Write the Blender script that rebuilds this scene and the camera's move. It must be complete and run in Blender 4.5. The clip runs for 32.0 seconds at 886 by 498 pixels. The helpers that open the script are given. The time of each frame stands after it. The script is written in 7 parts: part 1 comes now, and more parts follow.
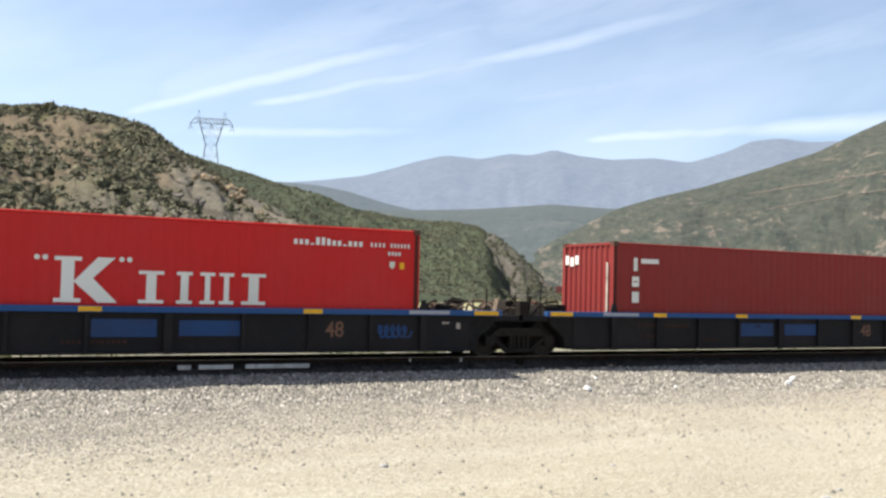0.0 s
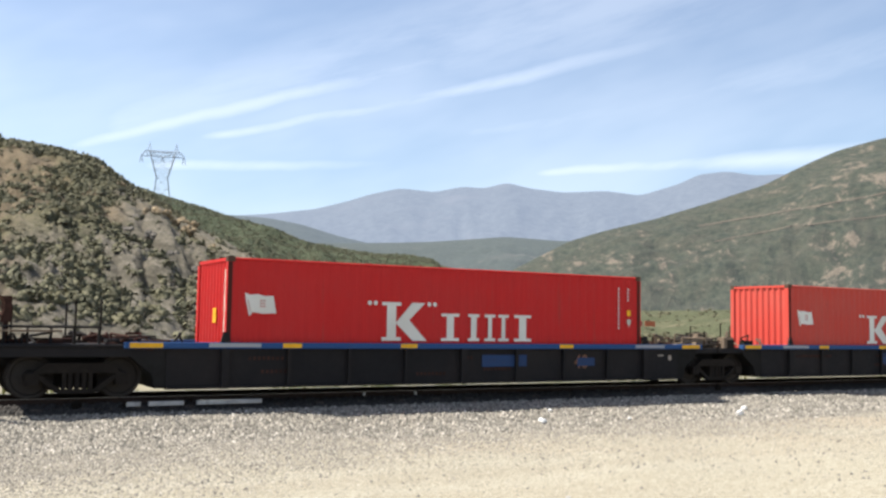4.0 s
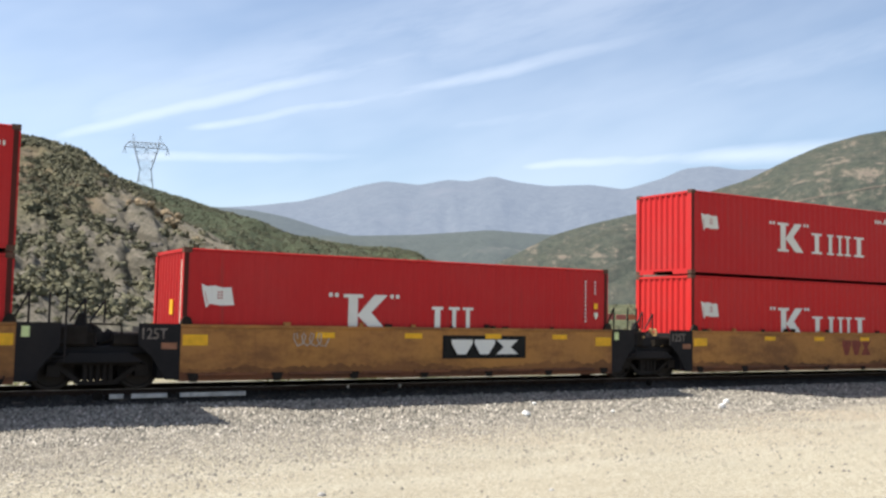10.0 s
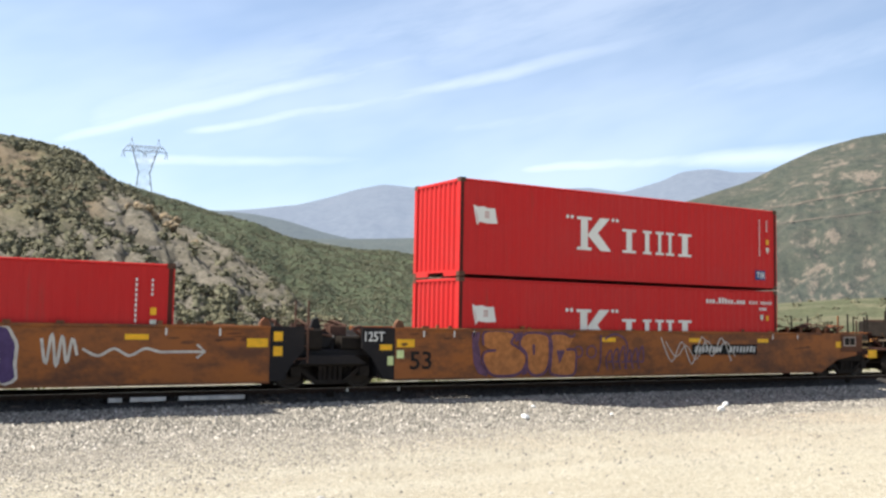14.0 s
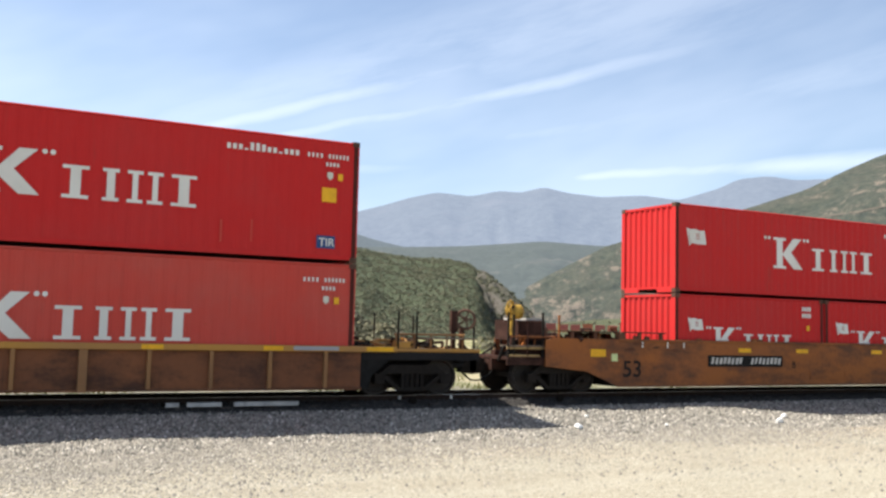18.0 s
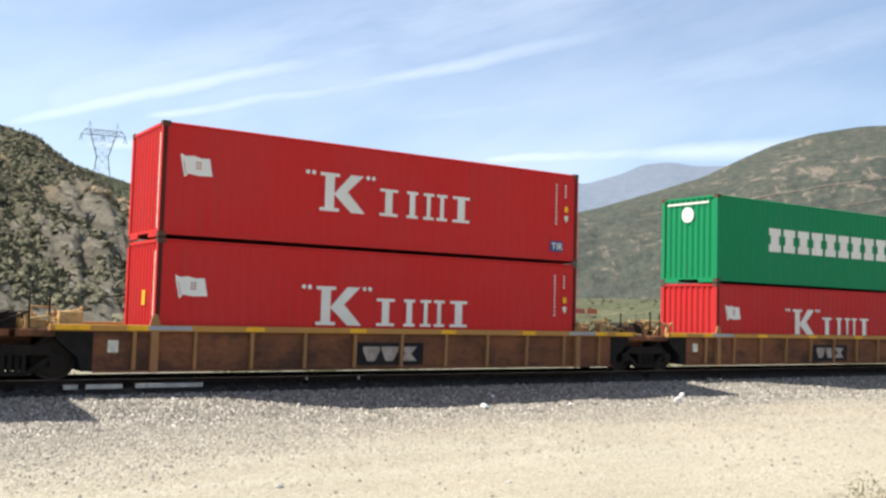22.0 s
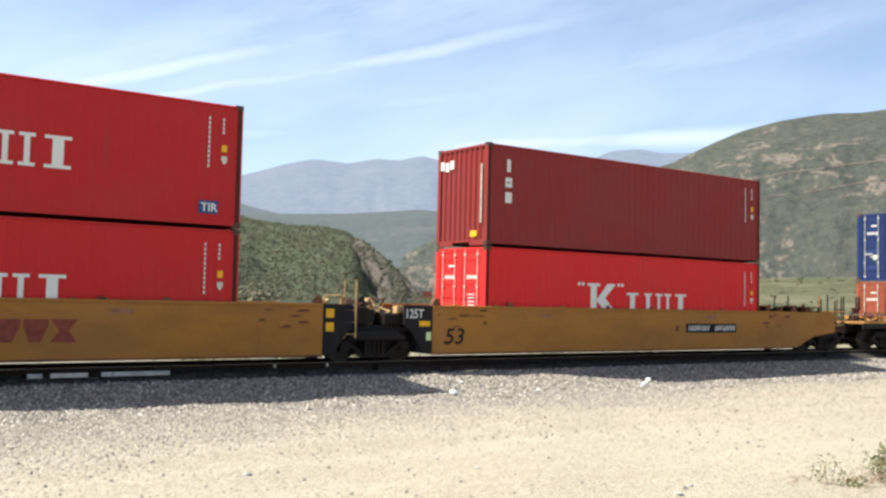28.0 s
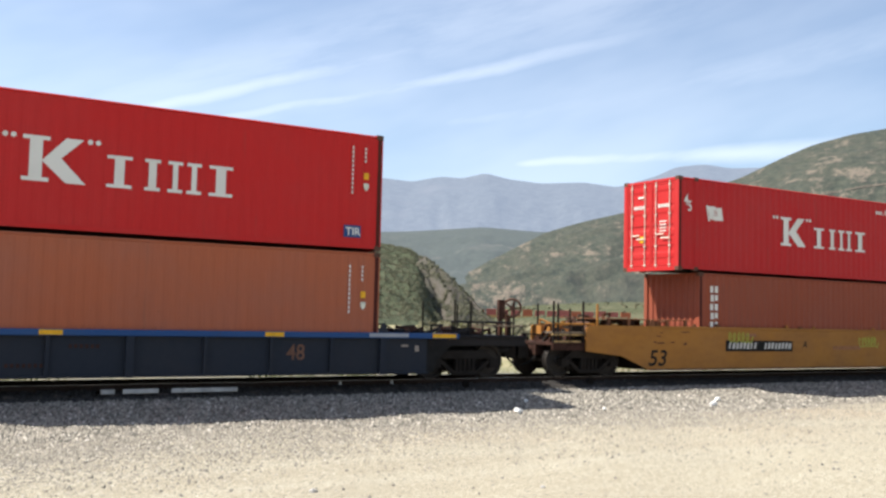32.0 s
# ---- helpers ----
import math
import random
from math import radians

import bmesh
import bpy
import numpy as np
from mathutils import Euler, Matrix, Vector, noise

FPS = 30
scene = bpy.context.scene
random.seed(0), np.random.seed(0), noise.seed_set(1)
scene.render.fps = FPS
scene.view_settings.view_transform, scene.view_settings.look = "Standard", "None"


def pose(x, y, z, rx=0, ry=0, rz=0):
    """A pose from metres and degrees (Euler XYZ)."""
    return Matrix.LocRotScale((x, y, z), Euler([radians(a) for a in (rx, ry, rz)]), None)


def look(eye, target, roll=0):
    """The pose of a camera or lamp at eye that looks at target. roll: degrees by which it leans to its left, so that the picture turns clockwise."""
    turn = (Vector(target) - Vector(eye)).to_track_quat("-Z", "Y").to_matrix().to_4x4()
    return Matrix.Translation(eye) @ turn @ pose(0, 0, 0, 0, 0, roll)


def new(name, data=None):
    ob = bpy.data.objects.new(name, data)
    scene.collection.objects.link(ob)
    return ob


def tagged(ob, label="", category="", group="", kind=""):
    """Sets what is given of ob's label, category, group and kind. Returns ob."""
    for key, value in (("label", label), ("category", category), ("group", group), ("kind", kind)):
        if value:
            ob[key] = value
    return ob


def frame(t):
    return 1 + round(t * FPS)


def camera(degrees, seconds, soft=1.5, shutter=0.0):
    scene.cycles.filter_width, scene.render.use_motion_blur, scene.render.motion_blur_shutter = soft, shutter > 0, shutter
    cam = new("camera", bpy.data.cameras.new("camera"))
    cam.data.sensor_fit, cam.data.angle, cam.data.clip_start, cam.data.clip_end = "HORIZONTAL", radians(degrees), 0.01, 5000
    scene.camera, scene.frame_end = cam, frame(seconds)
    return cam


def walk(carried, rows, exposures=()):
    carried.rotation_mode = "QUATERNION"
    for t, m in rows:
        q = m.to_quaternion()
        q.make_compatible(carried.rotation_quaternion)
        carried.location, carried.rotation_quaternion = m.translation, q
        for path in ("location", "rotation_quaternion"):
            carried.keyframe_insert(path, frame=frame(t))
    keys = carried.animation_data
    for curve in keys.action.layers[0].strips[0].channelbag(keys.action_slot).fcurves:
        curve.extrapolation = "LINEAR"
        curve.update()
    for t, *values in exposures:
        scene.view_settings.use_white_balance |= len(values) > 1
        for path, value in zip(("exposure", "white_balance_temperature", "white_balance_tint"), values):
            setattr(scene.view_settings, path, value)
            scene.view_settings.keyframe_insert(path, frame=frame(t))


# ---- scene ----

# Metres. X runs along the railway, the way the train goes; Y leads away from the viewer; Z = 0 lies a hand below the rail heads.
TRACK_Y = 22.22          # middle of the track
RAIL_TOP = 0.12
EYE = (0.0, 0.0, 1.81)

# ---------------------------------------------------------------- camera
# seconds, yaw, pitch, roll of a camera held in the hand
HELD = (
    (0, -27.24, 2.46, 1.36), (0.5, -27.78, 2.95, 1.30), (1, -28.31, 3.41, 1.29), (1.5, -27.64, 3.99, 1.14),
    (2, -27.59, 4.27, 0.99), (2.5, -30.03, 4.09, 1.08), (4.5, -29.86, 4.51, 0.88), (5, -28.05, 4.00, 1.23),
    (5.5, -28.67, 4.07, 1.74), (6, -28.39, 3.78, 1.07), (6.5, -29.90, 3.70, 1.15), (7, -30.54, 3.74, 1.68),
    (7.5, -30.13, 4.00, 1.68), (8, -30.33, 4.12, 1.78), (8.5, -30.64, 4.29, 1.63), (9, -31.70, 4.39, 1.32),
    (9.5, -31.37, 3.98, 0.75), (10, -30.89, 4.08, 1.11), (10.5, -31.05, 4.39, 1.30), (11, -31.60, 4.28, 1.19),
    (11.5, -31.73, 4.28, 1.21), (12, -31.52, 4.29, 1.16), (12.5, -30.92, 4.09, 1.15), (13, -30.74, 3.99, 1.12),
    (13.5, -30.60, 4.05, 1.09), (14, -30.96, 4.27, 1.02), (14.5, -31.99, 4.82, 0.90), (16.5, -31.08, 5.03, 0.66),
    (17, -30.20, 4.76, 1.16), (17.5, -29.59, 4.88, 1.17), (18, -27.77, 4.69, 1.39), (18.5, -28.71, 4.47, 1.37),
    (19, -29.13, 4.20, 1.05), (19.5, -30.33, 3.99, 1.22), (20, -31.07, 4.33, 1.34), (20.5, -32.41, 4.29, 1.03),
    (21, -33.37, 3.96, 1.12), (21.5, -33.38, 3.75, 1.48), (22, -33.28, 3.69, 1.58), (22.5, -32.30, 3.74, 1.67),
    (23, -31.18, 4.01, 1.22), (23.5, -31.02, 3.78, 1.43), (24, -30.42, 3.33, 1.44), (24.5, -30.38, 3.24, 1.36),
    (25, -31.00, 3.50, 1.58), (25.5, -31.71, 3.58, 1.62), (27.5, -34.83, 3.29, 1.71), (28, -35.20, 2.94, 1.34),
    (28.5, -35.56, 2.86, 1.24), (29, -35.88, 2.94, 2.00), (29.5, -35.90, 3.59, 2.00), (30, -36.32, 3.21, 1.68),
    (30.5, -37.02, 2.96, 0.48), (31, -35.94, 3.40, 1.00), (31.5, -32.55, 4.16, 0.98), (32, -31.33, 3.90, 1.38),
)
BASE_STOPS = 1.09
# the camera opens and closes a little: seconds, stops
OPENINGS = ((0.0, -0.08), (2.0, -0.07), (5.0, -0.09), (6.0, 0.10), (7.0, 0.10), (8.0, 0.0), (9.0, 0.06), (10.0, -0.15), (11.0, -0.03), (12.0, -0.05), (13.0, -0.10), (14.0, 0.03), (17.0, -0.07), (18.0, -0.06), (19.0, 0.08), (20.0, -0.03), (25.0, 0.0), (29.0, 0.05), (31.0, 0.02), (32.0, -0.07))
cam = camera(49.84, 32.0, soft=2.6)
walk(cam, [(t, Matrix.Translation(EYE) @ Euler((0, 0, radians(yaw))).to_matrix().to_4x4()
            @ Euler((radians(90 + pitch), 0, 0)).to_matrix().to_4x4() @ pose(0, 0, 0, 0, 0, roll))
           for t, yaw, pitch, roll in HELD],
     exposures=[(t, BASE_STOPS + d) for t, d in OPENINGS])

# how far the train has gone, second by second
TRAIN = ((0, -0.00), (1, 11.15), (2, 22.51), (2.5, 28.19), (4.5, 50.94), (5, 56.63), (6, 67.81), (7, 78.91), (8, 90.19), (9, 101.26), (10, 112.32), (11, 123.57), (12, 134.79), (13, 145.99), (14, 157.05), (14.5, 162.65), (16.5, 185.10), (17, 190.73), (18, 202.02), (19, 213.23), (20, 224.30), (21, 235.46), (22, 246.71), (23, 257.71), (24, 268.85), (25, 280.24), (25.5, 285.92), (27.5, 308.51), (28, 314.13), (29, 325.28), (30, 336.43), (31, 347.67), (32, 358.83))

# ---------------------------------------------------------------- nodes


def link(nt, value, socket):
    if isinstance(value, bpy.types.NodeSocket):
        nt.links.new(value, socket)
    else:
        socket.default_value = value


def calc(nt, op, a, b=0.0, c=0.0):
    n = nt.nodes.new("ShaderNodeMath")
    n.operation = op
    for i, v in enumerate((a, b, c)):
        link(nt, v, n.inputs[i])
    return n.outputs[0]


def mixed(nt, fac, a, b, blend="MIX"):
    n = nt.nodes.new("ShaderNodeMix")
    n.data_type, n.blend_type = "RGBA", blend
    link(nt, fac, n.inputs[0])
    for v, s in ((a, n.inputs[6]), (b, n.inputs[7])):
        link(nt, v if isinstance(v, bpy.types.NodeSocket) else (*v, 1.0), s)
    return n.outputs[2]


def noisy(nt, coord, scale, detail=4.0, rough=0.6, stretch=None, w=None, distort=0.0):
    if stretch:
        m = nt.nodes.new("ShaderNodeMapping")
        m.inputs["Scale"].default_value = stretch
        nt.links.new(coord, m.inputs[0])
        coord = m.outputs[0]
    n = nt.nodes.new("ShaderNodeTexNoise")
    if w is not None:
        n.noise_dimensions = "4D"
        link(nt, w, n.inputs["W"])
    nt.links.new(coord, n.inputs["Vector"])
    n.inputs["Scale"].default_value, n.inputs["Detail"].default_value = scale, detail
    n.inputs["Roughness"].default_value, n.inputs["Distortion"].default_value = rough, distort
    return n.outputs["Fac"]


def ramp(nt, value, lo, hi, a=0.0, b=1.0):
    n = nt.nodes.new("ShaderNodeMapRange")
    n.interpolation_type = "SMOOTHSTEP"
    for i, v in enumerate((value, lo, hi, a, b)):
        link(nt, v, n.inputs[i])
    return n.outputs[0]


# ---------------------------------------------------------------- sky and sun
SUN_UP, SUN_TURN = 52.5, -56.3       # height of the sun, and its bearing clockwise from +Y
sun = new("sun", bpy.data.lights.new("sun", "SUN"))
sun.data.energy, sun.data.angle, sun.data.color = 4.4, radians(0.53), (1.0, 0.95, 0.86)
sun.matrix_world = look((-39.0, 26.0, 61.0), (0, 0, 0))


def build_sky():
    world = bpy.data.worlds.new("sky")
    scene.world = world
    world.use_nodes = True
    nt = world.node_tree
    nt.nodes.clear()
    sky = nt.nodes.new("ShaderNodeTexSky")
    sky.sky_type, sky.sun_disc = "NISHITA", False
    sky.sun_elevation, sky.sun_rotation = radians(SUN_UP), radians(SUN_TURN)
    sky.altitude, sky.air_density, sky.dust_density, sky.ozone_density = 900, 1.0, 2.2, 1.4
    coord = nt.nodes.new("ShaderNodeTexCoord").outputs["Generated"]
    sep = nt.nodes.new("ShaderNodeSeparateXYZ")
    nt.links.new(coord, sep.inputs[0])
    x, y, z = sep.outputs
    az = calc(nt, "MULTIPLY", calc(nt, "ARCTAN2", x, y), 57.2958)
    el = calc(nt, "MULTIPLY", calc(nt, "ARCSINE", z), 57.2958)
    plane = nt.nodes.new("ShaderNodeCombineXYZ")
    link(nt, az, plane.inputs[0])
    link(nt, el, plane.inputs[1])
    # long wisps of ice cloud lie along one bearing: the fine grain follows it
    turned = nt.nodes.new("ShaderNodeMapping")
    nt.links.new(plane.outputs[0], turned.inputs[0])
    turned.inputs["Rotation"].default_value[2] = radians(-15)
    grain = noisy(nt, turned.outputs[0], 0.16, 6, 0.62, (0.5, 2.6, 1))
    wave = noisy(nt, plane.outputs[0], 0.22, 3, 0.5)
    veil = noisy(nt, turned.outputs[0], 0.055, 4, 0.55, (0.7, 2.2, 1))
    total = calc(nt, "MULTIPLY", ramp(nt, veil, 0.30, 0.72, 0.10, 0.40), 1.0)
    # start bearing and height, slope, bend, half width at start, growth per degree, end bearing, strength
    streaks = ((7.4, 9.25, 0.345, -0.0025, 0.27, 0.014, 46.0, 0.62),
               (14.8, 10.45, 0.222, -0.0002, 0.22, 0.010, 56.0, 0.62),
               (30.0, 11.3, 0.128, 0.0012, 0.45, 0.030, 76.0, 0.38),
               (34.6, 9.0, 0.075, -0.0020, 0.24, 0.016, 80.0, 0.66),
               (12.0, 8.80, 0.050, 0.0, 0.25, 0.004, 36.0, 0.66),
               (4.0, 10.6, 0.12, 0.0, 0.34, 0.02, 18.0, 0.45),
               (9.0, 10.6, 0.36, -0.003, 1.3, 0.06, 64.0, 0.42),
               (26.0, 17.2, 0.12, 0.0, 0.8, 0.02, 60.0, 0.35))
    for a0, e0, slope, bend, wide, grow, a1, power in streaks:
        d = calc(nt, "SUBTRACT", az, a0)
        mid = calc(nt, "ADD", calc(nt, "MULTIPLY", d, slope), calc(nt, "MULTIPLY", calc(nt, "MULTIPLY", d, d), bend))
        mid = calc(nt, "ADD", calc(nt, "ADD", mid, e0), calc(nt, "MULTIPLY_ADD", wave, 0.5, -0.25))
        width = calc(nt, "MAXIMUM", calc(nt, "MULTIPLY_ADD", d, grow, wide), 0.05)
        off = calc(nt, "DIVIDE", calc(nt, "SUBTRACT", el, mid), width)
        bell = calc(nt, "POWER", 2.718, calc(nt, "MULTIPLY", calc(nt, "MULTIPLY", off, off), -0.55))
        ends = calc(nt, "MULTIPLY", ramp(nt, d, -0.6, 2.0), ramp(nt, az, a1, a1 - 26.0))
        bell = calc(nt, "MULTIPLY", calc(nt, "MULTIPLY", bell, ends), power)
        bell = calc(nt, "MULTIPLY", bell, ramp(nt, grain, 0.18, 0.62, 0.35, 1.0))
        total = calc(nt, "MAXIMUM", total, bell)
    total = calc(nt, "MULTIPLY", total, ramp(nt, z, 0.0, 0.06))
    tint = mixed(nt, calc(nt, "MULTIPLY", total, 0.55), sky.outputs[0], (8.6, 9.0, 9.6))
    bg = nt.nodes.new("ShaderNodeBackground")
    nt.links.new(tint, bg.inputs[0])
    bg.inputs[1].default_value = 0.088
    out = nt.nodes.new("ShaderNodeOutputWorld")
    nt.links.new(bg.outputs[0], out.inputs[0])


build_sky()

# ---------------------------------------------------------------- materials


def shell(name):
    m = bpy.data.materials.new(name)
    m.use_nodes = True
    nt = m.node_tree
    return m, nt, nt.nodes["Principled BSDF"], nt.nodes.new("ShaderNodeTexCoord").outputs["Object"]


def bumped(nt, bsdf, height, strength, distance):
    b = nt.nodes.new("ShaderNodeBump")
    b.inputs["Strength"].default_value, b.inputs["Distance"].default_value = strength, distance
    nt.links.new(height, b.inputs["Height"])
    nt.links.new(b.outputs[0], bsdf.inputs["Normal"])


def chance(nt):
    return nt.nodes.new("ShaderNodeObjectInfo").outputs["Random"]


def paint(name, colour, fade, rust=0.3, rough=0.5, dirt=(0.10, 0.075, 0.055), rustc=(0.13, 0.05, 0.025), streak=1.0, grime=0.0):
    """Weathered paint on steel: chalky patches, dirt run down in streaks, and rust in spots."""
    m, nt, bsdf, co = shell(name)
    w = calc(nt, "MULTIPLY", chance(nt), 20.0)
    broad = noisy(nt, co, 0.55, 5, 0.6, w=w)
    col = mixed(nt, ramp(nt, broad, 0.35, 0.75), colour, fade)
    runs = noisy(nt, co, 1.0, 5, 0.65, (5.0, 5.0, 0.35), w=w)
    col = mixed(nt, ramp(nt, runs, 0.58, 0.80, 0.0, 0.45 * streak), col, dirt)
    fine = noisy(nt, co, 9.0, 6, 0.7, w=w)
    if grime:
        film = calc(nt, "ADD", noisy(nt, co, 1.3, 6, 0.68, (0.5, 1, 1.2), w=w), calc(nt, "MULTIPLY_ADD", fine, 0.25, -0.12))
        col = mixed(nt, ramp(nt, film, 0.40, 0.66, 0.0, grime), col, dirt)
    spots = calc(nt, "MULTIPLY", ramp(nt, fine, 0.62, 0.72), ramp(nt, broad, 0.45, 0.62))
    col = mixed(nt, calc(nt, "MULTIPLY", spots, rust), col, rustc)
    nt.links.new(col, bsdf.inputs["Base Color"])
    nt.links.new(ramp(nt, fine, 0.3, 0.8, rough, rough + 0.25), bsdf.inputs["Roughness"])
    bsdf.inputs["Specular IOR Level"].default_value = 0.15
    bumped(nt, bsdf, fine, 0.12, 0.004)
    return m


def plain(name, colour, rough=0.6, metal=0.0, vary=0.25, scale=6.0):
    m, nt, bsdf, co = shell(name)
    w = calc(nt, "MULTIPLY", chance(nt), 20.0)
    n = noisy(nt, co, scale, 5, 0.65, w=w)
    n2 = noisy(nt, co, scale * 0.15, 3, 0.6, w=w)
    dark = tuple(c * (1 - vary) for c in colour)
    light = tuple(min(1.0, c * (1 + vary)) for c in colour)
    col = mixed(nt, ramp(nt, n, 0.3, 0.7), dark, light)
    col = mixed(nt, ramp(nt, n2, 0.45, 0.75, 0, 0.4), col, tuple(c * 0.6 + 0.02 for c in colour))
    nt.links.new(col, bsdf.inputs["Base Color"])
    nt.links.new(ramp(nt, n, 0.2, 0.8, max(0.05, rough - 0.1), min(1, rough + 0.1)), bsdf.inputs["Roughness"])
    bsdf.inputs["Metallic"].default_value = metal
    bsdf.inputs["Specular IOR Level"].default_value = 0.2 if metal or max(colour) > 0.1 else 0.06
    bumped(nt, bsdf, n, 0.2, 0.004)
    return m


RED = paint("red_paint", (0.51, 0.022, 0.021), (0.48, 0.031, 0.029), 0.4)
RED_DEEP = paint("deep_red_paint", (0.45, 0.021, 0.022), (0.43, 0.031, 0.030), 0.5)
RED_BRIGHT = paint("bright_red_paint", (0.64, 0.026, 0.025), (0.60, 0.034, 0.031), 0.25)
RED_FADED = paint("faded_red_paint", (0.53, 0.062, 0.045), (0.49, 0.088, 0.066), 0.55)
MAROON = paint("maroon_paint", (0.23, 0.029, 0.025), (0.22, 0.037, 0.033), 0.4)
BROWN = paint("brown_orange_paint", (0.26, 0.064, 0.033), (0.25, 0.072, 0.043), 0.4)
ORANGE_BROWN = paint("faded_orange_brown_paint", (0.40, 0.115, 0.055), (0.36, 0.12, 0.07), 0.5)
GREEN = paint("green_paint", (0.006, 0.20, 0.075), (0.010, 0.19, 0.08), 0.3)
NAVY = paint("navy_paint", (0.012, 0.028, 0.105), (0.016, 0.032, 0.10), 0.25)
WHITE = paint("white_marking", (0.72, 0.71, 0.66), (0.62, 0.60, 0.54), 0.3, streak=0.6)
PALE = plain("pale_sticker", (0.62, 0.62, 0.52))
YELLOW = plain("yellow_reflector", (0.80, 0.42, 0.02), 0.45, vary=0.12)
PANEL_GREY = plain("dark_grey_panel", (0.10, 0.085, 0.11), vary=0.2)
PALEGREEN = plain("pale_green_sticker", (0.60, 0.68, 0.32), vary=0.1)
PLATEBLUE = plain("blue_plate", (0.022, 0.065, 0.19), vary=0.1)
MARKRED = plain("red_marking", (0.55, 0.02, 0.02), vary=0.1)
BLACK = plain("black_steel", (0.018, 0.017, 0.016), 0.65)
GRIME = plain("grimy_steel", (0.022, 0.018, 0.015), 0.8)
STEEL = plain("worn_wheel_steel", (0.035, 0.029, 0.025), 0.6, 0.3)
CASTING = plain("rusty_casting", (0.10, 0.055, 0.040), 0.75)
WAGON_YELLOW = paint("wagon_yellow", (0.42, 0.195, 0.055), (0.35, 0.160, 0.056), 0.8, 0.55, (0.13, 0.058, 0.028), (0.11, 0.042, 0.02), 1.5, 0.66)
WAGON_OCHRE = paint("wagon_ochre", (0.36, 0.155, 0.030), (0.33, 0.15, 0.04), 0.3, 0.5, (0.17, 0.075, 0.03), (0.12, 0.05, 0.025), 0.7, 0.35)
WAGON_ORANGE = paint("wagon_orange", (0.315, 0.106, 0.028), (0.25, 0.092, 0.034), 0.55, 0.5, (0.085, 0.042, 0.028), (0.10, 0.038, 0.02), 1.3, 0.85)
WAGON_BROWN = paint("wagon_brown", (0.225, 0.088, 0.040), (0.140, 0.060, 0.033), 0.9, 0.6, (0.045, 0.028, 0.022), (0.10, 0.035, 0.02), 1.7, 0.8)
RIB_YELLOW = paint("rib_yellow", (0.32, 0.165, 0.068), (0.24, 0.125, 0.06), 0.7, 0.55, (0.10, 0.06, 0.04), (0.12, 0.05, 0.03), 1.3)
CHORD_YELLOW = paint("chord_yellow", (0.47, 0.24, 0.055), (0.38, 0.20, 0.07), 0.5, 0.5, (0.14, 0.08, 0.05), streak=0.8)
WAGON_BLACK = paint("wagon_black", (0.014, 0.013, 0.014), (0.025, 0.021, 0.020), 0.6, 0.6, (0.045, 0.033, 0.027), (0.07, 0.03, 0.02))
WAGON_SLATE = paint("wagon_slate", (0.024, 0.029, 0.040), (0.032, 0.034, 0.041), 0.5, 0.6, (0.045, 0.035, 0.03), (0.07, 0.03, 0.02))
CHORD_BLUE = paint("chord_blue", (0.025, 0.075, 0.21), (0.035, 0.085, 0.20), 0.4, 0.5, (0.05, 0.05, 0.06))
GREYBLUE = paint("worn_pale_grey", (0.30, 0.32, 0.36), (0.36, 0.36, 0.36), 0.5)
DIM_WHITE = plain("dim_white_marking", (0.19, 0.155, 0.13), vary=0.35)
PANEL_BLUE = paint("panel_blue", (0.022, 0.062, 0.165), (0.022, 0.048, 0.12), 0.4, streak=1.2, grime=0.35, dirt=(0.05, 0.04, 0.04))
MARK_BROWN = plain("brown_marking", (0.17, 0.085, 0.055), vary=0.3)
DECK = plain("deck_steel", (0.16, 0.12, 0.085), 0.8)
TAN_STEEL = plain("tan_steel", (0.42, 0.28, 0.12), 0.7, vary=0.35)
ORANGE = plain("orange_cap", (0.55, 0.15, 0.04), vary=0.35)
GRAF_BLUE = plain("light_blue_spray", (0.22, 0.42, 0.58), vary=0.12)
GRAF_NAVY = plain("navy_spray", (0.02, 0.04, 0.10), vary=0.2)
GRAF_PURPLE = plain("purple_spray", (0.075, 0.045, 0.12), vary=0.2)
GRAF_ORANGE = plain("orange_spray", (0.40, 0.15, 0.045), vary=0.3)
FADED_PURPLE = plain("faded_purple_spray", (0.115, 0.055, 0.095), vary=0.35)
GRAF_WHITE = plain("white_spray", (0.52, 0.48, 0.42), vary=0.2)
GRAF_GREEN = plain("yellow_green_spray", (0.36, 0.36, 0.06), vary=0.2)
EMBLEM = plain("faint_emblem_red", (0.42, 0.16, 0.14), vary=0.25)
FADED_MAROON = plain("faded_maroon_marking", (0.20, 0.045, 0.03), vary=0.25)
FADED_WHITE = plain("faded_white_marking", (0.36, 0.30, 0.25), vary=0.3)
PLATE_WHITE = plain("plate_white", (0.56, 0.53, 0.48), vary=0.25)
DULL_ORANGE = plain("dull_orange_marking", (0.28, 0.125, 0.07), vary=0.3)
RUST = plain("rail_rust", (0.036, 0.024, 0.019), 0.85, vary=0.3)
RAILHEAD = plain("rail_head", (0.35, 0.33, 0.31), 0.35, 0.9, 0.1)
TIEWOOD = plain("tie_wood", (0.075, 0.06, 0.05), 0.9, vary=0.4)
# dark paint for post sides: their shade is mixed in with the grime
POST_SHADE_GRIME = paint("shaded_grimy_post_paint", (0.062, 0.016, 0.013), (0.090, 0.022, 0.016), 0.8, 0.65, (0.05, 0.03, 0.022), streak=1.5)
GOLD = plain("golden_paint", (0.38, 0.225, 0.035), 0.5, vary=0.5)
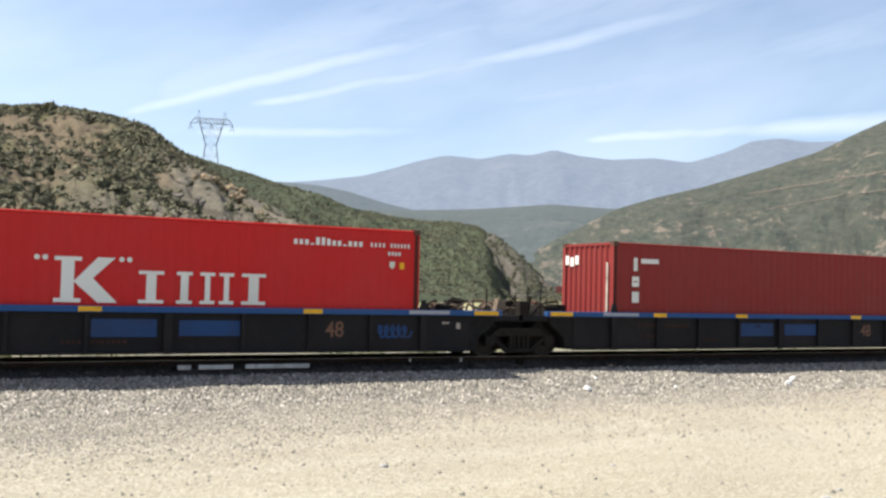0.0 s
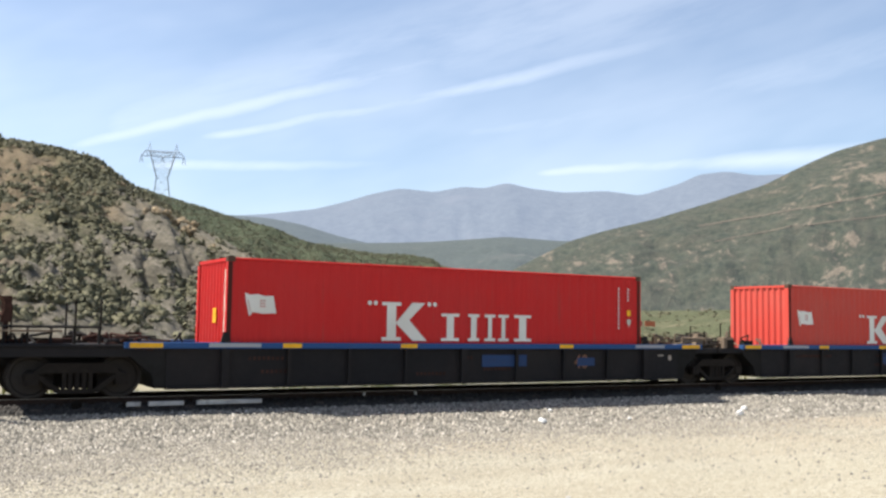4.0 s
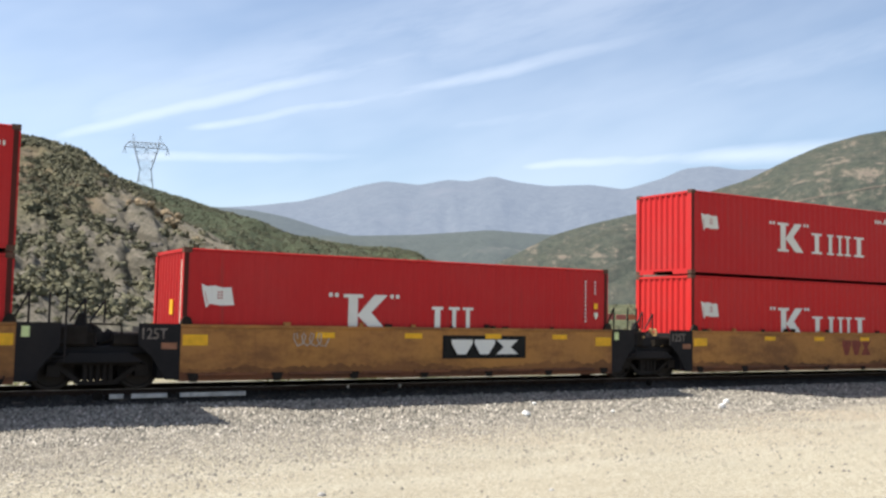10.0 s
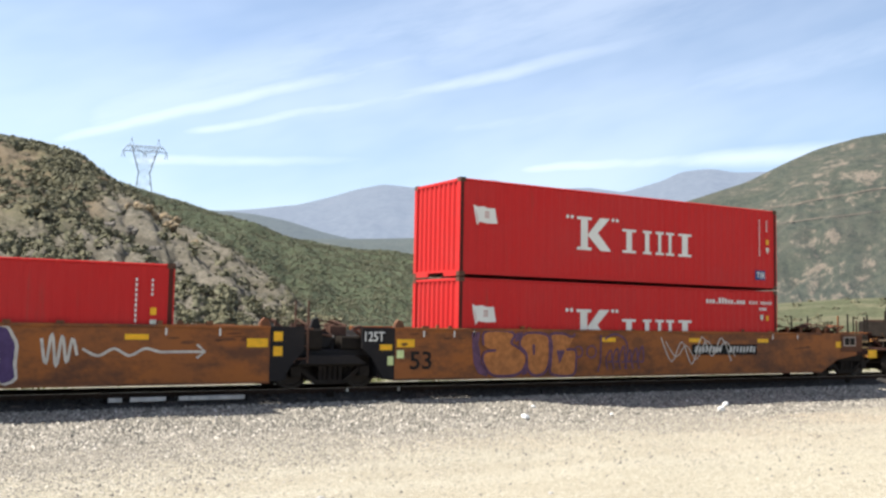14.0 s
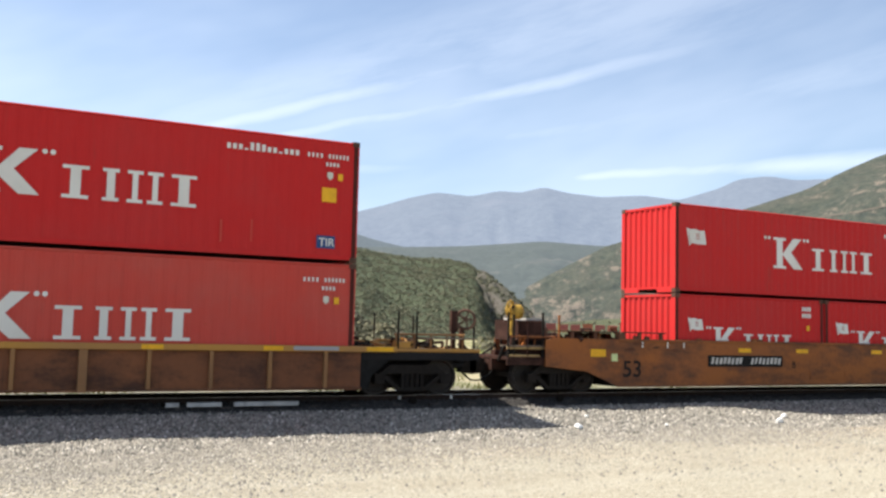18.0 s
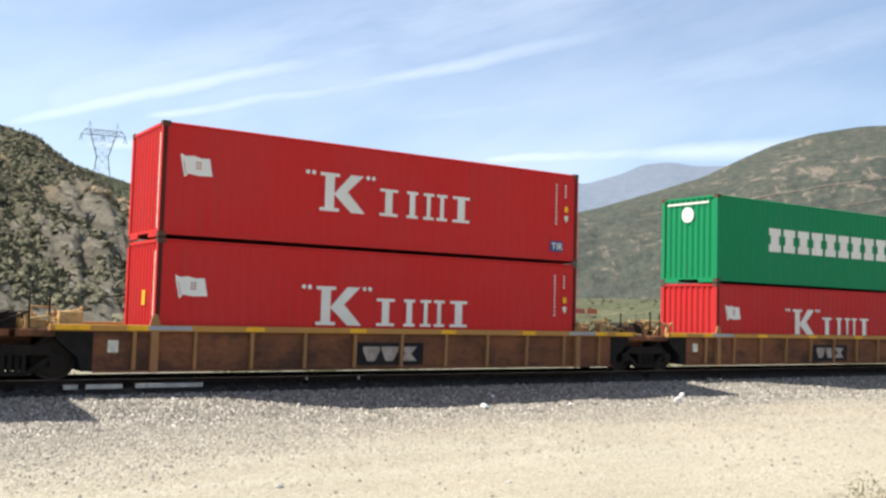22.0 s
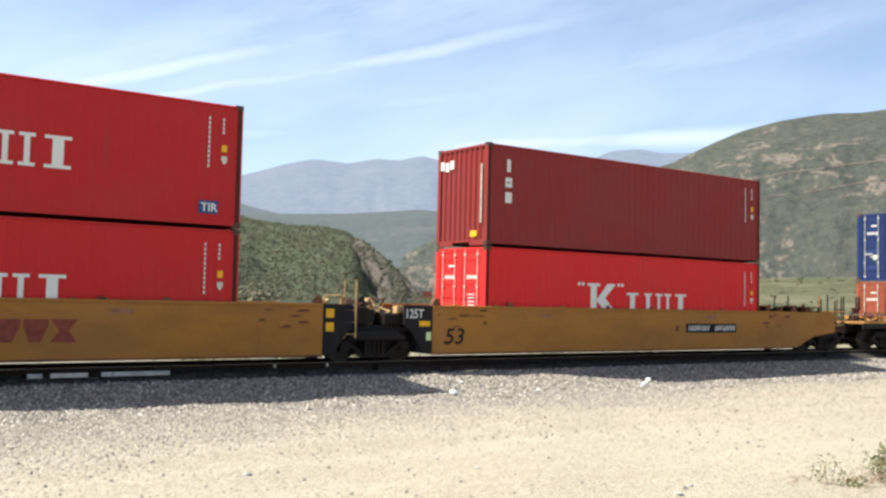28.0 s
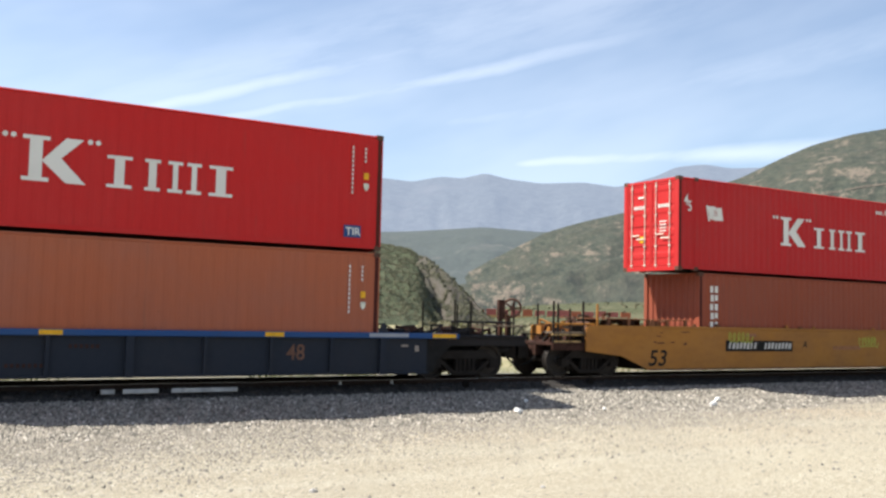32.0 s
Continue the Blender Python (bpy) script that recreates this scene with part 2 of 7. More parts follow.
DARKRUST = plain("dark_rust", (0.050, 0.025, 0.019), 0.8, vary=0.45, scale=3.0)
CHALK = plain("chalky_board", (0.42, 0.40, 0.37), 0.8, vary=0.3)


def cells(nt, coord, scale):
    """A random grey for every grain of a grain size."""
    n = nt.nodes.new("ShaderNodeTexVoronoi")
    n.inputs["Scale"].default_value = scale
    nt.links.new(coord, n.inputs["Vector"])
    sep = nt.nodes.new("ShaderNodeSeparateColor")
    nt.links.new(n.outputs["Color"], sep.inputs[0])
    return sep.outputs[0]


def earth():
    """Trodden pale dirt with wheel lanes along the railway, gravelly by the ballast, grassy past it."""
    m, nt, bsdf, co = shell("dirt")
    sep = nt.nodes.new("ShaderNodeSeparateXYZ")
    nt.links.new(co, sep.inputs[0])
    x, y = sep.outputs[0], sep.outputs[1]
    broad = noisy(nt, co, 0.35, 5, 0.6, (0.35, 1.0, 1))
    lanes = noisy(nt, co, 0.8, 5, 0.6, (0.06, 1.0, 1))
    fine = noisy(nt, co, 22.0, 6, 0.75)
    clod = noisy(nt, co, 6.0, 6, 0.75)
    grain, sand = cells(nt, co, 30.0), cells(nt, co, 75.0)
    col = mixed(nt, ramp(nt, broad, 0.32, 0.68), (0.303, 0.264, 0.190), (0.350, 0.314, 0.231))
    col = mixed(nt, calc(nt, "MULTIPLY", ramp(nt, lanes, 0.48, 0.72, 0, 0.7), ramp(nt, y, 14.5, 12.0)), col, (0.412, 0.377, 0.292))
    col = mixed(nt, ramp(nt, lanes, 0.46, 0.30, 0, 0.5), col, (0.263, 0.235, 0.174))
    tan = calc(nt, "MULTIPLY", ramp(nt, noisy(nt, co, 0.16, 4, 0.55), 0.44, 0.62), calc(nt, "MULTIPLY", ramp(nt, y, 9.0, 14.5), ramp(nt, x, 5.0, 13.0)))
    col = mixed(nt, calc(nt, "MULTIPLY", tan, 0.75), col, (0.330, 0.250, 0.165))
    col = mixed(nt, ramp(nt, clod, 0.48, 0.72, 0, 0.5), col, (0.228, 0.199, 0.146))
    col = mixed(nt, ramp(nt, fine, 0.46, 0.68, 0, 0.5), col, (0.219, 0.190, 0.140))
    col = mixed(nt, ramp(nt, sand, 0.58, 0.95, 0, 0.85), col, (0.507, 0.471, 0.381))
    col = mixed(nt, ramp(nt, sand, 0.34, 0.04, 0, 0.85), col, (0.175, 0.156, 0.117))
    rough = ramp(nt, calc(nt, "ADD", y, calc(nt, "MULTIPLY_ADD", broad, 6.0, calc(nt, "MULTIPLY", x, -0.22))), 8.5, 15.5)
    col = mixed(nt, calc(nt, "MULTIPLY", rough, ramp(nt, grain, 0.45, 0.0, 0, 0.75)), col, (0.144, 0.131, 0.105))
    col = mixed(nt, calc(nt, "MULTIPLY", rough, ramp(nt, grain, 0.70, 1.0, 0, 0.7)), col, (0.482, 0.449, 0.373))
    edge = calc(nt, "ADD", y, calc(nt, "MULTIPLY_ADD", broad, 3.0, -1.5))
    grey = mixed(nt, grain, (0.106, 0.097, 0.080), (0.297, 0.272, 0.228))
    col = mixed(nt, ramp(nt, edge, 16.6, 18.2), col, grey)
    far = mixed(nt, ramp(nt, noisy(nt, co, 0.12, 6, 0.65), 0.45, 0.6), (0.34, 0.29, 0.18), (0.13, 0.15, 0.045))
    col = mixed(nt, ramp(nt, y, 31.0, 44.0), col, mixed(nt, ramp(nt, y, 60.0, 90.0, 0.5, 1.0), (0.27, 0.245, 0.15), far))
    nt.links.new(col, bsdf.inputs["Base Color"])
    bsdf.inputs["Roughness"].default_value = 0.95
    bsdf.inputs["Specular IOR Level"].default_value = 0.15
    bumped(nt, bsdf, calc(nt, "ADD", fine, calc(nt, "MULTIPLY", grain, 0.35)), 0.55, 0.03)
    return m


def pebble(name, a, b, c):
    m, nt, bsdf, co = shell(name)
    r = nt.nodes.new("ShaderNodeNewGeometry").outputs["Random Per Island"]
    n = noisy(nt, co, 40.0, 3, 0.6)
    col = mixed(nt, ramp(nt, r, 0.0, 0.75), a, b)
    col = mixed(nt, ramp(nt, r, 0.86, 1.0), col, c)
    col = mixed(nt, ramp(nt, n, 0.4, 0.7, 0, 0.35), col, tuple(v * 0.5 for v in a))
    nt.links.new(col, bsdf.inputs["Base Color"])
    bsdf.inputs["Roughness"].default_value = 0.9
    return m


def hillside(name, soil, rock, scrub, cover, scale=1.0, haze_glow=None, bump=1.0):
    """Dry slopes: soil and rock showing through patches of chaparral."""
    m, nt, bsdf, co = shell(name)
    big = noisy(nt, co, 0.012 * scale, 6, 0.6, distort=0.4)
    mid = noisy(nt, co, 0.06 * scale, 6, 0.7)
    small = noisy(nt, co, 0.35 * scale, 5, 0.75)
    geo = nt.nodes.new("ShaderNodeNewGeometry")
    sep = nt.nodes.new("ShaderNodeSeparateXYZ")
    nt.links.new(geo.outputs["Normal"], sep.inputs[0])
    steep = ramp(nt, sep.outputs[2], 0.90, 0.62)
    bare = mixed(nt, ramp(nt, mid, 0.38, 0.62), soil, rock)
    bare = mixed(nt, ramp(nt, small, 0.50, 0.75, 0, 0.6), bare, tuple(c * 0.45 for c in rock))
    bare = mixed(nt, ramp(nt, small, 0.36, 0.24, 0, 0.6), bare, tuple(min(1, c * 1.5) for c in rock))
    green = mixed(nt, ramp(nt, small, 0.35, 0.65), tuple(c * 0.55 for c in scrub), tuple(c * 1.25 for c in scrub))
    mask = calc(nt, "ADD", calc(nt, "MULTIPLY_ADD", big, 0.9, calc(nt, "MULTIPLY", mid, 0.75)), calc(nt, "MULTIPLY", small, 0.35))
    mask = calc(nt, "SUBTRACT", mask, calc(nt, "MULTIPLY", steep, 0.25))
    col = mixed(nt, ramp(nt, mask, 1.00 - cover, 1.16 - cover), bare, green)
    nt.links.new(col, bsdf.inputs["Base Color"])
    bsdf.inputs["Roughness"].default_value = 1.0
    bsdf.inputs["Specular IOR Level"].default_value = 0.1
    bumped(nt, bsdf, calc(nt, "ADD", mid, calc(nt, "MULTIPLY", small, 0.5)), 0.8 * bump, 2.0 / scale)
    # air haze before far slopes, put in as emission: colour and strength
    if haze_glow:
        bsdf.inputs["Emission Color"].default_value = (*haze_glow[:3], 1)
        bsdf.inputs["Emission Strength"].default_value = haze_glow[3]
    return m


def rockface():
    """The near hillside: tan soil with dry grass on one flank, a grey scar with slanting strata on the other."""
    m, nt, bsdf, co = shell("rocky_slope")
    sep = nt.nodes.new("ShaderNodeSeparateXYZ")
    nt.links.new(co, sep.inputs[0])
    x, y, z = sep.outputs
    bed = nt.nodes.new("ShaderNodeCombineXYZ")
    link(nt, calc(nt, "SUBTRACT", calc(nt, "MULTIPLY", x, 0.82), calc(nt, "MULTIPLY", z, 0.57)), bed.inputs[0])
    link(nt, calc(nt, "ADD", calc(nt, "MULTIPLY", x, 0.57), calc(nt, "MULTIPLY", z, 0.82)), bed.inputs[1])
    link(nt, y, bed.inputs[2])
    strata = noisy(nt, bed.outputs[0], 1.0, 6, 0.68, (0.07, 0.42, 0.05), distort=0.6)
    veins = noisy(nt, bed.outputs[0], 1.0, 6, 0.7, (0.34, 1.3, 0.25), distort=0.9)
    big = noisy(nt, co, 0.035, 5, 0.6, distort=0.4)
    mid = noisy(nt, co, 0.16, 6, 0.68)
    small = noisy(nt, co, 0.9, 5, 0.75)
    grit = noisy(nt, co, 2.2, 4, 0.7)
    bearing = calc(nt, "MULTIPLY", calc(nt, "ARCTAN2", x, y), 57.2958)
    drift = calc(nt, "MULTIPLY_ADD", big, 7.0, -3.5)
    scar = ramp(nt, calc(nt, "ADD", bearing, drift), 9.6, 11.6)
    low = calc(nt, "MULTIPLY", ramp(nt, calc(nt, "ADD", z, calc(nt, "MULTIPLY", drift, 2.0)), 22.0, 12.0), ramp(nt, bearing, 4.0, 7.0))
    scar = calc(nt, "MAXIMUM", scar, low)
    soil = mixed(nt, ramp(nt, mid, 0.36, 0.64), (0.118, 0.092, 0.060), (0.178, 0.138, 0.091))
    soil = mixed(nt, ramp(nt, big, 0.50, 0.62, 0, 0.75), soil, (0.120, 0.116, 0.060))
    soil = mixed(nt, ramp(nt, strata, 0.56, 0.70, 0, 0.7), soil, (0.240, 0.188, 0.130))
    stone = mixed(nt, ramp(nt, strata, 0.36, 0.66), (0.098, 0.088, 0.069), (0.160, 0.142, 0.112))
    stone = mixed(nt, ramp(nt, veins, 0.53, 0.66, 0, 0.8), stone, (0.225, 0.204, 0.168))
    stone = mixed(nt, ramp(nt, veins, 0.45, 0.33, 0, 0.75), stone, (0.072, 0.068, 0.055))
    stone = mixed(nt, calc(nt, "MULTIPLY", ramp(nt, mid, 0.55, 0.70), ramp(nt, z, 20.0, 32.0)), stone, (0.270, 0.205, 0.135))
    stone = mixed(nt, ramp(nt, mid, 0.44, 0.30, 0, 0.65), stone, (0.095, 0.096, 0.060))
    col = mixed(nt, scar, soil, stone)
    col = mixed(nt, ramp(nt, small, 0.52, 0.68, 0, 0.55), col, (0.060, 0.058, 0.042))
    col = mixed(nt, ramp(nt, grit, 0.52, 0.66, 0, 0.6), col, (0.070, 0.067, 0.050))
    col = mixed(nt, ramp(nt, grit, 0.46, 0.32, 0, 0.45), col, (0.215, 0.190, 0.150))
    nt.links.new(col, bsdf.inputs["Base Color"])
    bsdf.inputs["Roughness"].default_value = 1.0
    bsdf.inputs["Specular IOR Level"].default_value = 0.1
    bumped(nt, bsdf, calc(nt, "ADD", calc(nt, "MULTIPLY", veins, 1.0), calc(nt, "MULTIPLY", small, 0.5)), 0.7, 0.8)
    return m


def mountainside():
    """Far slopes: mottled chaparral, pinkish bare ground in ragged patches, a little haze as emission."""
    m, nt, bsdf, co = shell("far_scrub_slope")
    sep = nt.nodes.new("ShaderNodeSeparateXYZ")
    nt.links.new(co, sep.inputs[0])
    face = nt.nodes.new("ShaderNodeCombineXYZ")
    link(nt, calc(nt, "MULTIPLY", calc(nt, "ARCTAN2", sep.outputs[0], sep.outputs[1]), 900.0), face.inputs[0])
    link(nt, calc(nt, "MULTIPLY", sep.outputs[2], 1.25), face.inputs[1])
    big = noisy(nt, face.outputs[0], 0.010, 5, 0.6, distort=0.5)
    mid = noisy(nt, face.outputs[0], 0.045, 6, 0.72, distort=0.5)
    small = noisy(nt, face.outputs[0], 0.16, 5, 0.75)
    tiny = noisy(nt, face.outputs[0], 0.5, 4, 0.7)
    green = mixed(nt, ramp(nt, small, 0.36, 0.64), (0.022, 0.028, 0.020), (0.058, 0.062, 0.042))
    green = mixed(nt, ramp(nt, mid, 0.40, 0.62, 0, 0.6), green, (0.066, 0.062, 0.044))
    bare = mixed(nt, ramp(nt, tiny, 0.35, 0.65), (0.120, 0.092, 0.068), (0.205, 0.168, 0.130))
    mask = calc(nt, "ADD", calc(nt, "MULTIPLY", mid, 0.75), calc(nt, "MULTIPLY_ADD", small, 0.45, calc(nt, "MULTIPLY", big, 0.55)))
    col = mixed(nt, ramp(nt, mask, 0.95, 1.01, 0, 0.8), green, bare)
    col = mixed(nt, ramp(nt, tiny, 0.54, 0.72, 0, 0.6), col, (0.020, 0.025, 0.018))
    nt.links.new(col, bsdf.inputs["Base Color"])
    bsdf.inputs["Roughness"].default_value = 1.0
    bsdf.inputs["Specular IOR Level"].default_value = 0.1
    bumped(nt, bsdf, calc(nt, "ADD", mid, calc(nt, "MULTIPLY", small, 0.6)), 0.8, 5.0)
    # grey-blue haze in front of the mountain, faked in by a faint emission
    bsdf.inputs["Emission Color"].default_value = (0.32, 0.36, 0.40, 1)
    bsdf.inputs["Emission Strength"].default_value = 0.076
    return m


def leafy(name, a, b):
    m, nt, bsdf, co = shell(name)
    r = nt.nodes.new("ShaderNodeNewGeometry").outputs["Random Per Island"]
    n = noisy(nt, co, 3.0, 4, 0.7)
    col = mixed(nt, r, a, b)
    col = mixed(nt, ramp(nt, n, 0.45, 0.7, 0, 0.4), col, tuple(c * 0.6 for c in a))
    nt.links.new(col, bsdf.inputs["Base Color"])
    bsdf.inputs["Roughness"].default_value = 0.9
    return m


DIRT = earth()
BALLAST = pebble("ballast_stone", (0.095, 0.088, 0.074), (0.298, 0.270, 0.223), (0.56, 0.51, 0.44))
GRIT = pebble("road_pebble", (0.115, 0.104, 0.088), (0.31, 0.278, 0.225), (0.54, 0.50, 0.43))
DARKSTONE = pebble("dark_stone", (0.016, 0.014, 0.012), (0.034, 0.029, 0.025), (0.075, 0.065, 0.055))
DARKGRIT = pebble("dark_pebble", (0.10, 0.092, 0.082), (0.20, 0.18, 0.155), (0.30, 0.27, 0.23))
TANROCK = plain("tan_rock", (0.26, 0.20, 0.125), 0.95, vary=0.45, scale=0.6)
GREYROCK = plain("grey_rock", (0.135, 0.122, 0.104), 0.95, vary=0.45, scale=0.6)
RUST_RUN = paint("rust_brown_run", (0.27, 0.122, 0.045), (0.22, 0.098, 0.04), 0.8, 0.7, (0.09, 0.045, 0.025), streak=1.6, grime=0.7)
RUSTY = paint("rusty_flange", (0.13, 0.050, 0.026), (0.20, 0.085, 0.04), 0.8, 0.7, (0.05, 0.03, 0.02), streak=1.4, grime=0.6)
TRACKDUST = plain("track_dust", (0.112, 0.096, 0.076), 0.95, vary=0.3, scale=0.2)
WHITESTONE = plain("white_stone", (0.80, 0.79, 0.76), 0.9, vary=0.1)
SCRUB = leafy("chaparral_leaf", (0.078, 0.077, 0.042), (0.150, 0.138, 0.080))
RIDGESCRUB = leafy("ridge_leaf", (0.084, 0.088, 0.048), (0.124, 0.120, 0.072))
SAGE = leafy("sage_leaf", (0.070, 0.068, 0.042), (0.125, 0.112, 0.074))
DRYTWIG = leafy("dry_twig", (0.20, 0.13, 0.08), (0.34, 0.25, 0.16))
WEEDLEAF = leafy("weed_leaf", (0.08, 0.10, 0.03), (0.17, 0.18, 0.07))
GRASS = leafy("roadside_grass", (0.14, 0.19, 0.03), (0.30, 0.28, 0.10))
HILL_ROCK = rockface()
HILL_GREEN = hillside("scrub_slope", (0.115, 0.106, 0.070), (0.125, 0.116, 0.090), (0.070, 0.082, 0.050), 0.38, 2.2, None, 1.2)
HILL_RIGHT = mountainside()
HILL_CLIFF = hillside("cliff_face", (0.105, 0.092, 0.075), (0.118, 0.108, 0.096), (0.07, 0.07, 0.05), 0.10, 3.0, None, 2.2)
MEADOW = hillside("dry_meadow", (0.140, 0.128, 0.080), (0.125, 0.115, 0.072), (0.084, 0.090, 0.050), 0.18, 2.0, None, 0.5)
# last tuple: bluish haze over these hills, added as self-emission
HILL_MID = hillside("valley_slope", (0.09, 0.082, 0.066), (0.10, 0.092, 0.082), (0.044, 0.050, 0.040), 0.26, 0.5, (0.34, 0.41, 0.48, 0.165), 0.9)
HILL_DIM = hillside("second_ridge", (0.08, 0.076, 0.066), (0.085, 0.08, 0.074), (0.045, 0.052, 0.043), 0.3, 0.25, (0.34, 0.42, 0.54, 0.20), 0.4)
# the range's pale blue haze is emitted by the slope itself
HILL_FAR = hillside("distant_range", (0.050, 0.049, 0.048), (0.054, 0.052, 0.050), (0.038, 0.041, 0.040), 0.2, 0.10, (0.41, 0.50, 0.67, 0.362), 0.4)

# ---------------------------------------------------------------- forms


class Form:
    """Collects faces for one mesh."""

    def __init__(self):
        self.v, self.f = [], []

    def face(self, *pts):
        k = len(self.v)
        self.v += [tuple(p) for p in pts]
        self.f.append(tuple(range(k, k + len(pts))))
        return self

    def box(self, x0, x1, y0, y1, z0, z1):
        k = len(self.v)
        self.v += [(x, y, z) for x in (x0, x1) for y in (y0, y1) for z in (z0, z1)]
        self.f += [tuple(k + i for i in q) for q in
                   ((0, 1, 3, 2), (4, 6, 7, 5), (0, 4, 5, 1), (2, 3, 7, 6), (0, 2, 6, 4), (1, 5, 7, 3))]
        return self

    def cut(self, x0, x1, y0, y1, z0, z1, c=0.02):
        """A box whose edges along X are chamfered."""
        return self.prism([(y0 + c, z0), (y1 - c, z0), (y1, z0 + c), (y1, z1 - c), (y1 - c, z1), (y0 + c, z1), (y0, z1 - c), (y0, z0 + c)], x0, x1, "x")

    def prism(self, poly, lo, hi, axis="y"):
        """A flat outline drawn out along an axis. The outline is (x, z) for y, (y, z) for x and (x, y) for z."""
        def at(p, d):
            return (p[0], d, p[1]) if axis == "y" else (d, p[0], p[1]) if axis == "x" else (p[0], p[1], d)
        k, n = len(self.v), len(poly)
        self.v += [at(p, lo) for p in poly] + [at(p, hi) for p in poly]
        self.f.append(tuple(k + i for i in range(n)))
        self.f.append(tuple(k + n + i for i in reversed(range(n))))
        self.f += [(k + i, k + n + i, k + n + (i + 1) % n, k + (i + 1) % n) for i in range(n)]
        return self

    def tube(self, p, q, r, n=8, r2=None):
        p, q = Vector(p), Vector(q)
        a = (q - p).normalized()
        u = a.cross(Vector((0, 0, 1)) if abs(a.z) < 0.9 else Vector((1, 0, 0))).normalized()
        w = a.cross(u)
        k = len(self.v)
        for c, rr in ((p, r), (q, r if r2 is None else r2)):
            self.v += [tuple(c + (u * math.cos(6.28319 * i / n) + w * math.sin(6.28319 * i / n)) * rr) for i in range(n)]
        self.f += [(k + i, k + (i + 1) % n, k + n + (i + 1) % n, k + n + i) for i in range(n)]
        self.f += [tuple(k + i for i in reversed(range(n))), tuple(k + n + i for i in range(n))]
        return self

    def bent(self, pts, r, n=6):
        for p, q in zip(pts, pts[1:]):
            self.tube(p, q, r, n)
        return self

    def turned(self, profile, n=20, axis="y"):
        """A body of revolution: profile of (radius, place along the axis)."""
        k = len(self.v)
        for r, d in profile:
            for i in range(n):
                c, s = r * math.cos(6.28319 * i / n), r * math.sin(6.28319 * i / n)
                self.v.append((c, d, s) if axis == "y" else (d, c, s) if axis == "x" else (c, s, d))
        for j in range(len(profile) - 1):
            for i in range(n):
                a, b = k + j * n + i, k + j * n + (i + 1) % n
                self.f.append((a, b, b + n, a + n))
        return self

    def blob(self, c, r, seed=0, flat=1.0):
        """A knobbly lump."""
        rnd = random.Random(seed)
        k = len(self.v)
        rings, n = 5, 8
        for j in range(rings + 1):
            th = math.pi * j / rings
            for i in range(n):
                ph = 6.28319 * (i + 0.5 * (j % 2)) / n
                s = r * rnd.uniform(0.82, 1.12)
                self.v.append((c[0] + s * math.sin(th) * math.cos(ph), c[1] + s * math.sin(th) * math.sin(ph), c[2] + flat * s * math.cos(th)))
        for j in range(rings):
            for i in range(n):
                a, b = k + j * n + i, k + j * n + (i + 1) % n
                self.f.append((a, a + n, b + n, b))
        return self

    def mesh(self, name, material, smooth=False):
        me = bpy.data.meshes.new(name)
        me.from_pydata(self.v, [], self.f)
        me.materials.append(material)
        bm = bmesh.new()
        bm.from_mesh(me)
        bmesh.ops.recalc_face_normals(bm, faces=bm.faces)
        bm.to_mesh(me)
        bm.free()
        if smooth:
            me.shade_smooth()
        return me


def part(name, form, material, parent, label="", smooth=False):
    """One mesh object under a thing or a part."""
    me = form if isinstance(form, bpy.types.Mesh) else form.mesh(name, material, smooth)
    ob = new(name, me)
    ob.parent = parent
    return tagged(ob, label)


def solid(name, form, material, label="", category="", group="", kind="", smooth=False):
    me = form if isinstance(form, bpy.types.Mesh) else form.mesh(name, material, smooth)
    return tagged(new(name, me), label, category, group, kind)


def thing(name, m, label, category, group=""):
    ob = new(name)
    ob.empty_display_size = 0.3
    ob.matrix_basis = m
    return tagged(ob, label, category, group)


def fast_mesh(name, verts, faces, material, smooth=False):
    """A mesh out of number arrays; all faces have the same count of corners."""
    me = bpy.data.meshes.new(name)
    me.vertices.add(len(verts))
    me.vertices.foreach_set("co", np.asarray(verts, np.float32).ravel())
    n, k = faces.shape
    me.loops.add(n * k)
    me.loops.foreach_set("vertex_index", faces.astype(np.int32).ravel())
    me.polygons.add(n)
    me.polygons.foreach_set("loop_start", np.arange(0, n * k, k, dtype=np.int32))
    me.polygons.foreach_set("loop_total", np.full(n, k, np.int32))
    if smooth:
        me.polygons.foreach_set("use_smooth", np.ones(n, bool))
    me.materials.append(material)
    me.update(calc_edges=True)
    return me


def grid_faces(rows, cols):
    i = np.arange(rows - 1)[:, None] * cols + np.arange(cols - 1)[None, :]
    return np.stack([i, i + 1, i + cols + 1, i + cols], -1).reshape(-1, 4)


# ---------------------------------------------------------------- ground
PROFILE_Y = (-5000, -60, 0, 6, 11, 15, 16.9, 17.8, 19.2, 20.5, 20.9, 23.6, 24.4, 26.5, 40, 120, 5000)
PROFILE_Z = (-6, -0.6, 0.13, 0.08, -0.14, -0.36, -0.46, -0.46, -0.34, -0.215, -0.19, -0.12, -0.2, -0.75, -0.9, -1.2, -2.5)


WAVES = np.random.default_rng(3).uniform((0.3, 0.4, 0.004, 0, 0), (2.2, 2.6, 0.014, 6, 6), (9, 5))


def ground_wave(x, y):
    return sum(np.sin(x * fx + p) * np.sin(y * fy + q) * a for fx, fy, a, p, q in WAVES)


def ground_z(x, y):
    return np.interp(y, PROFILE_Y, PROFILE_Z) + np.where((np.asarray(y) < 20.5) & (np.abs(x) < 200), ground_wave(x, y), 0.0)


